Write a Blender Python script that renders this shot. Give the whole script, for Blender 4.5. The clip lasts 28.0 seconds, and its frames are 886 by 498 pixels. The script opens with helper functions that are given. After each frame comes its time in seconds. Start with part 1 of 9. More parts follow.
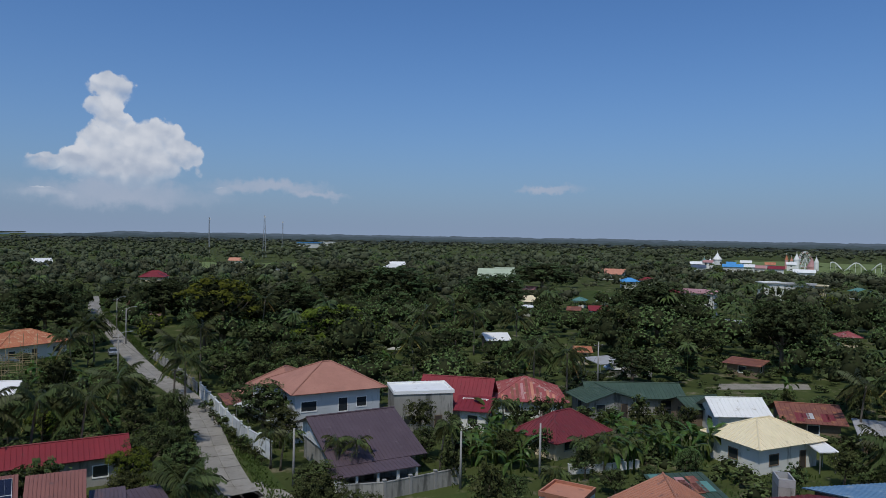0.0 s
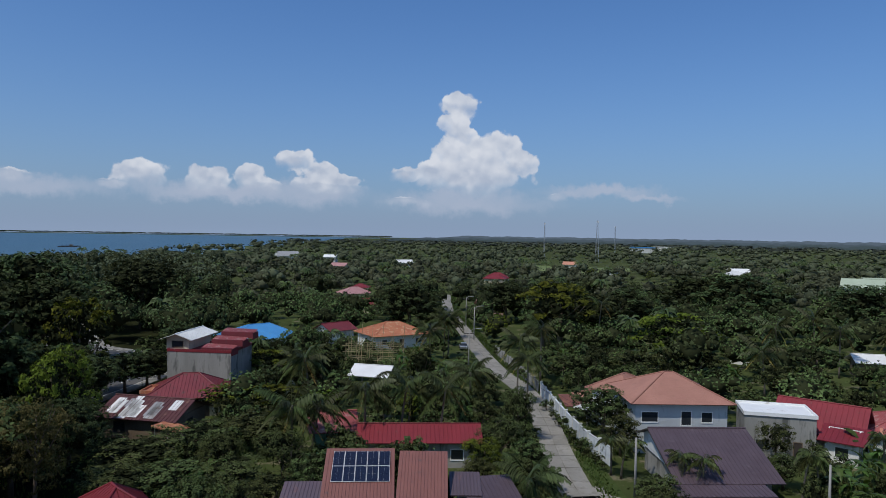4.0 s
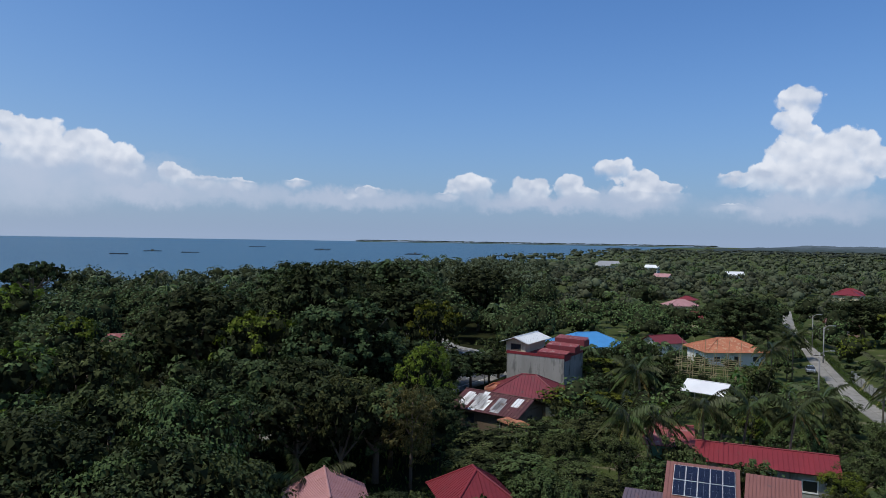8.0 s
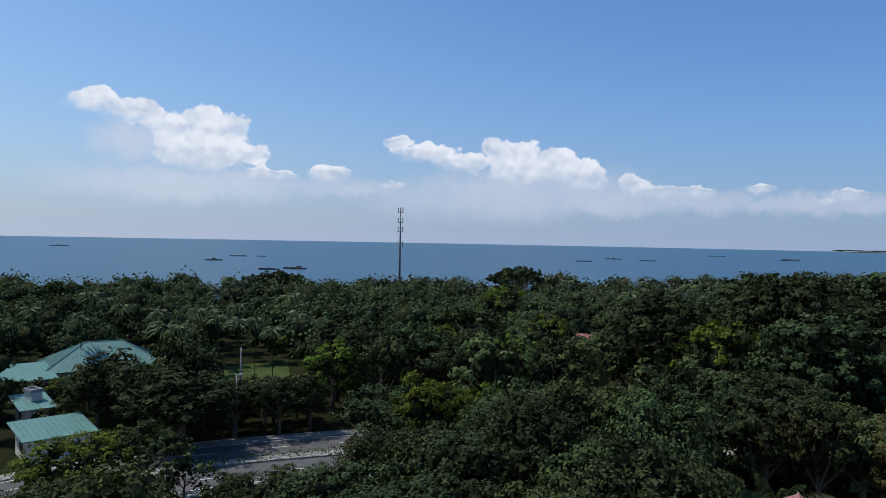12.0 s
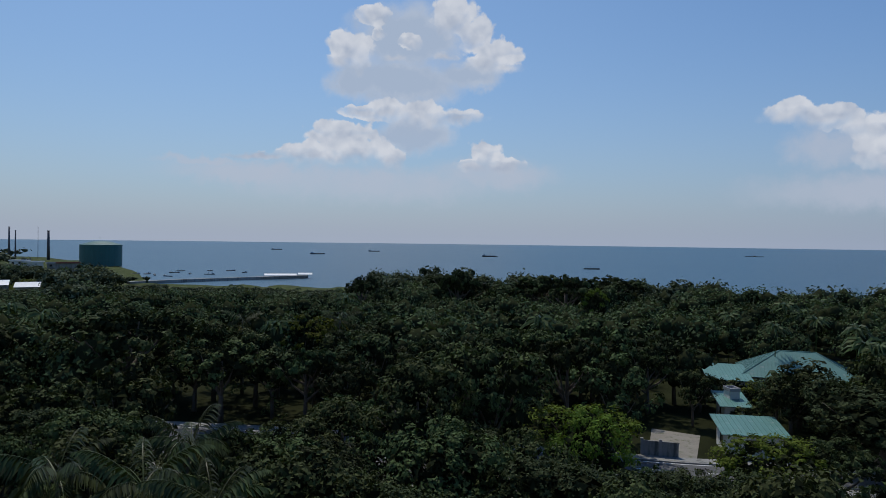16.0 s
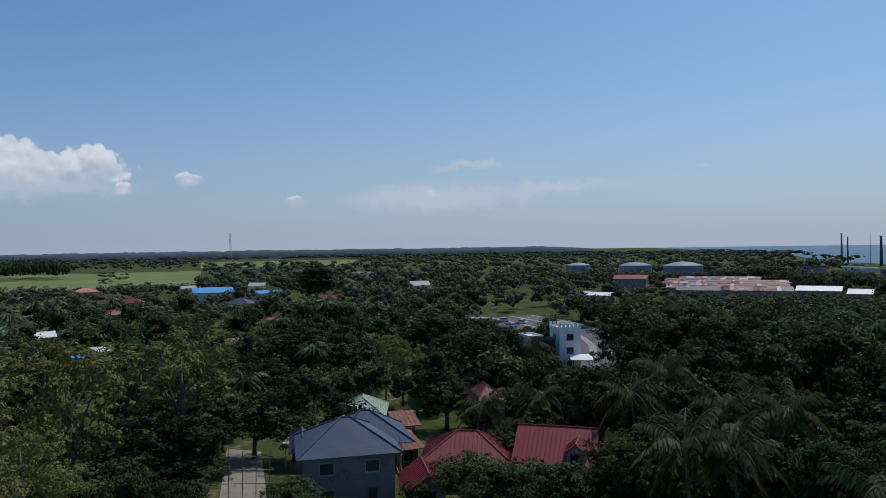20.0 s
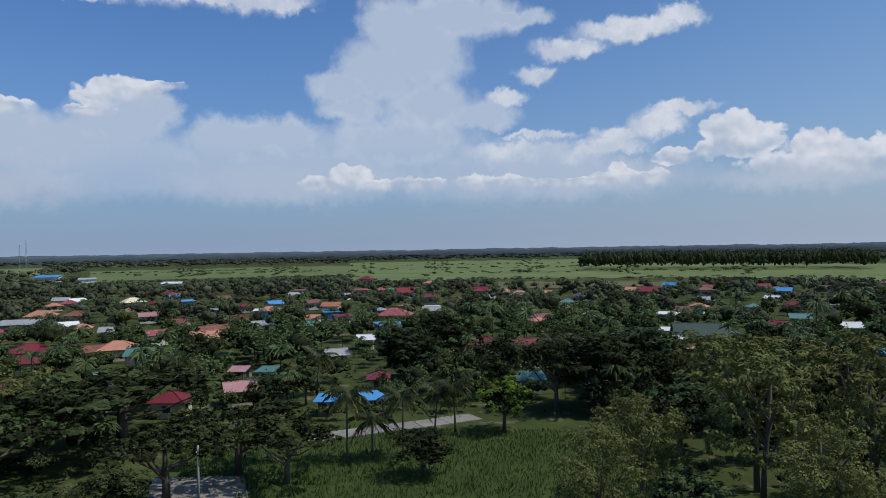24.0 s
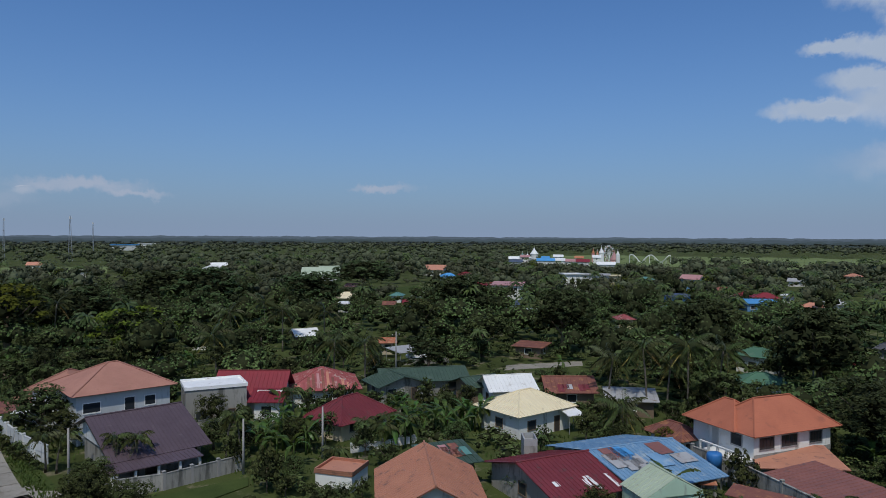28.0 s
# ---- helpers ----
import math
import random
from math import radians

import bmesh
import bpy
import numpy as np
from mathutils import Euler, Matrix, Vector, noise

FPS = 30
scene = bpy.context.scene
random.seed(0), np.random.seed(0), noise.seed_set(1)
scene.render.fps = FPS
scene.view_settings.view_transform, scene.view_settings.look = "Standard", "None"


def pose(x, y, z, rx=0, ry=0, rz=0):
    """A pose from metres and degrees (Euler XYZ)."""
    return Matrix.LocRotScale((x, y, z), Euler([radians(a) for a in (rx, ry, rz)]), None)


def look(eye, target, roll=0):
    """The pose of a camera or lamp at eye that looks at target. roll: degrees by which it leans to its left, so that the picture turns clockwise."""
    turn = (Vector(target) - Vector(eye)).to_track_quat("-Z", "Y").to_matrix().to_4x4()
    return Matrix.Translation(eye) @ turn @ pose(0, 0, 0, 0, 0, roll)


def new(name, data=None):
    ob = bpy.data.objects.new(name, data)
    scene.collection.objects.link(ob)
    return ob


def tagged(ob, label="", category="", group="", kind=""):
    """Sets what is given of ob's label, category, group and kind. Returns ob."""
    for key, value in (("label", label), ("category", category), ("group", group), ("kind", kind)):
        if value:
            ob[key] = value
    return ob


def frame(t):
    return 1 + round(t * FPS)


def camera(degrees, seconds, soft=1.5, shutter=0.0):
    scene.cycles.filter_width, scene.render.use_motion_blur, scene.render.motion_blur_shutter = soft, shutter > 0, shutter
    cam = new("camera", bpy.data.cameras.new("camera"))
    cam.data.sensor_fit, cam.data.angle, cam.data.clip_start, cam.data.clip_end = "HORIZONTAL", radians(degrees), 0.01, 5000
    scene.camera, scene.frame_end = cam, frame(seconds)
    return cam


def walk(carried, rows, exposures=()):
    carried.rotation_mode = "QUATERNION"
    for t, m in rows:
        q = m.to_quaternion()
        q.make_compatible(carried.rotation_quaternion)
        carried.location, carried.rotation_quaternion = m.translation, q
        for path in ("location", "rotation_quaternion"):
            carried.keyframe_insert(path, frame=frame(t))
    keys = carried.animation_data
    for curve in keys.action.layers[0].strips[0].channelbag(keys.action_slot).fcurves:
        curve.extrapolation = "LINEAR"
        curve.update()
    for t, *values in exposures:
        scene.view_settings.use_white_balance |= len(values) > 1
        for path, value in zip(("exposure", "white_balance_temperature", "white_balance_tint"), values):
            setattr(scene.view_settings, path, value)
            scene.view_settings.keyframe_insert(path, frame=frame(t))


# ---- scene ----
cam = camera(64.11, 28.0, 0.6)
PATH = [
    (0.0, (0.219, -1.159, 26.885), (-0.037, 48.831, 25.920), 0.97),
    (0.5, (-0.110, -1.014, 26.891), (-3.366, 48.870, 25.917), 1.01),
    (1.0, (-0.427, -0.902, 26.933), (-6.648, 48.699, 25.910), 1.04),
    (1.5, (-0.614, -0.832, 26.983), (-9.769, 48.312, 25.956), 1.02),
    (2.0, (-0.764, -0.786, 27.031), (-12.775, 47.738, 25.981), 1.00),
    (2.5, (-0.933, -0.620, 26.978), (-15.677, 47.145, 25.934), 0.98),
    (3.0, (-1.052, -0.754, 26.988), (-18.427, 46.118, 25.937), 1.00),
    (3.5, (-1.038, -0.858, 26.958), (-20.990, 44.977, 25.908), 0.99),
    (5.5, (-1.168, -2.277, 27.044), (-30.570, 38.155, 26.131), 0.84),
    (6.0, (-1.199, -2.740, 27.088), (-32.791, 36.005, 26.216), 0.82),
    (6.5, (-1.122, -3.275, 27.106), (-34.800, 33.674, 26.281), 0.82),
    (7.0, (-1.013, -3.763, 27.143), (-36.708, 31.241, 26.360), 0.85),
    (7.5, (-0.988, -4.222, 27.178), (-38.546, 28.775, 26.427), 0.88),
    (8.0, (-1.033, -4.621, 27.259), (-40.439, 26.146, 26.514), 0.97),
    (8.5, (-0.896, -5.101, 27.293), (-42.242, 23.006, 26.592), 1.13),
    (9.0, (-0.675, -5.749, 27.218), (-43.801, 19.546, 26.596), 1.32),
    (9.5, (-0.816, -5.929, 27.094), (-45.728, 16.039, 26.510), 1.38),
    (10.0, (-0.854, -6.011, 27.049), (-47.419, 12.193, 26.448), 1.31),
    (10.5, (-0.723, -5.974, 27.034), (-48.656, 8.239, 26.397), 1.21),
    (11.0, (-0.826, -6.002, 27.006), (-49.768, 4.205, 26.346), 1.19),
    (11.5, (-0.589, -6.041, 27.018), (-50.210, 0.062, 26.335), 1.09),
    (13.5, (1.631, -4.480, 27.185), (-46.668, -17.395, 26.545), 1.45),
    (14.0, (2.066, -4.413, 27.204), (-44.266, -23.198, 26.560), 1.40),
    (14.5, (1.892, -4.566, 26.957), (-41.765, -28.931, 26.273), 1.19),
    (15.0, (1.645, -4.740, 26.931), (-38.698, -34.270, 26.234), 0.94),
    (15.5, (1.848, -4.745, 26.982), (-34.612, -38.953, 26.309), 0.83),
    (16.0, (1.950, -4.912, 26.987), (-30.102, -43.282, 26.352), 0.72),
    (16.5, (1.946, -5.019, 26.990), (-25.086, -47.077, 26.383), 0.57),
    (17.0, (2.012, -4.903, 27.144), (-19.267, -50.146, 26.567), 0.37),
    (17.5, (2.121, -4.606, 27.274), (-13.000, -52.262, 26.747), 0.12),
    (18.0, (2.136, -4.705, 27.333), (-6.531, -53.946, 26.865), -0.12),
    (18.5, (2.020, -4.744, 27.378), (0.049, -54.704, 26.958), -0.33),
    (19.0, (2.049, -4.624, 27.427), (6.827, -54.394, 27.093), -0.61),
    (19.5, (2.100, -4.540, 27.526), (13.531, -53.215, 27.271), -0.78),
    (20.0, (2.059, -4.628, 27.633), (20.019, -51.290, 27.467), -0.88),
    (20.5, (2.058, -4.579, 27.755), (26.181, -48.375, 27.658), -0.89),
    (21.0, (2.159, -4.769, 27.792), (31.955, -44.921, 27.749), -0.88),
    (21.5, (2.273, -5.212, 27.770), (37.181, -41.010, 27.760), -0.91),
    (23.5, (3.080, -6.330, 27.752), (50.713, -21.532, 27.717), -0.99),
    (24.0, (3.302, -6.423, 27.791), (52.625, -14.622, 27.731), -0.96),
    (24.5, (3.960, -6.612, 27.617), (53.958, -7.089, 27.507), -0.84),
    (25.0, (4.803, -6.922, 27.314), (54.071, 1.598, 27.191), -0.78),
    (25.5, (4.882, -7.226, 27.348), (51.468, 10.931, 27.098), -0.69),
    (26.0, (5.226, -7.325, 27.161), (47.254, 19.758, 26.779), -0.45),
    (26.5, (5.240, -7.483, 27.027), (41.099, 27.358, 26.528), -0.18),
    (27.0, (5.382, -7.598, 26.901), (33.643, 33.643, 26.226), -0.02),
    (27.5, (5.588, -7.641, 26.750), (25.366, 38.274, 25.923), 0.13),
    (28.0, (5.985, -7.542, 26.541), (17.257, 41.162, 25.619), 0.24),
]
walk(cam, [(t, look(eye, target, roll)) for t, eye, target, roll in PATH], exposures=[(0.0, -0.2), (3.0, -0.12), (8.0, 0.15), (11.0, 0.26), (14.0, 0.05), (17.0, -0.22), (20.0, -0.08), (24.0, -0.02), (28.0, -0.2)])

# ---- light and sky ----
SUN_AZ, SUN_EL = 160.0, 58.0     # degrees: azimuth to the left of +y, elevation


def toward(az, el):
    a, e = radians(az), radians(el)
    return Vector((-math.sin(a) * math.cos(e), math.cos(a) * math.cos(e), math.sin(e)))


sun_data = bpy.data.lights.new("sun", "SUN")
sun_data.energy, sun_data.angle, sun_data.color = 2.7, radians(0.6), (1.0, 0.95, 0.87)
sun = new("sun", sun_data)
sun.matrix_world = look(toward(SUN_AZ, SUN_EL) * 400, (0, 0, 0))

world = bpy.data.worlds.new("sky")
scene.world = world
world.use_nodes = True
wt = world.node_tree
wt.nodes.clear()


def wn(kind, operation="", clamp=False):
    n = wt.nodes.new(kind)
    if operation:
        n.operation = operation
    if clamp:
        n.use_clamp = True
    return n


def wput(socket, value):
    if isinstance(value, bpy.types.NodeSocket):
        wt.links.new(value, socket)
    else:
        socket.default_value = value


def wmath(op, a, b=0.0, c=0.0, clamp=False):
    n = wn("ShaderNodeMath", operation=op, clamp=clamp)
    for s, v in zip(n.inputs, (a, b, c)):
        wput(s, v)
    return n.outputs[0]


def wvec(op, a, b=(0, 0, 0), c=(0, 0, 0)):
    n = wn("ShaderNodeVectorMath", operation=op)
    for s, v in zip(n.inputs, (a, b, c)):
        wput(s, v)
    return n.outputs["Value"] if op == "LENGTH" else n.outputs["Vector"]


def wmix(fac, a, b):
    n = wn("ShaderNodeMix")
    n.data_type = "RGBA"
    wput(n.inputs[0], fac)
    wput(n.inputs[6], a)
    wput(n.inputs[7], b)
    return n.outputs[2]


def wstep(value, lo, hi, to_lo=0.0, to_hi=1.0):
    n = wn("ShaderNodeMapRange")
    n.interpolation_type = "SMOOTHSTEP"
    for k, v in zip(("Value", "From Min", "From Max", "To Min", "To Max"), (value, lo, hi, to_lo, to_hi)):
        wput(n.inputs[k], v)
    return n.outputs[0]


way = wn("ShaderNodeTexCoord").outputs["Generated"]
sep = wn("ShaderNodeSeparateXYZ")
wput(sep.inputs[0], way)
azimuth = wmath("MULTIPLY", wmath("ARCTAN2", wmath("MULTIPLY", sep.outputs[0], -1.0), sep.outputs[1]), 57.2958)
height = wmath("MULTIPLY", wmath("ARCSINE", sep.outputs[2]), 57.2958)

sky = wn("ShaderNodeTexSky")
sky.sky_type = "NISHITA"
sky.sun_disc = False
sky.sun_elevation, sky.sun_rotation = radians(SUN_EL), radians(-SUN_AZ)
sky.altitude, sky.air_density, sky.dust_density, sky.ozone_density = 0, 1.0, 1.2, 2.2


def puffs(scale, detail, rough, seed):
    n = wn("ShaderNodeTexNoise")
    wput(n.inputs["Vector"], wvec("ADD", way, (seed, seed * 0.7, 0)))
    for k, v in (("Scale", scale), ("Detail", detail), ("Roughness", rough)):
        n.inputs[k].default_value = v
    return n


billow = puffs(26.0, 7.0, 0.62, 3.1)
swirl = puffs(9.0, 5.0, 0.55, 7.7)
fine = puffs(70.0, 4.0, 0.6, 1.3)


def bumps(scale):
    n = wn("ShaderNodeTexVoronoi")
    n.feature = "SMOOTH_F1"
    wput(n.inputs["Vector"], wvec("ADD", way, wvec("MULTIPLY", billow.outputs["Color"], (0.02, 0.02, 0.02))))
    n.inputs["Scale"].default_value = scale
    n.inputs["Smoothness"].default_value = 0.25
    return n.outputs["Distance"]


knob, knob_small = bumps(38.0), bumps(95.0)


def heap_form(step):
    """Cauliflower lumps at two scales, read a little way towards the sun."""
    at = wvec("ADD", wvec("ADD", way, tuple(toward(SUN_AZ, SUN_EL + 20) * step)), wvec("MULTIPLY", billow.outputs["Color"], (0.02, 0.02, 0.02)))
    total = 0.0
    for size, share in ((34.0, 1.0), (80.0, 0.5)):
        n = wn("ShaderNodeTexVoronoi")
        n.feature = "SMOOTH_F1"
        wput(n.inputs["Vector"], at)
        n.inputs["Scale"].default_value, n.inputs["Smoothness"].default_value = size, 0.5
        total = wmath("MULTIPLY_ADD", n.outputs["Distance"], share, total)
    return total


def sky_place(warp, warp_fine, drop=0.0):
    place = wn("ShaderNodeCombineXYZ")
    wput(place.inputs[0], azimuth)
    wput(place.inputs[1], wmath("SUBTRACT", height, drop))
    shift = wvec("MULTIPLY", wvec("SUBTRACT", billow.outputs["Color"], (0.5, 0.5, 0.5)), (warp, warp * 0.8, 0))
    shift2 = wvec("MULTIPLY", wvec("SUBTRACT", fine.outputs["Color"], (0.5, 0.5, 0.5)), (warp_fine, warp_fine * 0.8, 0))
    return wvec("MULTIPLY", wvec("ADD", wvec("ADD", place.outputs[0], shift), shift2), (1, 1, 0))


def cloud_edge(blobs, p, join=0.2):
    """Nearness to the middle of the nearest of some ellipses of azimuth, elevation and half widths, in degrees."""
    near = 9.0
    for az, el, ra, re in blobs:
        gap = wvec("LENGTH", wvec("MULTIPLY_ADD", p, (1 / ra, 1 / re, 0), (-az / ra, -el / re, 0)))
        near = wmath("SMOOTH_MIN", near, gap, join)
    return near


# piles of cumulus: azimuth, elevation, half width, half height
PILES_A = [(25.4, 10.2, 1.5, 1.2), (25.8, 8.9, 1.3, 1.1), (25.2, 7.9, 1.5, 1.0), (26.0, 6.3, 1.9, 1.3), (23.4, 6.2, 2.4, 1.8), (21.9, 6.9, 1.5, 1.4), (20.8, 5.7, 1.6, 1.1), (24.7, 4.6, 4.7, 1.4), (29.9, 4.8, 1.4, 0.7), (27.7, 5.2, 1.3, 0.9), (29.7, 2.5, 2.0, 0.4), (17.6, 3.1, 1.0, 0.4), (49.9, 4.3, 2.0, 1.2), (51.7, 3.4, 1.3, 0.4), (45.1, 3.9, 1.8, 1.1), (42.0, 4.3, 1.1, 1.0), (40.5, 3.5, 1.5, 0.6), (38.5, 5.6, 1.5, 0.9), (36.6, 4.9, 1.4, 0.9), (35.0, 4.3, 1.8, 0.5), (36.2, 3.7, 2.8, 0.7)]
PILES_B = [(83.4, 7.4, 1.5, 0.9), (82.1, 6.7, 2.4, 1.3), (79.1, 6.3, 2.0, 1.1), (77.0, 5.4, 2.3, 1.2), (80.9, 5.7, 4.0, 1.2), (63.8, 4.2, 1.1, 0.5), (57.8, 3.6, 1.3, 0.5), (59.4, 3.2, 0.7, 0.3), (72.9, 4.5, 1.2, 0.8), (71.2, 4.0, 2.7, 0.6), (68.1, 3.9, 1.1, 0.5), (91.5, 7.7, 1.2, 0.5), (89.2, 6.9, 2.8, 0.8), (86.5, 6.2, 2.3, 0.8), (114.1, 9.5, 2.1, 0.9), (111.4, 9.0, 2.7, 0.9), (108.5, 8.1, 2.8, 1.3), (106.2, 8.1, 2.9, 1.6), (104.6, 8.4, 1.5, 1.2), (106.6, 6.4, 3.8, 1.5), (103.0, 6.2, 1.3, 0.8), (97.2, 5.0, 1.7, 0.7), (91.9, 4.3, 1.2, 0.3), (102.2, 4.8, 2.6, 0.5)]
PILES_C = [(147.9, 14.8, 1.9, 1.6), (148.7, 14.0, 1.4, 0.7), (145.9, 17.4, 1.5, 0.9), (144.2, 14.3, 1.0, 0.3), (143.1, 15.6, 1.0, 0.7), (145.6, 16.0, 0.6, 0.5), (139.5, 17.4, 2.1, 1.5), (137.7, 16.0, 1.6, 1.6), (135.9, 14.6, 1.9, 1.3), (137.2, 14.0, 1.6, 1.0), (135.4, 13.6, 1.6, 0.5), (140.2, 14.5, 1.2, 0.3), (146.9, 10.1, 2.3, 0.6), (144.8, 10.2, 2.1, 0.9), (142.1, 9.9, 3.1, 1.1), (139.0, 9.8, 2.1, 0.7), (148.2, 8.3, 3.0, 1.1), (150.3, 6.8, 3.4, 1.0), (146.9, 7.0, 3.0, 1.1), (144.7, 6.5, 1.4, 0.9), (154.8, 6.4, 2.8, 0.3), (136.7, 6.9, 1.5, 1.2), (135.3, 6.0, 1.6, 0.6), (137.8, 6.0, 1.6, 0.5)]
PILES_D = [(-121.8, 8.4, 2.3, 1.3), (-123.1, 7.6, 2.4, 1.3), (-120.0, 7.1, 0.9, 0.7), (-127.5, 6.8, 2.2, 1.2), (-130.2, 6.4, 3.7, 0.9), (-132.7, 6.5, 2.0, 1.2), (-128.4, 5.8, 6.1, 1.1), (-117.5, 6.8, 1.6, 0.7), (-139.3, 5.4, 1.1, 0.6), (-147.3, 3.7, 0.8, 0.5), (-158.2, 4.3, 0.6, 0.3), (-105.1, 5.2, 1.8, 0.6), (-113.5, 5.2, 2.1, 0.8), (-116.3, 5.1, 1.1, 0.7), (-134.7, 4.6, 0.7, 0.5), (-110.8, 5.0, 2.0, 0.4)]
PILES_E = [(-62.9, 8.2, 1.2, 1.3), (-62.3, 6.9, 1.0, 0.7), (-67.6, 10.3, 1.9, 0.6), (-75.4, 11.9, 2.8, 1.0), (-73.7, 11.2, 1.6, 0.9), (-78.0, 12.4, 1.7, 0.4), (-72.8, 10.3, 1.8, 0.5), (-92.1, 5.9, 2.0, 0.9), (-90.0, 5.2, 2.0, 0.8), (-94.1, 5.1, 2.0, 0.6), (-97.5, 5.2, 2.0, 0.7), (-102.2, 5.3, 1.9, 0.7), (-104.8, 5.1, 1.4, 0.5), (-107.8, 5.0, 1.6, 0.4), (-113.4, 6.1, 0.6, 0.4), (-116.1, 5.4, 1.6, 0.4), (-63.4, 5.0, 0.9, 0.5), (-65.6, 4.8, 1.2, 0.6), (-117.9, 6.7, 1.8, 0.6), (-121.4, 8.9, 1.5, 0.6), (-122.1, 7.8, 2.2, 1.3)]
BODY_A = [(-47.5, 17.6, 6.9, 2.3), (-53.4, 16.2, 7.6, 3.2), (-58.3, 16.8, 3.9, 2.7), (-61.7, 16.9, 2.1, 1.2), (-46.6, 14.9, 2.3, 1.8), (-45.2, 12.9, 2.7, 1.0), (-42.0, 13.3, 2.1, 0.6), (-60.0, 13.8, 2.6, 2.2), (-61.7, 12.0, 2.3, 1.3), (-51.1, 12.4, 5.9, 2.7), (-57.8, 11.4, 4.8, 2.7), (-48.9, 9.4, 6.8, 2.3), (-41.1, 9.0, 3.6, 0.9), (-55.6, 8.0, 8.0, 2.7), (-39.8, 18.1, 2.7, 0.9), (-45.7, 10.8, 4.6, 0.9), (-55.6, 4.8, 11.6, 2.7), (-67.2, 8.8, 3.5, 1.5), (-70.3, 8.1, 4.8, 2.1), (-74.9, 9.5, 3.8, 2.0), (-77.1, 10.7, 2.2, 1.8), (-74.4, 6.7, 7.6, 2.6), (-82.3, 8.6, 3.6, 1.8), (-86.4, 9.0, 4.1, 1.6)]
BODY_B = [(-95.6, 17.5, 2.7, 2.7), (-94.7, 14.2, 3.6, 2.7), (-91.5, 12.9, 2.7, 1.4), (-92.4, 11.2, 2.7, 1.4), (-97.9, 15.7, 4.1, 3.6), (-100.6, 18.1, 6.2, 1.8), (-105.0, 17.9, 3.9, 0.8), (-98.7, 11.4, 4.0, 2.3), (-96.0, 8.4, 6.8, 2.3), (-102.7, 10.4, 3.1, 1.1), (-86.8, 5.9, 11.8, 2.7), (-104.8, 5.5, 11.2, 2.2), (143.1, 15.8, 4.9, 2.7), (143.5, 12.4, 5.3, 2.0), (147.4, 12.6, 2.2, 1.6), (138.1, 13.1, 2.7, 1.4), (142.5, 8.3, 3.1, 1.6)]
STREAKS = [(-114.4, 16.5, 4.4, 0.9), (-118.1, 17.0, 2.1, 0.9), (-109.8, 15.3, 3.0, 0.9), (-107.3, 13.5, 1.8, 0.9), (-104.8, 11.7, 1.7, 0.7), (-118.0, 10.4, 2.9, 0.6), (-116.3, 9.3, 2.4, 1.3), (-113.5, 8.6, 2.3, 0.8), (-107.2, 8.8, 3.5, 0.4), (-107.2, 7.5, 6.3, 1.1), (-112.7, 7.7, 3.5, 0.8), (-124.1, 18.6, 2.2, 0.4), (-82.5, 18.8, 5.8, 0.5), (-70.9, 18.0, 3.2, 0.4), (-86.5, 18.8, 3.2, 0.7), (-75.0, 20.0, 9.0, 2.0), (-84.0, 19.7, 6.0, 1.7)]
VEIL_A = [(-161.4, 6.4, 3.2, 0.4), (-163.2, 4.3, 5.8, 0.6), (-168.1, 4.7, 5.5, 0.5), (160.2, 5.8, 2.7, 0.3), (-179.2, 5.8, 1.1, 0.1), (-161.6, 6.4, 3.0, 0.4), (-158.2, 3.9, 7.8, 1.1), (-110.8, 5.4, 9.8, 1.7), (-127.4, 4.7, 9.0, 1.1), (14.5, 3.6, 5.0, 0.6), (10.8, 3.2, 3.2, 0.4), (-8.3, 3.8, 2.9, 0.4), (24.7, 2.6, 7.3, 1.1), (37.1, 3.2, 4.4, 1.2), (84.7, 3.4, 9.8, 2.1), (72.5, 3.1, 10.9, 1.1), (59.0, 3.0, 9.2, 0.9), (43.4, 3.0, 8.4, 0.9)]
VEIL_B = [(111.7, 6.8, 3.2, 1.6), (108.1, 3.8, 9.8, 1.5), (95.8, 3.9, 6.5, 0.9), (80.1, 4.3, 9.1, 1.8), (159.0, 5.8, 4.1, 0.5), (146.0, 4.4, 11.3, 1.6), (154.4, 5.0, 8.0, 1.1), (136.2, 5.2, 5.5, 1.4), (105.2, 3.8, 8.9, 1.2), (105.6, 6.2, 2.9, 1.2), (-65.6, 4.8, 9.8, 1.7), (-86.8, 5.4, 11.8, 1.8), (-109.0, 5.3, 12.4, 1.7), (-68.2, 7.4, 7.8, 2.5), (-55.6, 5.3, 13.3, 1.8)]

glare = wn("ShaderNodeVectorMath", operation="DOT_PRODUCT")
wput(glare.inputs[0], way)
glare.inputs[1].default_value = toward(SUN_AZ + 8, 12)
sunward = wstep(glare.outputs["Value"], -0.45, 1.0)
pale = wmix(sunward, (2.75, 3.6, 5.2, 1), (4.0, 4.6, 5.9, 1))
haze = wmath("EXPONENT", wmath("MULTIPLY", wmath("MAXIMUM", height, 0.0), -0.13))
tint = wn("ShaderNodeMix")
tint.data_type, tint.blend_type = "RGBA", "MULTIPLY"
tint.inputs[0].default_value = 1.0
wput(tint.inputs[6], sky.outputs[0])
wput(tint.inputs[7], wmix(sunward, (0.45, 0.79, 1.20, 1), (0.63, 0.87, 1.08, 1)))
blue = wmix(wmath("MULTIPLY", haze, 0.92), tint.outputs[2], pale)
low = wstep(height, 0.6, 6.0)
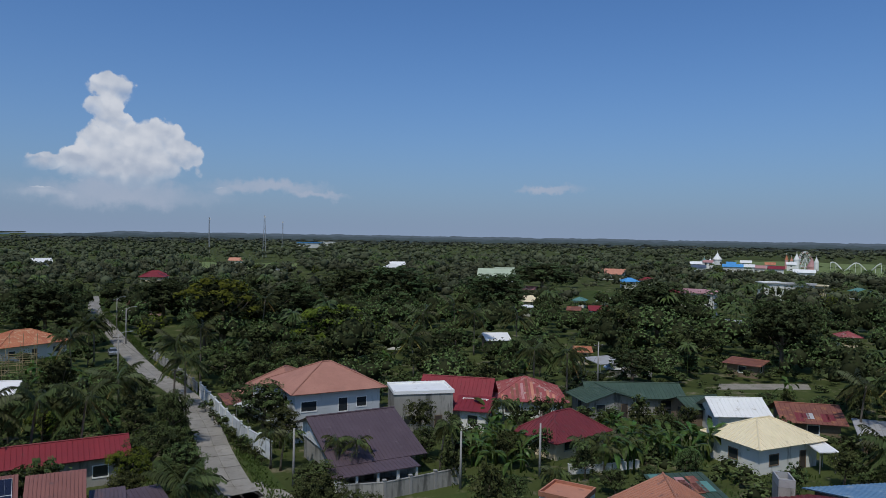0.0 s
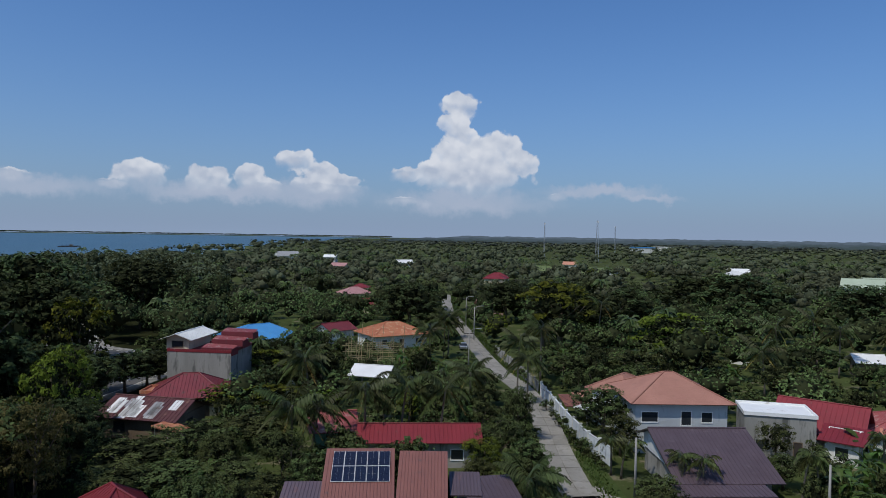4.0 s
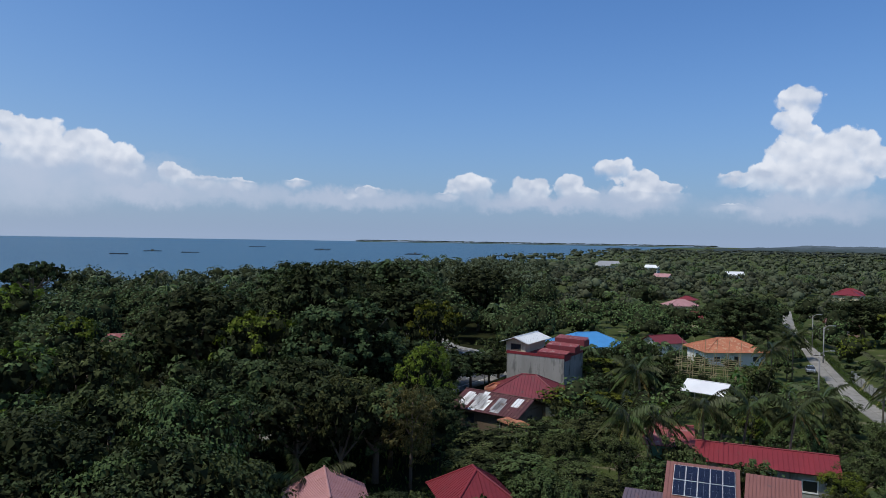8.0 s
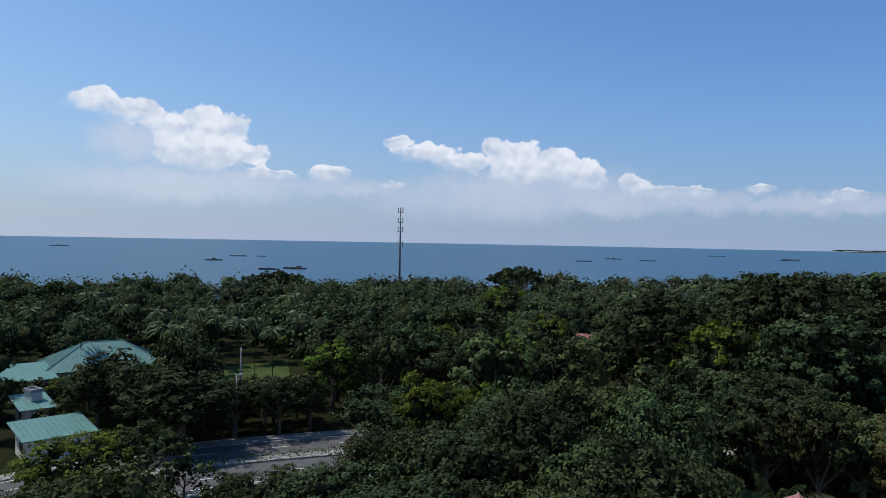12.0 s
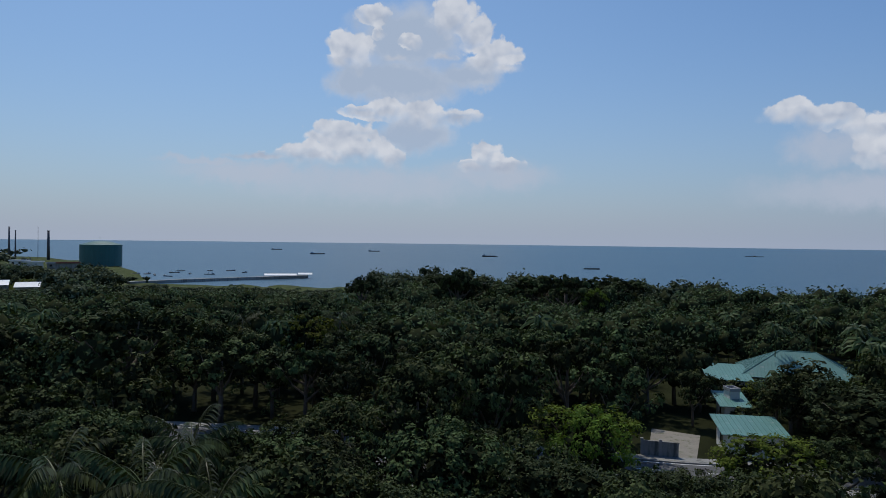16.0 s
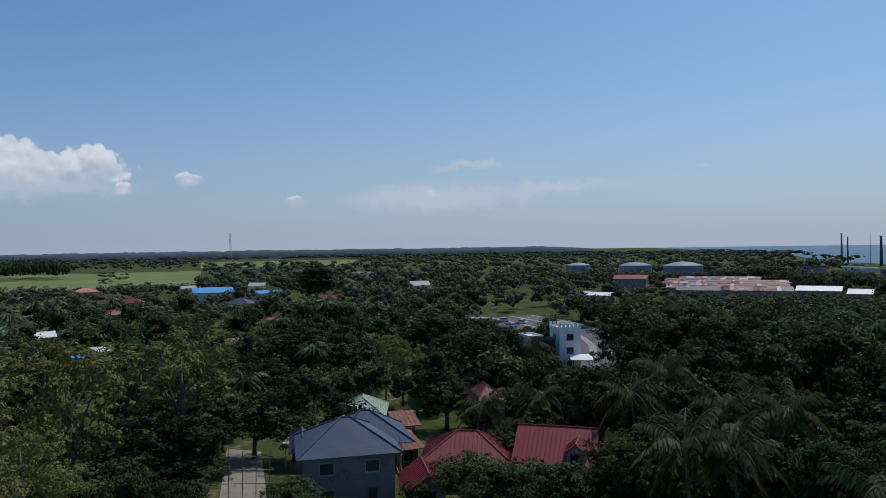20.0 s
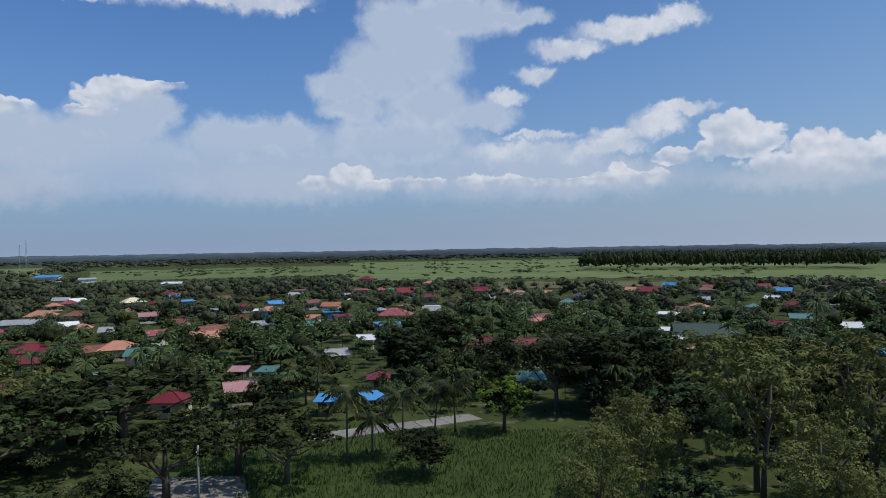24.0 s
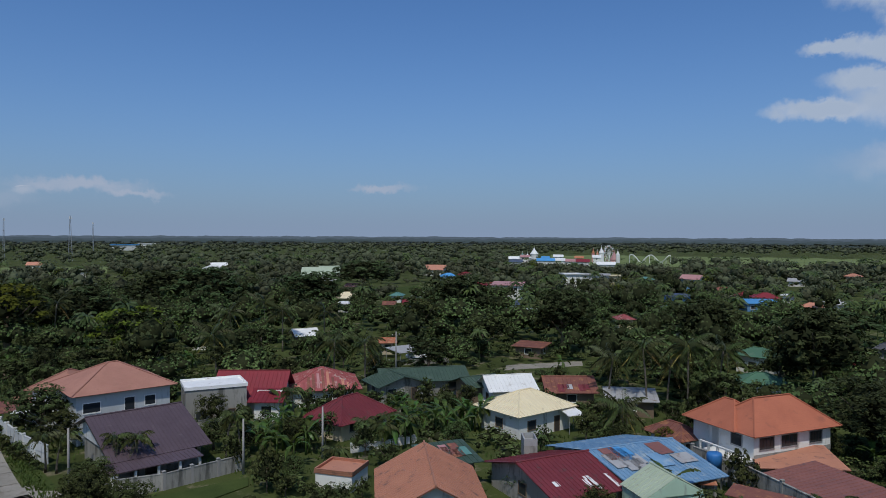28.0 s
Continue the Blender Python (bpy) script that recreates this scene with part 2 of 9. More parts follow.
# pale veils low over the horizon
veil_near = cloud_edge(VEIL_A + VEIL_B, sky_place(3.0, 1.0))
veil_fac = wmath("MULTIPLY", wstep(veil_near, 1.25, 0.3), wstep(swirl.outputs[0], 0.25, 0.62, 0.45, 0.85))
veil = wmix(veil_fac, blue, wmix(sunward, (4.2, 4.8, 6.1, 1), (4.9, 5.5, 6.7, 1)))
# wind-drawn streaks with soft edges
streak_near = cloud_edge(STREAKS, sky_place(3.0, 1.3), 0.3)
streak_fac = wmath("MULTIPLY", wstep(streak_near, 1.2, 0.5), wstep(swirl.outputs[0], 0.25, 0.6, 0.65, 0.97))
veil = wmix(streak_fac, veil, wmix(wstep(billow.outputs[0], 0.35, 0.65), (5.2, 5.8, 6.9, 1), (6.6, 7.0, 7.8, 1)))
# how the billows face the light from above
relief = wmath("SUBTRACT", heap_form(0.0), heap_form(0.011))
# grey-blue bodies of tall clouds, with a paler rim
body_near = cloud_edge(BODY_A + BODY_B, sky_place(2.4, 1.1), 0.3)
body_near = wmath("MULTIPLY_ADD", knob, 0.22, wmath("ADD", body_near, -0.09))
body_fac = wmath("MULTIPLY", wstep(body_near, 1.22, 0.6), wstep(height, 1.0, 9.0, 0.0, 0.95))
rim = wmath("MULTIPLY_ADD", billow.outputs[0], 0.5, wmath("MULTIPLY_ADD", body_near, 0.75, -0.60))
rim = wmath("MULTIPLY_ADD", relief, -0.2, wmath("MULTIPLY_ADD", swirl.outputs[0], 0.6, wmath("SUBTRACT", rim, 0.38)), clamp=True)
grey = wmix(rim, (4.15, 5.05, 6.55, 1), (6.9, 7.3, 8.1, 1))
bank = wmix(body_fac, veil, grey)
# bright heaps, hard above and melting into the haze below
heaps = PILES_A + PILES_B + PILES_C + PILES_D + PILES_E
knobs = wmath("MULTIPLY_ADD", knob, 0.5, wmath("MULTIPLY_ADD", knob_small, 0.28, -0.38))
pile_near = wmath("ADD", cloud_edge(heaps, sky_place(1.2, 0.6), 0.15), knobs)
below = wmath("ADD", cloud_edge(heaps, sky_place(1.2, 0.6, 0.7), 0.15), knobs)
under = wstep(wmath("SUBTRACT", below, pile_near), -0.1, 0.6)
crisp, hazy = wstep(pile_near, 1.08, 0.88), wstep(pile_near, 1.25, 0.15)
pile_fac = wmath("ADD", wmath("MULTIPLY", crisp, wmath("SUBTRACT", 1.0, under)), wmath("MULTIPLY", hazy, under))
pile_fac = wmath("MULTIPLY", pile_fac, wstep(height, 0.5, 4.4, 0.0, 0.97))
lit = wmath("MULTIPLY_ADD", relief, -0.95, wmath("MULTIPLY_ADD", billow.outputs[0], 0.75, 0.36))
lit = wmath("ADD", lit, wmath("MULTIPLY_ADD", under, -0.35, wstep(height, 7.0, 2.5, 0.0, -0.3)), clamp=True)
white = wmix(lit, (4.3, 4.95, 6.2, 1), (6.9, 7.25, 8.0, 1))
clouds = wmix(pile_fac, bank, white)
back = wn("ShaderNodeBackground")
wput(back.inputs["Color"], clouds)
back.inputs["Strength"].default_value = 0.1
out = wn("ShaderNodeOutputWorld")
wput(out.inputs["Surface"], back.outputs[0])


# ---- materials ----
def surface(name, light, dark, scale=1.0, rough=0.8, metal=0.0, bump=0.3, fine=12.0, stain=None, stain_amount=0.0, streak=1.0,
            vary=0.12, through_light=0.0, rows=0.0, island=0.0, spec=0.4):
    """A weathered surface: two colours in large and fine noise, a stain with its own shape, fine relief, and a shade of its own for each thing."""
    m = bpy.data.materials.new(name)
    m.use_nodes = True
    nt = m.node_tree
    nt.nodes.clear()

    def add(kind, operation="", mix="", blend="MIX"):
        n = nt.nodes.new(kind)
        if operation:
            n.operation = operation
        if mix:
            n.data_type, n.blend_type = mix, blend
        return n

    def tie(a, b):
        nt.links.new(a, b)

    out_n = add("ShaderNodeOutputMaterial")
    bsdf = add("ShaderNodeBsdfPrincipled")
    co = add("ShaderNodeTexCoord").outputs["Object"]
    mp = add("ShaderNodeMapping")
    mp.inputs["Scale"].default_value = (1, 1, streak)
    tie(co, mp.inputs["Vector"])

    def noise_at(size, detail=4.0, rough_n=0.6):
        n = add("ShaderNodeTexNoise")
        n.inputs["Scale"].default_value, n.inputs["Detail"].default_value, n.inputs["Roughness"].default_value = size, detail, rough_n
        tie(mp.outputs[0], n.inputs["Vector"])
        return n.outputs["Fac"]

    def spread(value, lo, hi, a=0.0, b=1.0):
        n = add("ShaderNodeMapRange")
        for k, x in zip(("From Min", "From Max", "To Min", "To Max"), (lo, hi, a, b)):
            n.inputs[k].default_value = x
        tie(value, n.inputs["Value"])
        return n.outputs[0]

    def mixed(fac, a, b, how="MIX"):
        n = add("ShaderNodeMix", mix="RGBA", blend=how)
        for s, x in ((n.inputs[0], fac), (n.inputs[6], a), (n.inputs[7], b)):
            if isinstance(x, bpy.types.NodeSocket):
                tie(x, s)
            else:
                s.default_value = (*x, 1) if isinstance(x, tuple) else x
        return n.outputs[2]

    coarse, grain = noise_at(0.35 * scale, 5.0), noise_at(fine * scale, 3.0)
    colour = mixed(spread(coarse, 0.3, 0.7), dark, light)
    colour = mixed(spread(grain, 0.35, 0.65, 0.0, 0.35), colour, dark)
    if stain:
        patch = noise_at(0.9 * scale, 6.0, 0.68)
        colour = mixed(spread(patch, 0.62 - 0.3 * stain_amount, 0.72 - 0.2 * stain_amount), colour, stain)
    value = add("ShaderNodeHueSaturation")
    tie(colour, value.inputs["Color"])
    rnd = add("ShaderNodeObjectInfo").outputs["Random"]
    if island:
        both = add("ShaderNodeMath", operation="MULTIPLY_ADD")
        tie(add("ShaderNodeNewGeometry").outputs["Random Per Island"], both.inputs[0])
        both.inputs[1].default_value = island
        tie(spread(rnd, 0, 1, 1 - vary - island / 2, 1 + vary - island / 2), both.inputs[2])
        tie(both.outputs[0], value.inputs["Value"])
        hue = add("ShaderNodeMath", operation="MULTIPLY_ADD")
        tie(rnd, hue.inputs[0])
        hue.inputs[1].default_value, hue.inputs[2].default_value = 0.07, 0.462
        tie(hue.outputs[0], value.inputs["Hue"])
    else:
        tie(spread(rnd, 0, 1, 1 - vary, 1 + vary), value.inputs["Value"])
    tie(value.outputs[0], bsdf.inputs["Base Color"])
    bsdf.inputs["Metallic"].default_value = metal
    bsdf.inputs["Specular IOR Level"].default_value = spec
    tie(spread(grain, 0.2, 0.8, max(rough - 0.1, 0.05), min(rough + 0.12, 1.0)), bsdf.inputs["Roughness"])
    if bump:
        relief = add("ShaderNodeBump")
        relief.inputs["Strength"].default_value, relief.inputs["Distance"].default_value = bump, 0.05
        tie(grain, relief.inputs["Height"])
        last = relief
        if rows:                       # courses of tiles: one ridge for each step up the slope
            wave = add("ShaderNodeTexWave")
            wave.wave_type, wave.bands_direction, wave.wave_profile = "BANDS", "Z", "SAW"
            wave.inputs["Scale"].default_value = 0.314 / rows
            wave.inputs["Distortion"].default_value = 0.15
            tie(co, wave.inputs["Vector"])
            last = add("ShaderNodeBump")
            last.inputs["Strength"].default_value, last.inputs["Distance"].default_value = 0.8, 0.06
            tie(wave.outputs["Fac"], last.inputs["Height"])
            tie(relief.outputs[0], last.inputs["Normal"])
        tie(last.outputs[0], bsdf.inputs["Normal"])
    if through_light:
        thin = add("ShaderNodeBsdfTranslucent")
        tie(mixed(0.35, value.outputs[0], (0.25, 0.35, 0.02)), thin.inputs["Color"])
        both_sides = add("ShaderNodeMixShader")
        both_sides.inputs[0].default_value = through_light
        tie(bsdf.outputs[0], both_sides.inputs[1])
        tie(thin.outputs[0], both_sides.inputs[2])
        tie(both_sides.outputs[0], out_n.inputs["Surface"])
    else:
        tie(bsdf.outputs[0], out_n.inputs["Surface"])
    return m


def leafy(name, light, dark, glow=0.03, rough=0.7, spec=0.05):
    return surface(name, light, dark, scale=0.3, rough=rough, bump=0.0, vary=0.38, through_light=glow, island=0.75, fine=10.0, spec=spec)


def metal_roof(name, light, dark, stain=(0.16, 0.075, 0.045), amount=0.15, rough=0.55):
    return surface(name, light, dark, rough=rough, bump=0.15, stain=stain, stain_amount=amount, fine=7.0, vary=0.1, scale=1.2)


M = {
    "mango": leafy("mango_leaf", (0.094, 0.118, 0.040), (0.036, 0.050, 0.019)),
    "dark": leafy("dark_leaf", (0.074, 0.094, 0.036), (0.030, 0.042, 0.018)),
    "fresh": leafy("fresh_leaf", (0.150, 0.180, 0.022), (0.058, 0.082, 0.014), 0.15),
    "olive": leafy("olive_leaf", (0.180, 0.176, 0.057), (0.095, 0.098, 0.032), 0.1),
    "rain": leafy("rain_tree_leaf", (0.084, 0.106, 0.038), (0.034, 0.048, 0.018)),
    "palm": leafy("palm_leaflet", (0.086, 0.102, 0.030), (0.030, 0.042, 0.015), 0.03, 0.45, 0.12),
    "dry_palm": leafy("dry_palm_leaflet", (0.30, 0.24, 0.075), (0.16, 0.12, 0.045), 0.2),
    "banana": leafy("banana_leaf", (0.092, 0.138, 0.031), (0.039, 0.073, 0.018), 0.2, 0.4, 0.15),
    "bush": leafy("bush_leaf", (0.112, 0.138, 0.048), (0.045, 0.061, 0.022)),
    "grass": leafy("grass_blade", (0.092, 0.122, 0.036), (0.046, 0.066, 0.020), 0.3),
    "reed": leafy("reed_blade", (0.24, 0.26, 0.10), (0.11, 0.14, 0.045), 0.3),
    "woods": leafy("woods_leaf", (0.094, 0.118, 0.046), (0.037, 0.051, 0.022), 0.05),
    # leaf for trees far off: haze painted in as a paler, greyer colour
    "hazed_leaf": leafy("hazed_grove_leaf", (0.104, 0.120, 0.068), (0.056, 0.067, 0.040), 0.02, 0.8),
    "hazed_woods": leafy("hazed_woods_leaf", (0.070, 0.084, 0.064), (0.044, 0.054, 0.042), 0.0, 0.8),
    # inside of crowns: darker than the leaves, crown shade painted in
    "shaded_twigs": surface("shaded_twigs_and_leaves", (0.036, 0.042, 0.019), (0.020, 0.024, 0.012), rough=0.95, spec=0.0),
    "bark": surface("bark", (0.20, 0.16, 0.12), (0.08, 0.06, 0.045), rough=0.95, bump=0.8, streak=0.3),
    "palm_bark": surface("palm_bark", (0.24, 0.21, 0.17), (0.12, 0.10, 0.08), rough=0.95, bump=0.8, rows=0.3),
    "ground": surface("earth_and_grass", (0.078, 0.098, 0.032), (0.040, 0.052, 0.018), scale=0.25, rough=0.95, stain=(0.19, 0.165, 0.11), stain_amount=0.22, fine=20, spec=0.03),
    # woodland ground with the trees' shade painted in, near black
    "shaded_floor": surface("shaded_floor", (0.030, 0.034, 0.013), (0.012, 0.014, 0.006), scale=0.4, rough=0.95, fine=20, bump=0.6, spec=0.03),
    "lawn": surface("lawn", (0.074, 0.100, 0.030), (0.042, 0.062, 0.020), scale=0.7, rough=0.95, fine=18, bump=0.6, spec=0.03),
    "field": surface("cane_field", (0.180, 0.220, 0.092), (0.120, 0.155, 0.060), scale=0.04, rough=0.95, fine=30, bump=0.4, spec=0.03),
    "ploughed": surface("ploughed_field", (0.19, 0.17, 0.09), (0.12, 0.12, 0.06), scale=0.05, rough=0.95, fine=30, spec=0.03),
    "concrete": surface("road_concrete", (0.31, 0.29, 0.255), (0.225, 0.21, 0.18), scale=1.0, rough=0.9, stain=(0.19, 0.17, 0.14), stain_amount=0.3, vary=0.12),
    "asphalt": surface("asphalt", (0.115, 0.113, 0.110), (0.080, 0.078, 0.076), rough=0.9, fine=25, stain=(0.06, 0.06, 0.06), stain_amount=0.2),
    "gravel": surface("gravel_yard", (0.34, 0.31, 0.26), (0.22, 0.20, 0.165), rough=0.95, fine=25, bump=0.6, stain=(0.12, 0.14, 0.06), stain_amount=0.25),
    "paint_line": surface("road_paint", (0.75, 0.75, 0.72), (0.55, 0.55, 0.52), rough=0.8, stain=(0.2, 0.2, 0.2), stain_amount=0.15),
    "white_wall": surface("white_plaster", (0.74, 0.74, 0.71), (0.62, 0.62, 0.58), rough=0.85, stain=(0.36, 0.35, 0.31), stain_amount=0.12, streak=0.25),
    "pale_blue_wall": surface("pale_blue_plaster", (0.60, 0.63, 0.64), (0.50, 0.53, 0.55), rough=0.85, stain=(0.35, 0.38, 0.40), stain_amount=0.1, streak=0.25),
    "grey_wall": surface("raw_cement_plaster", (0.36, 0.35, 0.32), (0.24, 0.235, 0.215), rough=0.95, stain=(0.11, 0.11, 0.10), stain_amount=0.35, streak=0.2, bump=0.5),
    "block_wall": surface("grey_block", (0.30, 0.29, 0.28), (0.22, 0.215, 0.21), rough=0.95, stain=(0.15, 0.15, 0.14), stain_amount=0.25, rows=0.2, bump=0.5),
    "cream_wall": surface("cream_plaster", (0.66, 0.58, 0.42), (0.55, 0.47, 0.33), rough=0.85, stain=(0.34, 0.30, 0.22), stain_amount=0.12, streak=0.25),
    "pink_wall": surface("pink_plaster", (0.62, 0.38, 0.34), (0.52, 0.31, 0.28), rough=0.85, stain=(0.35, 0.25, 0.22), stain_amount=0.12, streak=0.25),
    "mint_wall": surface("mint_plaster", (0.47, 0.64, 0.50), (0.38, 0.54, 0.42), rough=0.85, stain=(0.28, 0.34, 0.28), stain_amount=0.15, streak=0.25),
    "green_wall": surface("green_plaster", (0.18, 0.36, 0.26), (0.13, 0.28, 0.20), rough=0.85, stain=(0.10, 0.17, 0.13), stain_amount=0.15, streak=0.25),
    "blue_wall": surface("blue_plaster", (0.16, 0.34, 0.60), (0.12, 0.27, 0.50), rough=0.85, stain=(0.12, 0.20, 0.3), stain_amount=0.1, streak=0.25),
    "timber": surface("weathered_timber", (0.26, 0.19, 0.13), (0.13, 0.095, 0.065), rough=0.9, streak=0.2),
    "dark_timber": surface("dark_timber", (0.07, 0.055, 0.045), (0.04, 0.032, 0.028), rough=0.85, streak=0.2),
    "bamboo": surface("bamboo_pole", (0.42, 0.34, 0.19), (0.26, 0.20, 0.11), rough=0.8),
    "red_roof": metal_roof("red_painted_sheet", (0.24, 0.026, 0.034), (0.18, 0.021, 0.028), (0.17, 0.05, 0.045), 0.08),
    "maroon_roof": metal_roof("maroon_sheet", (0.20, 0.035, 0.042), (0.145, 0.026, 0.032), (0.10, 0.05, 0.045), 0.15),
    "old_red_roof": metal_roof("old_dark_red_sheet", (0.115, 0.036, 0.038), (0.075, 0.026, 0.028), (0.20, 0.10, 0.07), 0.25, 0.7),
    "faded_red_roof": metal_roof("faded_red_sheet", (0.36, 0.10, 0.095), (0.24, 0.055, 0.055), (0.40, 0.32, 0.28), 0.25),
    "rust_roof": metal_roof("rusty_sheet", (0.26, 0.10, 0.07), (0.16, 0.060, 0.048), (0.34, 0.15, 0.07), 0.3, 0.75),
    "orange_rust_roof": metal_roof("orange_rust_sheet", (0.50, 0.20, 0.10), (0.34, 0.11, 0.06), (0.50, 0.33, 0.20), 0.3, 0.8),
    "pink_roof": metal_roof("pinkish_sheet", (0.48, 0.26, 0.25), (0.38, 0.19, 0.185), (0.30, 0.14, 0.12), 0.15),
    "salmon_roof": metal_roof("salmon_sheet", (0.56, 0.26, 0.17), (0.46, 0.20, 0.13), (0.34, 0.14, 0.10), 0.12),
    "purple_roof": metal_roof("brown_violet_sheet", (0.105, 0.075, 0.088), (0.080, 0.056, 0.066), (0.13, 0.10, 0.11), 0.08, 0.5),
    "brown_roof": metal_roof("brown_red_sheet", (0.25, 0.105, 0.085), (0.19, 0.080, 0.066), (0.13, 0.075, 0.07), 0.12, 0.5),
    "violet_roof": metal_roof("dull_violet_sheet", (0.135, 0.098, 0.112), (0.105, 0.075, 0.086), (0.19, 0.10, 0.09), 0.12, 0.5),
    "teal_roof": metal_roof("teal_sheet", (0.11, 0.25, 0.22), (0.085, 0.20, 0.175), (0.20, 0.28, 0.25), 0.15, 0.5),
    "green_roof": metal_roof("green_sheet", (0.056, 0.092, 0.064), (0.040, 0.068, 0.048), (0.09, 0.12, 0.09), 0.2),
    "bright_green_roof": metal_roof("bright_green_sheet", (0.085, 0.190, 0.120), (0.062, 0.145, 0.092), (0.13, 0.2, 0.14), 0.15),
    "sage_roof": metal_roof("sage_sheet", (0.42, 0.48, 0.36), (0.34, 0.40, 0.29), (0.28, 0.3, 0.24), 0.15),
    "blue_roof": metal_roof("blue_sheet", (0.085, 0.32, 0.62), (0.065, 0.25, 0.52), (0.14, 0.26, 0.4), 0.12, 0.5),
    "worn_blue_roof": metal_roof("worn_blue_sheet", (0.19, 0.34, 0.50), (0.12, 0.24, 0.39), (0.32, 0.40, 0.46), 0.32, 0.65),
    "slate_roof": surface("blue_grey_tile", (0.080, 0.105, 0.155), (0.056, 0.075, 0.115), rough=0.5, rows=0.17, bump=0.3, spec=0.3),
    "orange_tile": surface("orange_tile", (0.46, 0.150, 0.082), (0.37, 0.115, 0.063), rough=0.7, rows=0.17, bump=0.3, stain=(0.30, 0.10, 0.06), stain_amount=0.16),
    "clay_tile": surface("clay_tile", (0.40, 0.195, 0.145), (0.31, 0.145, 0.108), rough=0.8, rows=0.16, bump=0.4, stain=(0.30, 0.15, 0.11), stain_amount=0.22),
    "terracotta": surface("terracotta_sheet", (0.47, 0.215, 0.135), (0.38, 0.165, 0.105), rough=0.7, rows=0.18, stain=(0.19, 0.10, 0.08), stain_amount=0.18),
    "white_roof": metal_roof("white_sheet", (0.80, 0.80, 0.78), (0.70, 0.70, 0.68), (0.45, 0.42, 0.38), 0.1, 0.45),
    "cream_roof": metal_roof("cream_sheet", (0.78, 0.68, 0.46), (0.70, 0.60, 0.40), (0.55, 0.46, 0.30), 0.08, 0.5),
    "grey_roof": metal_roof("grey_sheet", (0.42, 0.42, 0.42), (0.32, 0.32, 0.32), (0.24, 0.18, 0.15), 0.2),
    "dark_roof": metal_roof("dark_grey_sheet", (0.10, 0.10, 0.11), (0.07, 0.07, 0.08), (0.14, 0.11, 0.1), 0.12),
    "navy_roof": metal_roof("navy_sheet", (0.060, 0.080, 0.16), (0.045, 0.06, 0.12), (0.1, 0.1, 0.13), 0.1),
    "tarp": surface("white_tarpaulin", (0.80, 0.80, 0.80), (0.68, 0.68, 0.68), rough=0.6, bump=0.3),
    "tank_steel": surface("painted_tank_steel", (0.26, 0.28, 0.31), (0.20, 0.22, 0.25), rough=0.6, stain=(0.3, 0.26, 0.24), stain_amount=0.15, streak=0.2),
    "tank_green": surface("green_tank_steel", (0.045, 0.165, 0.150), (0.034, 0.130, 0.120), rough=0.6, stain=(0.06, 0.12, 0.11), stain_amount=0.2, streak=0.2),
    "steel": surface("galvanised_steel", (0.42, 0.43, 0.44), (0.32, 0.33, 0.34), rough=0.5, metal=0.6),
    "dark_steel": surface("dark_steel", (0.12, 0.12, 0.13), (0.08, 0.08, 0.09), rough=0.6, metal=0.3),
    "tower_red": surface("tower_red_paint", (0.45, 0.10, 0.07), (0.36, 0.08, 0.06), rough=0.6),
    "pole": surface("concrete_pole", (0.36, 0.35, 0.33), (0.27, 0.26, 0.25), rough=0.9, streak=0.2),
    "black": surface("dark_opening", (0.022, 0.022, 0.024), (0.014, 0.014, 0.016), rough=0.7),
    "car_white": surface("white_car_paint", (0.80, 0.80, 0.80), (0.76, 0.76, 0.76), rough=0.25, bump=0.0, fine=3, spec=0.6),
    "car_grey": surface("silver_car_paint", (0.42, 0.44, 0.46), (0.38, 0.40, 0.42), rough=0.25, metal=0.5, bump=0.0, fine=3),
    "rubber": surface("tyre_rubber", (0.03, 0.03, 0.03), (0.02, 0.02, 0.02), rough=0.9),
    "panel": surface("solar_cell", (0.014, 0.020, 0.042), (0.010, 0.014, 0.032), rough=0.3, bump=0.0, spec=0.35, vary=0.05),
    "trim": surface("white_trim", (0.78, 0.78, 0.76), (0.70, 0.70, 0.68), rough=0.7),
    "blue_plastic": surface("blue_plastic", (0.04, 0.20, 0.50), (0.03, 0.16, 0.42), rough=0.5),
    "flower": leafy("yellow_leaf", (0.486, 0.428, 0.072), (0.238, 0.245, 0.048), 0.3),
    "pink_paint": surface("pink_paint", (0.70, 0.36, 0.33), (0.60, 0.30, 0.28), rough=0.6),
    "sand": surface("beach_sand", (0.34, 0.30, 0.24), (0.25, 0.22, 0.18), rough=0.95),
}

# backdrop woods: haze painted as a blue-grey glow, stronger on farther lines
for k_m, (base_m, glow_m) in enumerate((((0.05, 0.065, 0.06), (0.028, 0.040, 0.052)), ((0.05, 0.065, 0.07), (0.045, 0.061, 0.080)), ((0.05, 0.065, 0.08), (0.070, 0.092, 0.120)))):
    far_m = surface("hazed_woods_line_%d" % (k_m + 1), base_m, tuple(0.8 * c for c in base_m), scale=0.02, rough=1.0, bump=0.0, spec=0.0)
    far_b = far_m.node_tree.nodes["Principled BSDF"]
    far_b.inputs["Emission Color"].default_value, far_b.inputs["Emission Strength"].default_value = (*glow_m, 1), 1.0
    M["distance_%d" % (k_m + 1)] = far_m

glass = bpy.data.materials.new("window_glass")
glass.use_nodes = True
gb = glass.node_tree.nodes["Principled BSDF"]
gb.inputs["Base Color"].default_value = (0.03, 0.035, 0.04, 1)
gb.inputs["Roughness"].default_value = 0.08
M["glass"] = glass

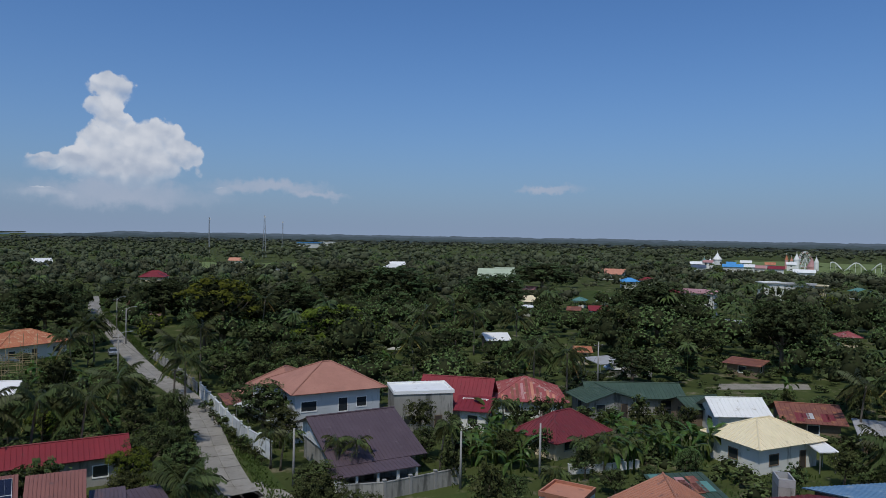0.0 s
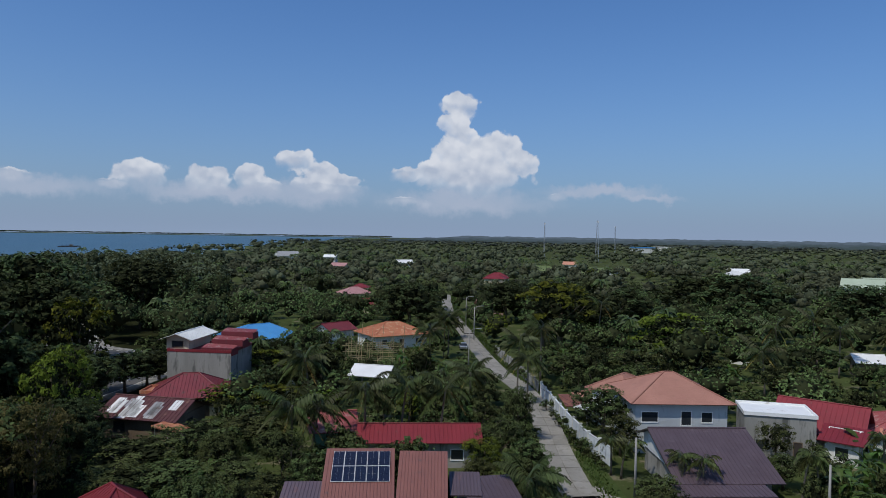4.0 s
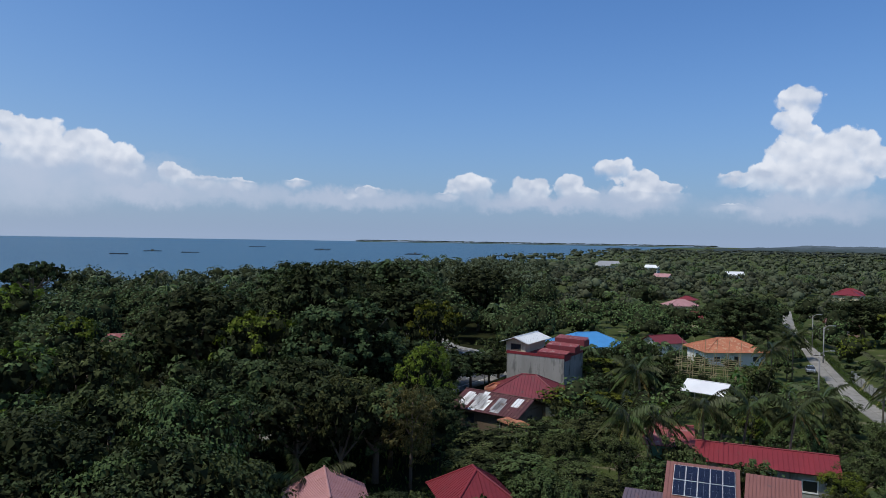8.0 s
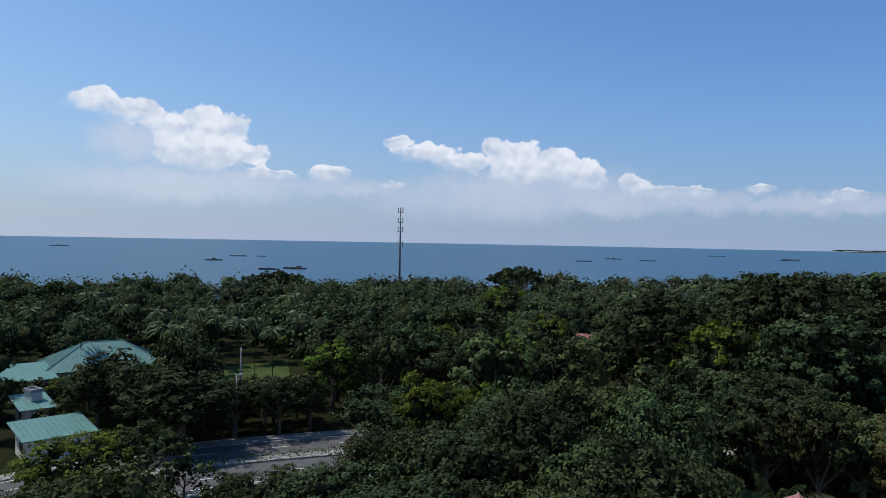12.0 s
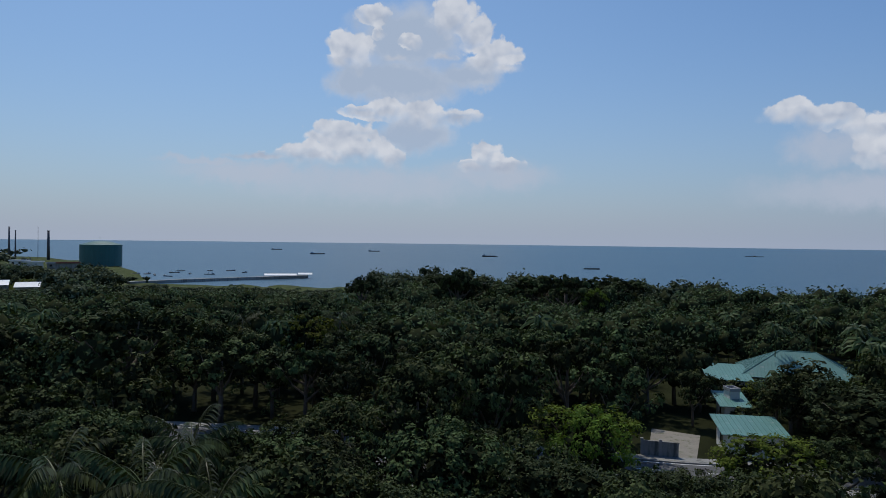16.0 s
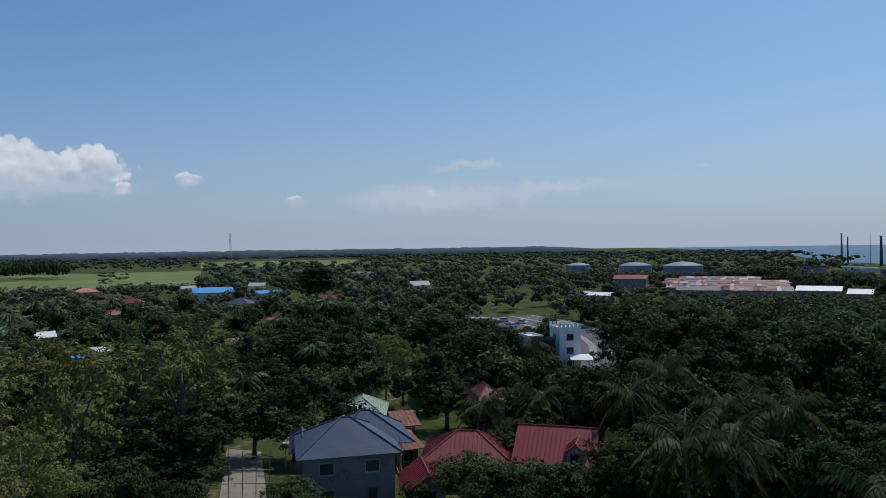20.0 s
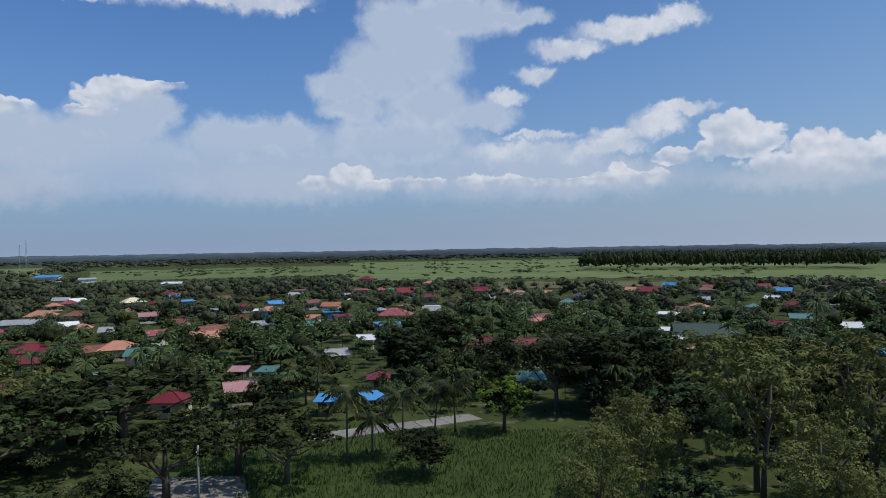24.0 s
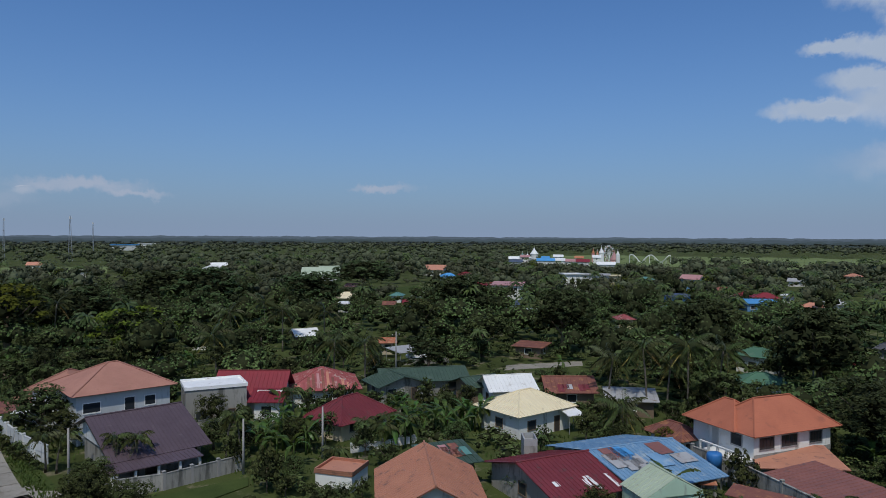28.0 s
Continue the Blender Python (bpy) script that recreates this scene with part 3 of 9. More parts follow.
sea_mat = bpy.data.materials.new("sea_water")
sea_mat.use_nodes = True
st = sea_mat.node_tree
sb = st.nodes["Principled BSDF"]
sco = st.nodes.new("ShaderNodeTexCoord")
smap = st.nodes.new("ShaderNodeMapping")
smap.inputs["Scale"].default_value = (1, 0.45, 1)
st.links.new(sco.outputs["Object"], smap.inputs["Vector"])
drift, chop = st.nodes.new("ShaderNodeTexNoise"), st.nodes.new("ShaderNodeTexNoise")
drift.inputs["Scale"].default_value, drift.inputs["Detail"].default_value = 0.004, 5
chop.inputs["Scale"].default_value, chop.inputs["Detail"].default_value = 0.35, 6
ramp = st.nodes.new("ShaderNodeMix")
ramp.data_type = "RGBA"
ramp.inputs[6].default_value, ramp.inputs[7].default_value = (0.036, 0.098, 0.150, 1), (0.060, 0.130, 0.185, 1)
sbump = st.nodes.new("ShaderNodeBump")
sbump.inputs["Strength"].default_value, sbump.inputs["Distance"].default_value = 0.9, 1.0
for n in (drift, chop):
    st.links.new(smap.outputs[0], n.inputs["Vector"])
st.links.new(drift.outputs["Fac"], ramp.inputs[0])
st.links.new(ramp.outputs[2], sb.inputs["Base Color"])
st.links.new(chop.outputs["Fac"], sbump.inputs["Height"])
st.links.new(sbump.outputs[0], sb.inputs["Normal"])
sb.inputs["Roughness"].default_value, sb.inputs["IOR"].default_value = 0.35, 1.2
M["sea"] = sea_mat


# ---- mesh helpers ----
class Mesh:
    """Collects quads, boxes, slabs and tubes, then links them as one mesh object."""

    def __init__(self):
        self.v, self.f = [], []

    def face(self, *pts):
        n = len(self.v)
        self.v += [tuple(p) for p in pts]
        self.f.append(tuple(range(n, n + len(pts))))
        return self

    def box(self, x0, y0, z0, x1, y1, z1):
        n = len(self.v)
        self.v += [(x0, y0, z0), (x1, y0, z0), (x1, y1, z0), (x0, y1, z0), (x0, y0, z1), (x1, y0, z1), (x1, y1, z1), (x0, y1, z1)]
        self.f += [tuple(n + i for i in q) for q in ((0, 3, 2, 1), (4, 5, 6, 7), (0, 1, 5, 4), (1, 2, 6, 5), (2, 3, 7, 6), (3, 0, 4, 7))]
        return self

    def slab(self, pts, thick):
        """A flat polygon with a thickness along its normal, downwards."""
        pts = [Vector(p) for p in pts]
        nrm = (pts[1] - pts[0]).cross(pts[-1] - pts[0]).normalized() * thick
        n, k = len(self.v), len(pts)
        self.v += [tuple(p) for p in pts] + [tuple(p - nrm) for p in pts]
        self.f += [tuple(range(n, n + k)), tuple(range(n + 2 * k - 1, n + k - 1, -1))]
        self.f += [(n + i, n + k + i, n + k + (i + 1) % k, n + (i + 1) % k) for i in range(k)]
        return self

    def tube(self, pts, radii, sides=8, cap=True):
        pts = [Vector(p) for p in pts]
        if isinstance(radii, (int, float)):
            radii = [radii] * len(pts)
        n = len(self.v)
        for i, (p, r) in enumerate(zip(pts, radii)):
            d = (pts[min(i + 1, len(pts) - 1)] - pts[max(i - 1, 0)]).normalized()
            u = d.orthogonal().normalized() if i == 0 else (u - d * u.dot(d)).normalized()
            w = d.cross(u)
            self.v += [tuple(p + (u * math.cos(a) + w * math.sin(a)) * r) for a in (2 * math.pi * k / sides for k in range(sides))]
        for i in range(len(pts) - 1):
            for k in range(sides):
                a, b = n + i * sides + k, n + i * sides + (k + 1) % sides
                self.f.append((a, b, b + sides, a + sides))
        if cap:
            self.f += [tuple(range(n + sides - 1, n - 1, -1)), tuple(range(n + (len(pts) - 1) * sides, n + len(pts) * sides))]
        return self

    def disc_tower(self, x, y, rings, sides=24):
        """Rings of (z, radius) about an upright axis, closed at both ends."""
        return self.tube([(x, y, z + 1e-4 * i) for i, (z, r) in enumerate(rings)], [r for z, r in rings], sides)

    def link(self, name, material, parent=None, label="", smooth=False, kind=""):
        me = bpy.data.meshes.new(name)
        me.from_pydata(self.v, [], self.f)
        me.materials.append(M[material] if isinstance(material, str) else material)
        if smooth:
            me.polygons.foreach_set("use_smooth", [True] * len(me.polygons))
        me.update()
        ob = new(name, me)
        if parent:
            ob.parent = parent
        return tagged(ob, label=label, kind=kind)


def thing(name, x, y, z=0.0, rot=0.0, label="", category="", group="", kind=""):
    ob = new(name)
    ob.matrix_world = pose(x, y, z, 0, 0, rot)
    ob.empty_display_size = 0.5
    return tagged(ob, label, category, group, kind)


def quads_mesh(name, verts, material):
    """A mesh of separate quads from an array of (n, 4, 3) corners."""
    n = len(verts)
    me = bpy.data.meshes.new(name)
    me.vertices.add(4 * n)
    me.vertices.foreach_set("co", np.ascontiguousarray(verts, dtype=np.float32).ravel())
    me.loops.add(4 * n)
    me.loops.foreach_set("vertex_index", np.arange(4 * n, dtype=np.int32))
    me.polygons.add(n)
    me.polygons.foreach_set("loop_start", np.arange(0, 4 * n, 4, dtype=np.int32))
    me.materials.append(M[material])
    me.update(calc_edges=True)
    return me


def tris_mesh(name, verts, faces, material, inner=None):
    """A mesh of triangles; faces marked in inner take a dark colour that paints the shade inside a crown."""
    me = bpy.data.meshes.new(name)
    me.vertices.add(len(verts))
    me.vertices.foreach_set("co", np.asarray(verts, np.float32).ravel())
    me.loops.add(3 * len(faces))
    me.loops.foreach_set("vertex_index", np.asarray(faces, np.int32).ravel())
    me.polygons.add(len(faces))
    me.polygons.foreach_set("loop_start", np.arange(0, 3 * len(faces), 3, dtype=np.int32))
    me.materials.append(M[material])
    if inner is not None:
        me.materials.append(M["shaded_twigs"])
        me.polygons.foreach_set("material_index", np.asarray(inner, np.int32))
    me.update(calc_edges=True)
    return me


def leaf_quads(rng, centres, outward, size, droop=0.0, narrow=0.5, up=0.12, scatter_n=0.55):
    """Leaf-shaped quads at the centres, turned partly outward and partly up, as an (n, 4, 3) array."""
    n = len(centres)
    nrm = outward + rng.normal(0, scatter_n, (n, 3)) + np.array((0, 0, up))
    nrm /= np.linalg.norm(nrm, axis=1, keepdims=True)
    t = rng.normal(0, 1, (n, 3)) - np.array((0, 0, droop))
    t -= nrm * (t * nrm).sum(1, keepdims=True)
    t /= np.linalg.norm(t, axis=1, keepdims=True)
    b = np.cross(nrm, t)
    s = (size * rng.uniform(0.6, 1.35, n))[:, None]
    return np.stack([centres - t * s, centres + b * s * narrow + nrm * s * 0.12, centres + t * s, centres - b * s * narrow + nrm * s * 0.12], 1)


def ball(level):
    bm = bmesh.new()
    bmesh.ops.create_icosphere(bm, subdivisions=level, radius=1)
    v = np.array([p.co[:] for p in bm.verts])
    f = np.array([[p.index for p in q.verts] for q in bm.faces])
    bm.free()
    return v, f


BALL1 = ball(1)


# ---- plants ----
def crown_mesh(name, rng, lobes, leaves, size, material, droop=0.0, narrow=0.6, core=0.74, shell=0.2, per_tuft=26):
    """A crown of leaves in tufts round some lobes of (x, y, z, rx, ry, rz), with a rough inner mass of twig and leaf
    painted dark for shade.
    """
    lobes = np.array(lobes, float)
    area = lobes[:, 3] * lobes[:, 4] + lobes[:, 3] * lobes[:, 5]
    count = max(12, leaves // per_tuft)
    pick = rng.choice(len(lobes), 4 * count, p=area / area.sum())
    d = rng.normal(0, 1, (4 * count, 3))
    d[:, 2] = np.where(rng.random(4 * count) < 0.6, np.abs(d[:, 2]), d[:, 2])
    d /= np.linalg.norm(d, axis=1, keepdims=True)
    c = lobes[pick, :3] + d * lobes[pick, 3:] * (1 - shell * rng.random((4 * count, 1)) ** 1.5)
    gap = np.linalg.norm((c[:, None] - lobes[None, :, :3]) / lobes[None, :, 3:], axis=2)
    gap[np.arange(len(c)), pick] = 9.0
    seen = np.nonzero(gap.min(1) > 0.82)[0]          # tufts buried in another lobe would never show
    seen = seen[:count] if len(seen) >= count else np.arange(count)
    c, d, wide = c[seen], d[seen], np.minimum(lobes[pick[seen], 3], 1.8 * lobes[pick[seen], 5])
    t_r = np.clip(0.40 * wide, 0.14 * wide.max(), 1.1) * rng.uniform(0.7, 1.35, len(c))
    own = rng.integers(0, len(c), leaves)
    e = rng.normal(0, 1, (leaves, 3)) + d[own] * 0.75 + np.array((0, 0, 0.45))
    e /= np.linalg.norm(e, axis=1, keepdims=True)
    p = c[own] + e * (t_r[own] * rng.uniform(0.4, 0.95, leaves))[:, None] * (1, 1, 0.66)
    q = leaf_quads(rng, p, e * 0.75 + d[own] * 0.4, size, droop, narrow, 0.2, 0.36)[:, 1:]
    inside = 42 * len(lobes) if core else 0          # larger leaves and twig inside, their shade painted into the colour
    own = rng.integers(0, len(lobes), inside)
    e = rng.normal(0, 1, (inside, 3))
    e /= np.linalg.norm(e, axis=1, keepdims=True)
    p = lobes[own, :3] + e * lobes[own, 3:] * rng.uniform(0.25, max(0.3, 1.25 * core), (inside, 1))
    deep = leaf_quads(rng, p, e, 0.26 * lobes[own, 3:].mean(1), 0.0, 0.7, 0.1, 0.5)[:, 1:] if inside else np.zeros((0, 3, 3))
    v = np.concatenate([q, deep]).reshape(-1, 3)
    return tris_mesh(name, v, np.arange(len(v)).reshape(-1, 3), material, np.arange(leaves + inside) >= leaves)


def trunk_mesh(rng, height, radius, limbs, spread, sides=8):
    m = Mesh()
    lean = rng.uniform(-0.06, 0.06, 2) * height
    stem = [(0, 0, -0.2), (lean[0] * 0.2, lean[1] * 0.2, height * 0.3), (lean[0] * 0.6, lean[1] * 0.6, height * 0.65), (lean[0], lean[1], height)]
    m.tube(stem, [radius * 1.25, radius, radius * 0.75, radius * 0.35], sides)
    for k in range(limbs):
        a = 2 * math.pi * (k + rng.uniform(-0.3, 0.3)) / limbs
        z0 = height * rng.uniform(0.35, 0.7)
        r = spread * rng.uniform(0.5, 0.85)
        z1 = height * rng.uniform(0.85, 1.15)
        p0 = Vector((lean[0] * z0 / height, lean[1] * z0 / height, z0))
        p2 = Vector((math.cos(a) * r, math.sin(a) * r, z1))
        m.tube([p0, p0.lerp(p2, 0.5) + Vector((0, 0, -0.08 * r)), p2], [radius * 0.5, radius * 0.35, radius * 0.12], 6, False)
    me = bpy.data.meshes.new("trunk")
    me.from_pydata(m.v, [], m.f)
    me.materials.append(M["bark"])
    me.polygons.foreach_set("use_smooth", [True] * len(me.polygons))
    return me


def round_lobes(rng, h, r, count, flat=0.75):
    out_l = [(0, 0, h * 0.66, r * 0.72, r * 0.72, h * 0.30)]
    for k in range(count):
        a = 2 * math.pi * k / count + rng.uniform(-0.4, 0.4)
        s = r * rng.uniform(0.30, 0.52)
        d = r * rng.uniform(0.38, 0.66)
        out_l.append((math.cos(a) * d, math.sin(a) * d, h * rng.uniform(0.45, 0.86), s, s * rng.uniform(0.85, 1.1), s * flat))
    for k in range(count // 3):
        s = r * rng.uniform(0.26, 0.4)
        out_l.append((rng.uniform(-0.35, 0.35) * r, rng.uniform(-0.35, 0.35) * r, h * rng.uniform(0.84, 0.93), s, s, s * flat))
    return out_l


def flat_lobes(rng, h, r, count):
    out_l = []
    for k in range(count):
        a = 2.4 * k + rng.uniform(-0.3, 0.3)
        d = r * math.sqrt((k + 0.3) / count) * 0.8
        s = r * rng.uniform(0.24, 0.36)
        out_l.append((math.cos(a) * d, math.sin(a) * d, h * (0.90 - 0.22 * (d / r) ** 2 + rng.uniform(-0.10, 0.07)), s, s, s * 0.36))
    return out_l


TREES = {}       # kind: list of (trunk mesh, crown mesh, height, radius)
TREE_WORDS = {
    "mango": ("mango_tree", "dense rounded mango tree with dark green leaves"),
    "dark": ("shade_tree", "tall dark green broadleaf tree with lumpy crown"),
    "fresh": ("broadleaf_tree", "broadleaf tree with fresh yellow-green leaves in the sun"),
    "olive": ("feathery_tree", "tall feathery tree with drooping olive green foliage"),
    "rain": ("rain_tree", "spreading rain tree with wide flat dark crown"),
    "bush": ("bush", "leafy green garden bush on the ground"),
    "tall": ("forest_tree", "very tall forest tree with a massive dark crown"),
    "light": ("garden_tree", "loose mid-green broadleaf tree with an open crown"),
}


def grow_kinds(pool, share, bigger):
    """Crowns and trunks of every kind; share and bigger thin the leaves out for trees far off."""
    rng = np.random.default_rng(11)
    for kind, n, h, r in (("mango", 3, 8.5, 4.6), ("dark", 4, 11.5, 5.2), ("fresh", 2, 9.0, 4.2), ("light", 3, 9.5, 4.4), ("tall", 3, 19.0, 8.2), ("olive", 3, 13.0, 4.8), ("rain", 3, 11.0, 8.0), ("bush", 3, 2.2, 1.5)):
        pool[kind] = []
        for _ in range(n):
            if kind == "rain":
                crown = crown_mesh("crown", rng, flat_lobes(rng, h, r, 26), int(5600 * share), 0.27 * bigger, "rain", core=0.5, per_tuft=40)
                trunk = trunk_mesh(rng, h * 0.8, 0.42, 7, r)
            elif kind == "olive":
                lobes = [(rng.uniform(-1, 1) * r * 0.6, rng.uniform(-1, 1) * r * 0.6, h * rng.uniform(0.35, 0.92), r * rng.uniform(0.22, 0.38), r * rng.uniform(0.22, 0.38), h * rng.uniform(0.10, 0.17)) for _ in range(26)]
                crown = crown_mesh("crown", rng, lobes, int(10500 * share), 0.23 * bigger, "olive", droop=1.6, narrow=0.34, core=0.0, shell=0.7)
                trunk = trunk_mesh(rng, h * 0.84, 0.2, 7, r * 0.8)
            elif kind == "bush":
                crown = crown_mesh("crown", rng, round_lobes(rng, h, r, 6), int(700 * share), 0.13 * bigger, "bush")
                trunk = trunk_mesh(rng, h * 0.6, 0.06, 4, r * 0.6, 5)
            else:
                leaves = {"mango": 3500, "dark": 3900, "fresh": 3600, "light": 3000, "tall": 9500}[kind]
                mat_name = {"light": "bush", "tall": "dark"}.get(kind, kind)
                shell = 0.4 if kind == "light" else 0.16
                crown = crown_mesh("crown", rng, round_lobes(rng, h, r, {"mango": 13, "dark": 17, "fresh": 12, "light": 15, "tall": 34}[kind]), int(leaves * share), {"light": 0.21, "tall": 0.27}.get(kind, 0.20) * bigger, mat_name, core={"light": 0.5, "tall": 0.62}.get(kind, 0.62), shell=shell)
                trunk = trunk_mesh(rng, h * 0.75, 0.05 * r + 0.06, 6, r)
            pool[kind].append((trunk, crown, h, r))


grow_kinds(TREES, 1.0, 1.0)
FAR_TREES = {}
grow_kinds(FAR_TREES, 0.36, 1.5)
plant_rng = random.Random(5)
PLANTED = []       # x, y, radius of every tree that stands


def tree(kind, x, y, h, r, label="", shown=True):
    shape = "tall" if kind in ("dark", "mango") and r > 6.8 else kind
    trunk, crown, h0, r0 = plant_rng.choice((TREES if math.hypot(x - 1.5, y + 4.5) < (100 if y > 40 else 78) else FAR_TREES)[shape])
    name, words = TREE_WORDS[kind]
    ob = new(name)
    ob.matrix_world = Matrix.LocRotScale((x, y, 0), Euler((0, 0, plant_rng.uniform(0, 6.28))), (r / r0, r / r0 * plant_rng.uniform(0.9, 1.1), h / h0))
    tagged(ob, label or words, "bush" if kind == "bush" else "tree", name.replace("_", " ") + "s")
    for part_name, me in (("trunk", trunk), ("crown", crown)):
        o = new(part_name, me)
        o.parent = ob
    PLANTED.append((x, y, r))
    if shown and kind != "bush" and (kind == "fresh" or not 45 < (polar(x, y)[0] + 158) % 360 - 158):
        keep_clear(x, y, r * 0.6, h * 0.62)
    return ob


def frond_mesh(rng, length, pairs, width, lift, sag, material, name="frond"):
    """An arching rachis with hanging leaflets on both sides, along +x."""
    u = np.linspace(0, 1, pairs + 1)
    x = length * (u - 0.12 * u ** 2)
    z = length * (lift * u - sag * u ** 2.2)
    side = length * 0.06 * np.sin(u * 2.5) * rng.uniform(-1, 1)
    spine = np.stack([x, side, z], 1)
    quads = []
    for i in range(pairs):
        a, b = spine[i], spine[i + 1]
        w = 0.035 * (1 - 0.7 * u[i])
        quads.append([a + (0, -w, 0.01), b + (0, -w, 0.01), b + (0, w, 0.01), a + (0, w, 0.01)])
        if u[i] < 0.14:
            continue
        span = width * math.sin(math.pi * (0.12 + 0.83 * u[i]) ** 0.8) + 0.12
        for s in (-1, 1):
            tip = a + np.array((span * 0.5, s * span * 0.62, -span * rng.uniform(0.5, 0.95)))
            base = np.array((0.085, 0, 0)) * (1 + 0.5 * (1 - u[i]))
            mid = (a + tip) / 2 + np.array((0, 0, span * 0.16))
            quads.append([a - base, mid - base * 0.9, tip, mid + base * 0.9])
    return quads_mesh(name, np.array(quads), material)


PALM_FRONDS, SMALL_FRONDS, BANANA_LEAVES = [], [], []


def grow_fronds():
    rng = np.random.default_rng(21)
    for lift, sag in ((1.0, 0.6), (0.7, 0.68), (0.35, 0.72), (0.0, 0.66), (-0.35, 0.45)):
        PALM_FRONDS.append(frond_mesh(rng, 4.3, 26, 1.05, lift, sag, "palm"))
    PALM_FRONDS.append(frond_mesh(rng, 3.2, 16, 0.7, -0.9, 0.25, "dry_palm"))
    for lift, sag in ((0.9, 0.9), (0.5, 1.0), (0.1, 0.9)):
        SMALL_FRONDS.append(frond_mesh(rng, 2.0, 12, 0.62, lift, sag, "palm"))
    for lift, sag in ((1.6, 0.9), (1.1, 1.1), (0.6, 1.1)):
        u = np.linspace(0, 1, 8)
        spine = np.stack([2.3 * (u - 0.1 * u * u), 0 * u, 2.3 * (lift * u - sag * u ** 2)], 1)
        q = []
        for i in range(7):
            for s in (-1, 1):
                w0, w1 = (0.36 * math.sin(math.pi * min(max((k - 0.18) / 0.82, 0.02), 0.98)) ** 0.6 for k in (u[i], u[i + 1]))
                a, b = spine[i], spine[i + 1]
                q.append([a, b, b + (0, s * w1, -0.10 * w1 - rng.uniform(0, 0.12)), a + (0, s * w0, -0.10 * w0)])
        BANANA_LEAVES.append(quads_mesh("leaf", np.array(q), "banana"))


grow_fronds()
PALM_TRUNKS = []
for bend in (0.0, 0.9, -0.7):
    pm = Mesh()
    pts = [(bend * (i / 7) ** 2, 0, 10.0 * i / 7 - (0.2 if i == 0 else 0)) for i in range(8)]
    pm.tube(pts, [0.24, 0.17, 0.15, 0.14, 0.13, 0.12, 0.12, 0.14], 8)
    pme = bpy.data.meshes.new("trunk")
    pme.from_pydata(pm.v, [], pm.f)
    pme.materials.append(M["palm_bark"])
    pme.polygons.foreach_set("use_smooth", [True] * len(pme.polygons))
    PALM_TRUNKS.append((pme, bend))


def palm(x, y, h, size=1.0, fronds=17, dry=2, small=False):
    """A coconut palm, or a small garden palm, h metres to the foot of its crown."""
    r = plant_rng
    ob = new("garden_palm" if small else "coconut_palm")
    turn = r.uniform(0, 6.28)
    ob.matrix_world = Matrix.LocRotScale((x, y, 0), Euler((0, 0, turn)), None)
    tagged(ob, "small slender garden palm with feathery fronds" if small else "tall coconut palm with arching fronds and thin grey trunk", "palm", "garden palms" if small else "coconut palms")
    me, bend = r.choice(PALM_TRUNKS)
    tr = new("trunk", me)
    tr.parent, tr.scale = ob, (0.75 if small else 1, 0.75 if small else 1, h / 10)
    pool = SMALL_FRONDS if small else PALM_FRONDS[:5]
    for k in range(fronds + dry):
        f_me = PALM_FRONDS[5] if k >= fronds else pool[min(int(k / fronds * len(pool)), len(pool) - 1)]
        o = new("frond", f_me)
        o.parent = ob
        s = size * r.uniform(0.85, 1.12)
        o.matrix_local = Matrix.LocRotScale((bend, 0, h + r.uniform(-0.1, 0.15)), Euler((r.uniform(-0.15, 0.15), r.uniform(-0.15, 0.15), 2.4 * k + r.uniform(-0.25, 0.25))), (s, s, s))
    PLANTED.append((x, y, 2.5 * size))
    keep_clear(x, y, 2.2 * size, max(h - 2.0, h * 0.6))
    return ob


def banana(x, y, h=2.6, stems=3):
    """A clump of banana plants."""
    r = plant_rng
    ob = thing("banana_clump", x, y, 0, r.uniform(0, 360), "clump of banana plants with broad torn leaves", "banana plant", "banana clumps")
    for k in range(stems):
        a, d = 2.1 * k, 0.0 if k == 0 else r.uniform(0.6, 1.1)
        px, py, hh = d * math.cos(a), d * math.sin(a), h * r.uniform(0.75, 1.1)
        Mesh().tube([(px, py, -0.1), (px * 1.1, py * 1.1, hh)], [0.14, 0.08], 7).link("stem", "banana", ob, smooth=True)
        for j in range(5):
            o = new("leaf", r.choice(BANANA_LEAVES))
            o.parent = ob
            s = r.uniform(0.75, 1.15)
            o.matrix_local = Matrix.LocRotScale((px * 1.1, py * 1.1, hh - 0.1), Euler((r.uniform(-0.2, 0.2), r.uniform(-0.1, 0.3), 1.05 * j + r.uniform(-0.3, 0.3))), (s, s, s))
    PLANTED.append((x, y, 1.5))
    return ob


# ---- land and sea ----
MID = Vector((1.5, -4.5, 27.0))       # about the middle of the camera's path, at the camera's height

# the shore, round the middle: azimuth and distance
SHORE = [(-180, 2600), (30, 4700), (33, 4200), (36, 3000), (40, 1500), (45, 1000), (52, 650), (60, 450), (75, 330), (90, 290), (105, 280), (120, 295),
         (135, 330), (148, 395), (154, 420), (160, 425), (162.5, 470), (163.9, 620), (165, 850), (168, 950), (173, 1200), (180, 2600)]


def polar(x, y):
    dx, dy = x - MID.x, y - MID.y
    return math.degrees(math.atan2(-dx, dy)), math.hypot(dx, dy)


def from_polar(az, dist):
    a = radians(az)
    return MID.x - math.sin(a) * dist, MID.y + math.cos(a) * dist


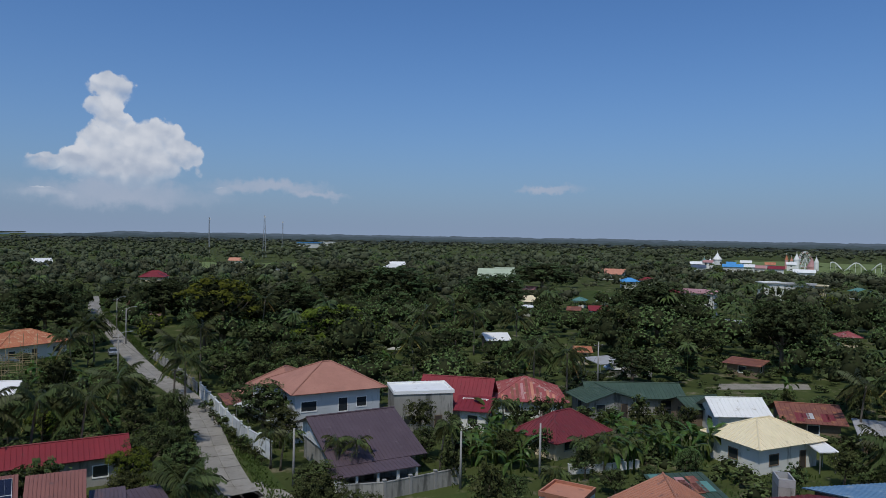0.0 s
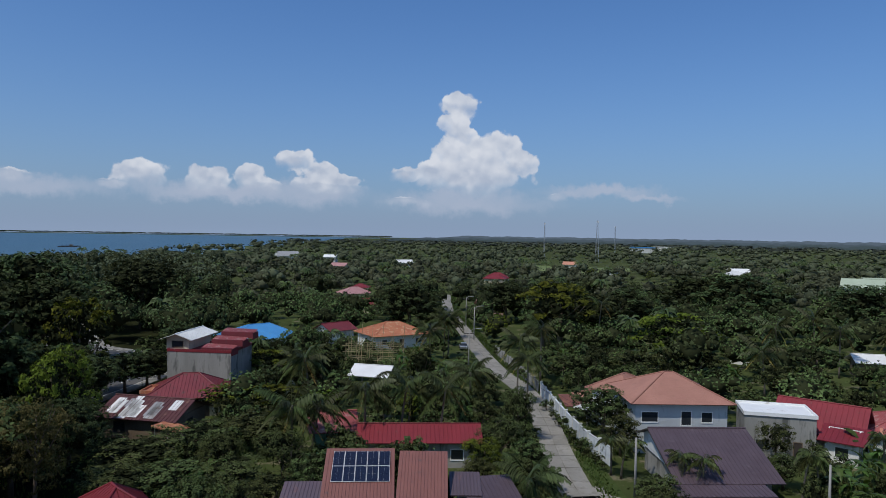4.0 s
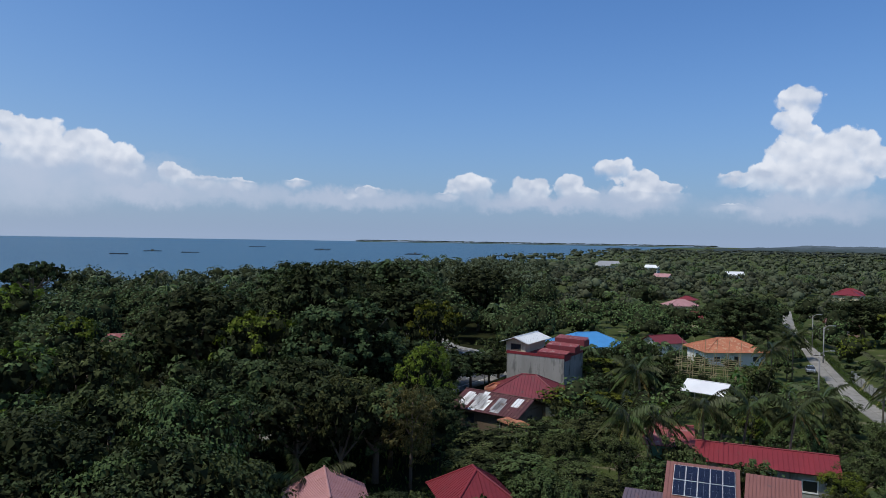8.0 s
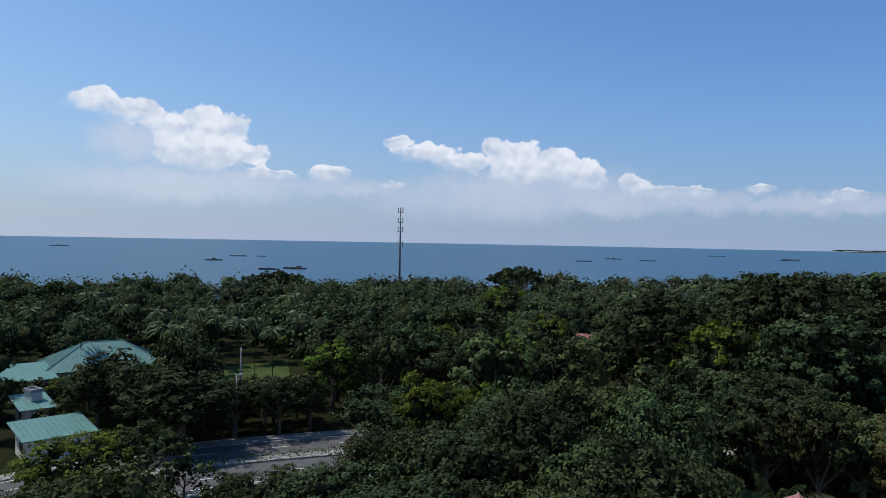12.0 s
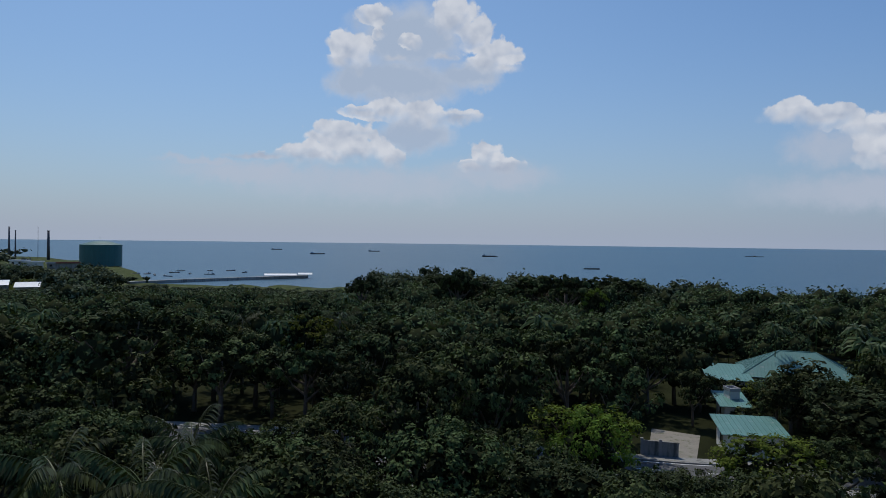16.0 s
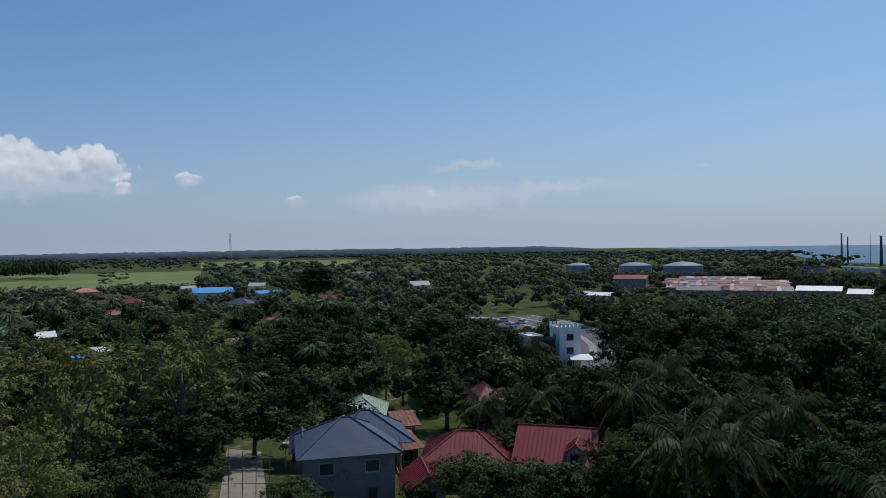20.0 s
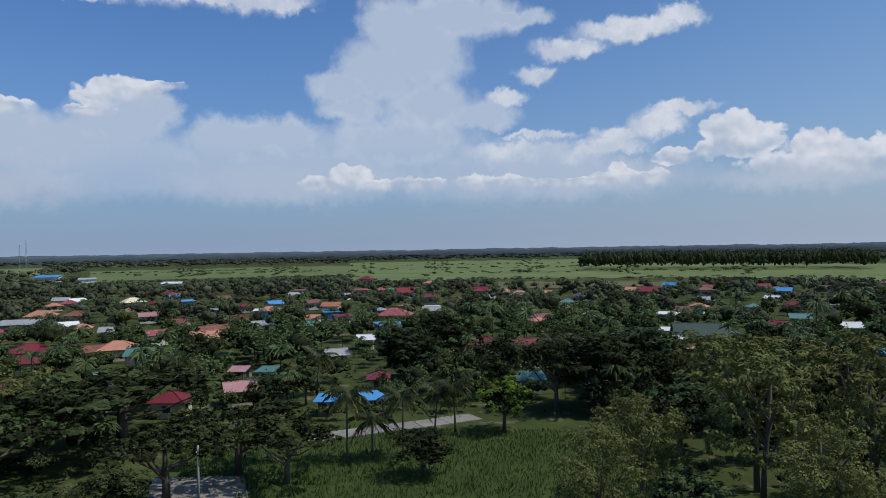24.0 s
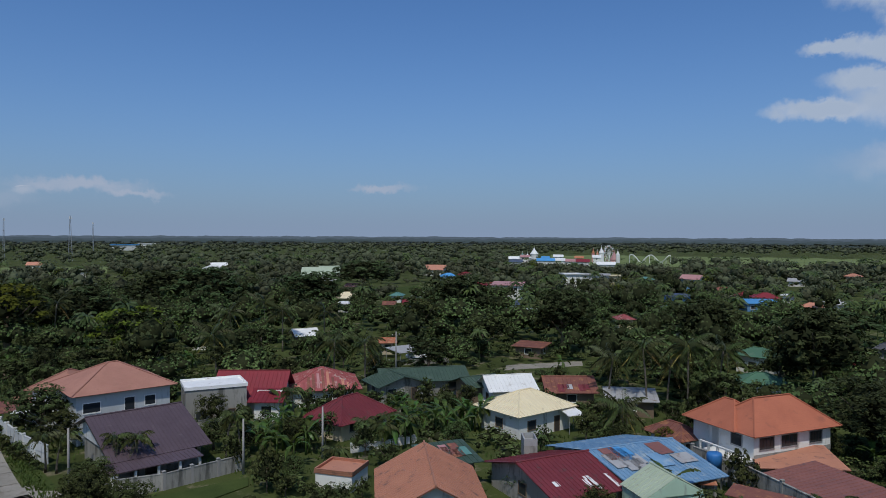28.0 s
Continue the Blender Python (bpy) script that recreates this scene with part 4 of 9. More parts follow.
def shore_at(az):
    if az < -172:
        return 2600 + 500 * (az + 180)
    if az < 30:
        return 99999.0
    for (a0, d0), (a1, d1) in zip(SHORE[1:], SHORE[2:]):
        if a0 <= az <= a1:
            d = d0 + (d1 - d0) * (az - a0) / (a1 - a0)
            return d * (1 + 0.03 * math.sin(az * 1.7) + 0.02 * math.sin(az * 4.1))
    return 99999.0


def is_sea(az, d):
    if 30 < az < 60 and 4350 < d < 4780:
        return False                       # the low spit across the bay
    return d > shore_at(az)


def ground_height(az, d):
    if 30 < az < 60 and 4350 < d < 4780:
        return 1.0
    return max(-4.0, min(0.0, (shore_at(az) - d) * 0.05)) if d > shore_at(az) - 1 else 0.0


g_az = [-180 + 1.5 * i for i in range(240)]
g_r = [0.0, 20, 40, 60, 80, 100, 125, 150, 180, 210, 240, 265, 280, 290, 300, 315, 330, 350, 380, 420, 470, 520, 600, 700, 850, 1000, 1300, 1700, 2300, 3000, 3700, 4300, 4360, 4600, 4770, 4790, 4850]
gm = Mesh()
for r_i in g_r:
    for az_i in g_az:
        gx, gy = from_polar(az_i, r_i)
        gm.v.append((gx, gy, ground_height(az_i, r_i)))
for i in range(len(g_r) - 1):
    for j in range(240):
        a, b = i * 240 + j, i * 240 + (j + 1) % 240
        gm.f.append((a, b, b + 240, a + 240))
tagged(gm.link("ground", "ground", smooth=True), "flat green earth and grass round the houses", "ground", kind="structure")

wm = Mesh()
for r_i in (0.0, 250, 500, 900, 1500, 2500, 4880):
    for j in range(120):
        gx, gy = from_polar(-180 + 3 * j, r_i)
        wm.v.append((gx, gy, -0.7))
for i in range(6):
    for j in range(120):
        a, b = i * 120 + j, i * 120 + (j + 1) % 120
        wm.f.append((a, b, b + 120, a + 120))
tagged(wm.link("water", "sea"), "calm blue-green sea reaching to the horizon", "sea", kind="structure")

FIELD_AREAS = []


def sector(name, az0, az1, r0, r1, z, material, label, category="field", bare=True):
    """A level patch of land between two azimuths and two distances, with an uneven edge."""
    m = Mesh()
    n = max(6, int(abs(az1 - az0) / 0.8))
    for k, r in enumerate((r0, (r0 + r1) / 2, r1)):
        for j in range(n + 1):
            az = az0 + (az1 - az0) * j / n
            wob = 1 + 0.02 * math.sin(az * 2.3 + k) + 0.012 * math.sin(az * 5.9)
            x, y = from_polar(az, r * wob)
            m.v.append((x, y, z))
    for k in range(2):
        for j in range(n):
            a = k * (n + 1) + j
            m.f.append((a, a + 1, a + n + 2, a + n + 1))
    m.f = [tuple(reversed(q)) for q in m.f] if az1 > az0 else m.f
    if bare:
        FIELD_AREAS.append((min(az0, az1), max(az0, az1), r0, r1))
    return tagged(m.link(name, material), label, category, kind="structure")


sector("field_1", -126, -92, 620, 1500, 0.3, "field", "bright green sugar cane field")
sector("field_2", -92, -73, 780, 1250, 0.3, "field", "green cane field behind the village")
sector("field_3", -140, -126, 560, 1000, 0.3, "field", "green cane field beside a grove")
sector("field_4", -117, -104, 470, 560, 0.3, "ploughed", "brown fallow field behind the village")
sector("field_5", -152, -140, 1150, 1700, 0.3, "field", "distant green field")
sector("field_6", -54, -22, 640, 1000, 0.3, "field", "green field before the distant woods")
sector("field_7", -70, -60, 1100, 1700, 0.3, "field", "distant pale green field")
sector("field_8", 7.5, 12, 340, 420, 0.2, "lawn", "small bright green meadow between trees")
sector("field_9", -15, -8, 300, 360, 0.2, "lawn", "green meadow beside houses")
sector("field_10", -8, -2, 330, 380, 0.2, "lawn", "green meadow beside houses")
sector("field_11", 12, 20, 520, 640, 0.2, "field", "green clearing among trees")
sector("lawn_1", -99, -79, 60, 118, 0.03, "lawn", "rough green grass lot", "lawn")
sector("lawn_2", -118, -99, 60, 112, 0.03, "lawn", "rough green grass lot", "lawn")

# sheet over the ground that paints the shade below the trees
sector("ground_woods", 48, 199, 24, 262, 0.012, "shaded_floor", "ground and undergrowth in the woods, painted dark for tree shade", "ground", bare=False)

CLEAR = []        # azimuth, half width, distance and slope of what must stay open to the camera's view


def keep_clear(x, y, half, z=0.0):
    az, d = polar(x, y)
    CLEAR.append((az, math.degrees(half / d), d, (z - MID.z) / d))


def height_limit(x, y, r):
    """How high a plant may grow at x, y before it would hide what stands behind it from the camera."""
    az, d = polar(x, y)
    top = 99.0
    for az_k, half, d_k, slope in CLEAR:
        if d < d_k - 2 and abs((az - az_k + 180) % 360 - 180) < half + math.degrees(r * 0.5 / d):
            top = min(top, MID.z + slope * d)
    return top


# ---- roads ----
ROAD_LINES = []


def smooth_line(pts, step):
    """Points at even steps along a Catmull-Rom curve through pts."""
    p = [Vector((*q, 0)) for q in pts]
    p = [p[0] * 2 - p[1]] + p + [p[-1] * 2 - p[-2]]
    fine_pts = []
    for a, b, c, d in zip(p, p[1:], p[2:], p[3:]):
        for k in range(20):
            t = k / 20
            fine_pts.append(0.5 * (2 * b + (c - a) * t + (2 * a - 5 * b + 4 * c - d) * t * t + (3 * b - a - 3 * c + d) * t ** 3))
    fine_pts.append(p[-2])
    out_p, left = [fine_pts[0]], step
    for a, b in zip(fine_pts, fine_pts[1:]):
        gap = (b - a).length
        while gap >= left:
            a = a.lerp(b, left / gap)
            out_p.append(a)
            gap -= left
            left = step
        left -= gap
    return out_p


def offset_line(line, off):
    res = []
    for i, p in enumerate(line):
        d = (line[min(i + 1, len(line) - 1)] - line[max(i - 1, 0)]).normalized()
        res.append(p + Vector((-d.y, d.x, 0)) * off)
    return res


def strip(m, line, lo, hi, z0, z1):
    """A raised band along a line between two side offsets, from z0 up to z1."""
    a, b = offset_line(line, lo), offset_line(line, hi)
    n = len(m.v)
    for p, q in zip(a, b):
        m.v += [(p.x, p.y, z1), (q.x, q.y, z1), (p.x, p.y, z0), (q.x, q.y, z0)]
    for i in range(len(line) - 1):
        k = n + 4 * i
        m.f += [(k, k + 4, k + 5, k + 1), (k + 2, k + 6, k + 4, k), (k + 1, k + 5, k + 7, k + 3)]
    return m


def near_road(x, y, margin):
    return any((p.x - x) ** 2 + (p.y - y) ** 2 < (half + margin) ** 2 for line, half in ROAD_LINES for p in line)


def slab_road(name, pts, half, label, slab_len=4.5):
    """A concrete street of separate slabs on a low bed."""
    line = smooth_line(pts, slab_len / 3)
    ROAD_LINES.append((line, half))
    bed = strip(Mesh(), line, -half, half, -0.1, 0.05).link(name, "gravel")
    tagged(bed, label, "street", kind="structure")
    for i in range(0, len(line) - 3, 3):
        for lo, hi in ((-half + 0.04, -0.03), (0.03, half - 0.04)):
            seg = [line[i].lerp(line[i + 1], 0.04), line[i + 1], line[i + 2], line[i + 3].lerp(line[i + 2], 0.04)]
            m = strip(Mesh(), seg, lo, hi, 0.0, 0.115 + 0.012 * ((i * 7) % 5) / 5)
            m.face(*[m.v[k] for k in (2, 0, 1, 3)]).face(*[m.v[k] for k in (-4, -2, -1, -3)])
            m.link("slab", "concrete", bed)
    return line


STREET = slab_road("road_street", [(-17.4, 67.3), (-20.7, 70.8), (-26.8, 82.9), (-32.9, 96.2), (-42.6, 114.2), (-55.2, 131.3), (-69.0, 153.1), (-89.8, 188.0), (-111.3, 223.7), (-141.2, 281.6)], 1.95, "worn pale concrete street with slab joints")
DRIVE = slab_road("road_lane", [(-21.0, 73.1), (-13.8, 66.2), (-4.3, 64.1), (2.0, 63.4)], 2.6, "worn concrete lane beside the grass verge")

HIGHWAY_PTS = [(-204.1, 133.5), (-147.6, 101.3), (-112.9, 87.6), (-87.5, -19.3), (-67.6, -49.8), (-36.0, -91.4), (21.6, -154.2), (34.6, -201.3), (52.6, -242.1), (77.9, -272.1)]
hw = smooth_line(HIGHWAY_PTS, 3.0)
ROAD_LINES.append((hw, 8.5))
road_bed = tagged(strip(Mesh(), hw, -8.0, 8.0, -0.1, 0.05).link("road_highway", "asphalt"), "dark asphalt highway with white lane lines", "road", kind="structure")
for off in (-7.6, 7.6):
    strip(Mesh(), hw, off - 0.08, off + 0.08, 0.04, 0.058).link("edge_line", "paint_line", road_bed)
for off in (-4.6, 4.6):
    for i in range(0, len(hw) - 2, 3):
        strip(Mesh(), hw[i:i + 2], off - 0.08, off + 0.08, 0.04, 0.058).link("lane_line", "paint_line", road_bed)
tagged(strip(Mesh(), hw, -1.0, 1.0, 0.0, 0.22).link("kerb_median", "grey_wall"), "raised concrete median with a clipped hedge", "kerb", kind="structure")
tagged(strip(Mesh(), hw, 8.0, 10.0, -0.1, 0.17).link("pavement_1", "grey_wall"), "grey concrete pavement along the highway", "pavement", kind="structure")
tagged(strip(Mesh(), hw, -10.0, -8.0, -0.1, 0.17).link("pavement_2", "grey_wall"), "grey concrete pavement along the highway", "pavement", kind="structure")
hedge_rng = np.random.default_rng(31)
hc = np.array([[p.x, p.y, 0] for p in hw if polar(p.x, p.y)[1] < 170])
hc = np.repeat(hc, 90, 0)[: 90 * 200]
hq = leaf_quads(hedge_rng, hc + hedge_rng.uniform(-1, 1, hc.shape) * (1.3, 1.3, 0.0) + np.stack([0 * hc[:, 0], 0 * hc[:, 0], hedge_rng.uniform(0.25, 0.85, len(hc))], 1), np.zeros_like(hc) + (0, 0, 0.5), 0.16)
tagged(new("hedge", quads_mesh("hedge", hq, "bush")), "low clipped green hedge on the median", "hedge", kind="stuff")


def patch(name, pts, z, material, label, category="yard"):
    """A level piece of ground inside the given corners, with a low edge."""
    ob = Mesh().slab([(*p, z) for p in pts], 0.1).link(name, material)
    cx, cy = sum(p[0] for p in pts) / len(pts), sum(p[1] for p in pts) / len(pts)
    rad = max(math.hypot(p[0] - cx, p[1] - cy) for p in pts)
    YARDS.append((cx, cy, rad * 0.7))
    return tagged(ob, label, category, kind="structure")


YARDS = []


# ---- buildings ----
FOOTPRINTS = []       # x, y, radius of every building


def slope(m, p0, p1, p2, p3, ribs, thick=0.1):
    """One roof plane from the eave p0-p1 to the top p2-p3 (p3 above p0's side): one sheet with standing ribs."""
    p0, p1, p2, p3 = (Vector(p) for p in (p0, p1, p2, p3))
    along = p1 - p0
    length = along.length
    along.normalize()
    nrm = along.cross((p2 + p3) / 2 - p0).normalized()
    upward = nrm.cross(along)
    rise = (p2 - p0).dot(upward)
    a, b = (p3 - p0).dot(along), (p2 - p0).dot(along)
    cols = [(0.0, 0.0), (length, 0.0), (a, 0.0), (b, 0.0)]
    if ribs:
        n = max(2, int(length / ribs))
        for k in range(1, n):
            u = length * k / n
            cols += [(u - 0.035, 0.0), (u - 0.02, 0.05), (u + 0.02, 0.05), (u + 0.035, 0.0)]
    cols = sorted(set((round(min(max(u, 0.0), length), 4), h) for u, h in cols))
    first = len(m.v)
    for u, h in cols:
        v = 1.0
        if a > 1e-3 and u < a:
            v = u / a
        if length - b > 1e-3 and u > b:
            v = min(v, (length - u) / (length - b))
        c = p0 + along * u
        d = c + upward * (v * rise)
        m.v += [tuple(c + nrm * h), tuple(d + nrm * h), tuple(c - nrm * thick), tuple(d - nrm * thick)]
    for k in range(len(cols) - 1):
        q = first + 4 * k
        m.f += [(q, q + 4, q + 5, q + 1), (q + 2, q + 3, q + 7, q + 6), (q, q + 2, q + 6, q + 4), (q + 1, q + 5, q + 7, q + 3)]


def roof_part(parent, kind, cx, cy, w, d, h, rise, over, material, ribs=0.6, ridge="x", name="roof", cap=True, label=""):
    """A hip, gable, shed or flat roof over a w by d block whose middle is at cx, cy."""
    m = Mesh()
    if ridge == "y":
        w, d = d, w

    def at(x, y, z):
        return (cx - y, cy + x, z) if ridge == "y" else (cx + x, cy + y, z)

    W, D, top = w / 2 + over, d / 2 + over, h + rise
    lines = []
    if kind == "gable":
        slope(m, at(-W, -D, h), at(W, -D, h), at(W, 0, top), at(-W, 0, top), ribs)
        slope(m, at(W, D, h), at(-W, D, h), at(-W, 0, top), at(W, 0, top), ribs)
        lines = [(at(-W, 0, top), at(W, 0, top))]
    elif kind == "hip":
        R = max(W - D, 0.0)
        if W < D:
            return roof_part(parent, kind, cx, cy, *((d, w) if ridge == "y" else (w, d)), h, rise, over, material, ribs, "x" if ridge == "y" else "y", name, cap, label)
        slope(m, at(-W, -D, h), at(W, -D, h), at(R, 0, top), at(-R, 0, top), ribs)
        slope(m, at(W, D, h), at(-W, D, h), at(-R, 0, top), at(R, 0, top), ribs)
        slope(m, at(W, -D, h), at(W, D, h), at(R, 0, top), at(R, 0, top), ribs)
        slope(m, at(-W, D, h), at(-W, -D, h), at(-R, 0, top), at(-R, 0, top), ribs)
        lines = [(at(-R, 0, top), at(R, 0, top))] if R > 0.1 else []
        lines += [(at(sx * W, sy * D, h), at(sx * R, 0, top)) for sx in (-1, 1) for sy in (-1, 1)]
    elif kind == "shed":
        slope(m, at(-W, -D, h), at(W, -D, h), at(W, D, top), at(-W, D, top), ribs)
    else:
        m.slab([at(-W, -D, h + 0.15), at(W, -D, h + 0.15), at(W, D, h + 0.15), at(-W, D, h + 0.15)], 0.2)
        for x0, y0, x1, y1 in ((-W, -D, W, -D + 0.15), (-W, D - 0.15, W, D), (-W, -D + 0.15, -W + 0.15, D - 0.15), (W - 0.15, -D + 0.15, W, D - 0.15)):
            a, b = at(x0, y0, 0), at(x1, y1, 0)
            m.box(min(a[0], b[0]), min(a[1], b[1]), h + 0.15, max(a[0], b[0]), max(a[1], b[1]), h + 0.15 + max(rise, 0.1))
    ob = m.link(name, material, parent, label)
    if lines and cap:
        c = Mesh()
        for a, b in lines:
            c.tube([Vector(a) + Vector((0, 0, 0.02)), Vector(b) + Vector((0, 0, 0.02))], 0.11, 6)
        c.link("ridge_cap", material, ob)
    return ob


def window_part(parent, face, w, d, u, z, ww, hh, kind="window", cx=0.0, cy=0.0):
    """A framed window or a door on one face of a w by d block; u along the face from its middle, z the sill."""
    turn, off = {"front": (0, d / 2), "right": (90, w / 2), "back": (180, d / 2), "left": (-90, w / 2)}[face]
    fr = Mesh()
    t, b = 0.10, 0.10 if kind == "door" else 0.16
    y0, y1 = -off - 0.06, -off + 0.03
    outer = [(u - ww / 2 - t, z - (b if z > 0.1 else 0)), (u + ww / 2 + t, z - (b if z > 0.1 else 0)), (u + ww / 2 + t, z + hh + t), (u - ww / 2 - t, z + hh + t)]
    inner = [(u - ww / 2, z), (u + ww / 2, z), (u + ww / 2, z + hh), (u - ww / 2, z + hh)]
    fr.v = [(px, py, pz) for py in (y0, y1) for ring in (outer, inner) for px, pz in ring]
    for k in range(4):
        n = (k + 1) % 4
        fr.f += [(k, n, 4 + n, 4 + k), (8 + k, 12 + k, 12 + n, 8 + n), (k, 8 + k, 8 + n, n), (4 + k, 4 + n, 12 + n, 12 + k)]
    ob = fr.link(kind, ("trim", "dark_timber", "timber", "steel")[int(abs(parent.location.x * 7 + parent.location.y)) % 4] if kind == "window" else "timber", parent)
    ob.matrix_local = pose(cx, cy, 0, 0, 0, turn)
    Mesh().box(u - ww / 2, -off - 0.02, z, u + ww / 2, -off + 0.02, z + hh).link("pane" if kind == "window" else "leaf", "glass" if kind == "window" else "dark_timber", ob)
    return ob


def block(parent, w, d, h, material, cx=0.0, cy=0.0, gable="", rise=0.0, z0=0.0, name="wall", label=""):
    """The four walls of a w by d block, with gable ends towards x or y where asked."""
    m = Mesh()
    x0, x1, y0, y1 = cx - w / 2, cx + w / 2, cy - d / 2, cy + d / 2
    t = 0.18
    m.box(x0, y0, z0, x1, y0 + t, h).box(x0, y1 - t, z0, x1, y1, h).box(x0, y0 + t, z0, x0 + t, y1 - t, h).box(x1 - t, y0 + t, z0, x1, y1 - t, h)
    if gable == "x":
        for x in (x0, x1 - t):
            m.slab([(x, y0, h), (x, cy, h + rise), (x, y1, h)], -t if x == x0 else -t)
    elif gable == "y":
        for y in (y0, y1 - t):
            m.slab([(x1, y, h), (cx, y, h + rise), (x0, y, h)], -t)
    elif gable == "shed":
        m.box(x0, y1 - t, h, x1, y1, h + rise - 0.1)
        for x in (x0, x1 - t):
            m.slab([(x, y0, h), (x, y1, h + rise - 0.1), (x, y1, h)], -t)
    return m.link(name, material, parent, label)


def house(x, y, rot, w, d, h, roof, rise, roof_mat, wall_mat, label, over=0.8, ribs=0.6, ridge="x", windows=True, group="", name="house", category="house", clear=0.8, sides=True):
    """A house with walls, roof, windows and a door. w and d are the walls' sizes, h the eave's height."""
    ob = thing(name, x, y, 0, rot, label, category, group)
    drop = over * rise / max(0.5 * (d if ridge == "x" else w), 0.5) if roof in ("gable", "hip") else 0.0
    block(ob, w, d, h - 0.02, wall_mat, gable={"gable": ridge, "shed": "shed"}.get(roof, ""), rise=rise * 0.97)
    roof_part(ob, roof, 0, 0, w, d, h - drop * 0.5, rise + drop * 0.5, over, roof_mat, ribs, ridge)
    if windows:
        storeys = max(1, int((h + 0.4) / 2.9))
        for s in range(storeys):
            z = 1.0 + 2.9 * s
            n = max(1, int(w / 3.6))
            for k in range(n):
                u = (k + 0.5) / n * w - w / 2
                if s == 0 and k == n // 2 and n > 1:
                    window_part(ob, "front", w, d, u, 0.02, 0.9, 2.05, "door")
                else:
                    window_part(ob, "front", w, d, u, z, min(1.4, w / n * 0.5), 1.15)
            for side in ("left", "right") if sides else ():
                window_part(ob, side, w, d, 0, z, min(1.3, d * 0.3), 1.15)
    FOOTPRINTS.append((x, y, 0.5 * math.hypot(w, d) + over))
    if clear and not (clear > 1 and polar(x, y)[1] > 150 and int(abs(x * 3 + y * 7)) % 5 < 2 and h < 5 and w < 9):
        keep_clear(x, y, max(w, d) * (0.42 if clear < 1 else 0.26), h * clear)
    return ob


GARDENS = []      # x, y, width and eave height of the village houses


def far_house(x, y, rot, w, h, roof, roof_mat, wall_mat="white_wall", depth=0.75):
    words = {"hip": "hipped", "gable": "gabled", "shed": "sloping", "flat": "flat"}[roof]
    label = f"{'two-storey' if h > 5 else 'single-storey'} house with {words} {M[roof_mat].name.replace('_', ' ')} roof among trees"
    d = max(4.5, w * depth)
    GARDENS.append((x, y, max(w, d), h))
    return house(x, y, rot, w, d, h, roof, {"hip": 0.24, "gable": 0.24, "shed": 0.1, "flat": 0.03}[roof] * min(w, d) * 1.1, roof_mat, wall_mat, label, ribs=0, windows=polar(x, y)[1] < 310, group="village houses", clear=1.15, sides=polar(x, y)[1] < 230)


def wall_line(name, pts, height, material, label, thick=0.18, post=0.0, category="wall", piers="pole"):
    """A garden wall along points on the ground, with piers where asked."""
    ob = thing(name, *pts[0], 0, 0, label, category)
    base = Vector((*pts[0], 0))
    for a, b in zip(pts, pts[1:]):
        a, b = Vector((*a, 0)) - base, Vector((*b, 0)) - base
        length = (b - a).length
        n = max(1, round(length / (post or 4.0)))
        ang = math.degrees(math.atan2(b.y - a.y, b.x - a.x))
        for k in range(n):
            p = a.lerp(b, k / n)
            o = Mesh().box(0.1 if post else 0.0, -thick / 2, -0.1, length / n - (0.1 if post else 0.0), thick / 2, height).link("wall_panel", material, ob)
            o.matrix_local = pose(*p, 0, 0, ang)
            c = Mesh().box(0, -thick / 2 - 0.04, height, length / n, thick / 2 + 0.04, height + 0.07).link("coping", material, ob)
            c.matrix_local = pose(*p, 0, 0, ang)
            if post:
                q = Mesh().box(-0.15, -0.15, -0.1, 0.15, 0.15, height + 0.25).box(-0.19, -0.19, height + 0.25, 0.19, 0.19, height + 0.33).link("pier", piers, ob)
                q.matrix_local = pose(*p, 0, 0, ang)
    return ob


# ---- street furniture, vehicles and other small things ----
def utility_pole(x, y, h=9.0, arm=True, lamp=False):
    ob = thing("utility_pole", x, y, 0, plant_rng.uniform(0, 30), "slender pale concrete utility pole" + (" with street lamp" if lamp else ""), "pole", "utility poles")
    Mesh().tube([(0, 0, -0.2), (0, 0, h)], [0.16, 0.10], 8).link("shaft", "pole", ob, smooth=True)
    if arm:
        Mesh().box(-0.9, -0.05, h - 0.7, 0.9, 0.05, h - 0.58).link("crossarm", "dark_timber", ob)
        for k in (-0.8, 0.0, 0.8):
            Mesh().tube([(k, 0, h - 0.58), (k, 0, h - 0.4)], [0.05, 0.035], 6).link("insulator", "trim", ob)
    if lamp:
        Mesh().tube([(0, 0, h - 0.5), (0.7, 0, h + 0.2), (1.9, 0, h + 0.35)], 0.05, 6).link("lamp_arm", "steel", ob)
        Mesh().box(1.7, -0.14, h + 0.28, 2.4, 0.14, h + 0.4).link("lamp_head", "steel", ob)
    return ob


def wire(a, b, sag=0.9):
    """A sagging overhead cable between two points."""
    a, b = Vector(a), Vector(b)
    pts = [a.lerp(b, k / 10) - Vector((0, 0, sag * 4 * (k / 10) * (1 - k / 10))) for k in range(11)]
    return tagged(Mesh().tube(pts, 0.018, 4).link("overhead_wire", "black"), "thin black overhead wire between poles", "wire", "overhead wires")


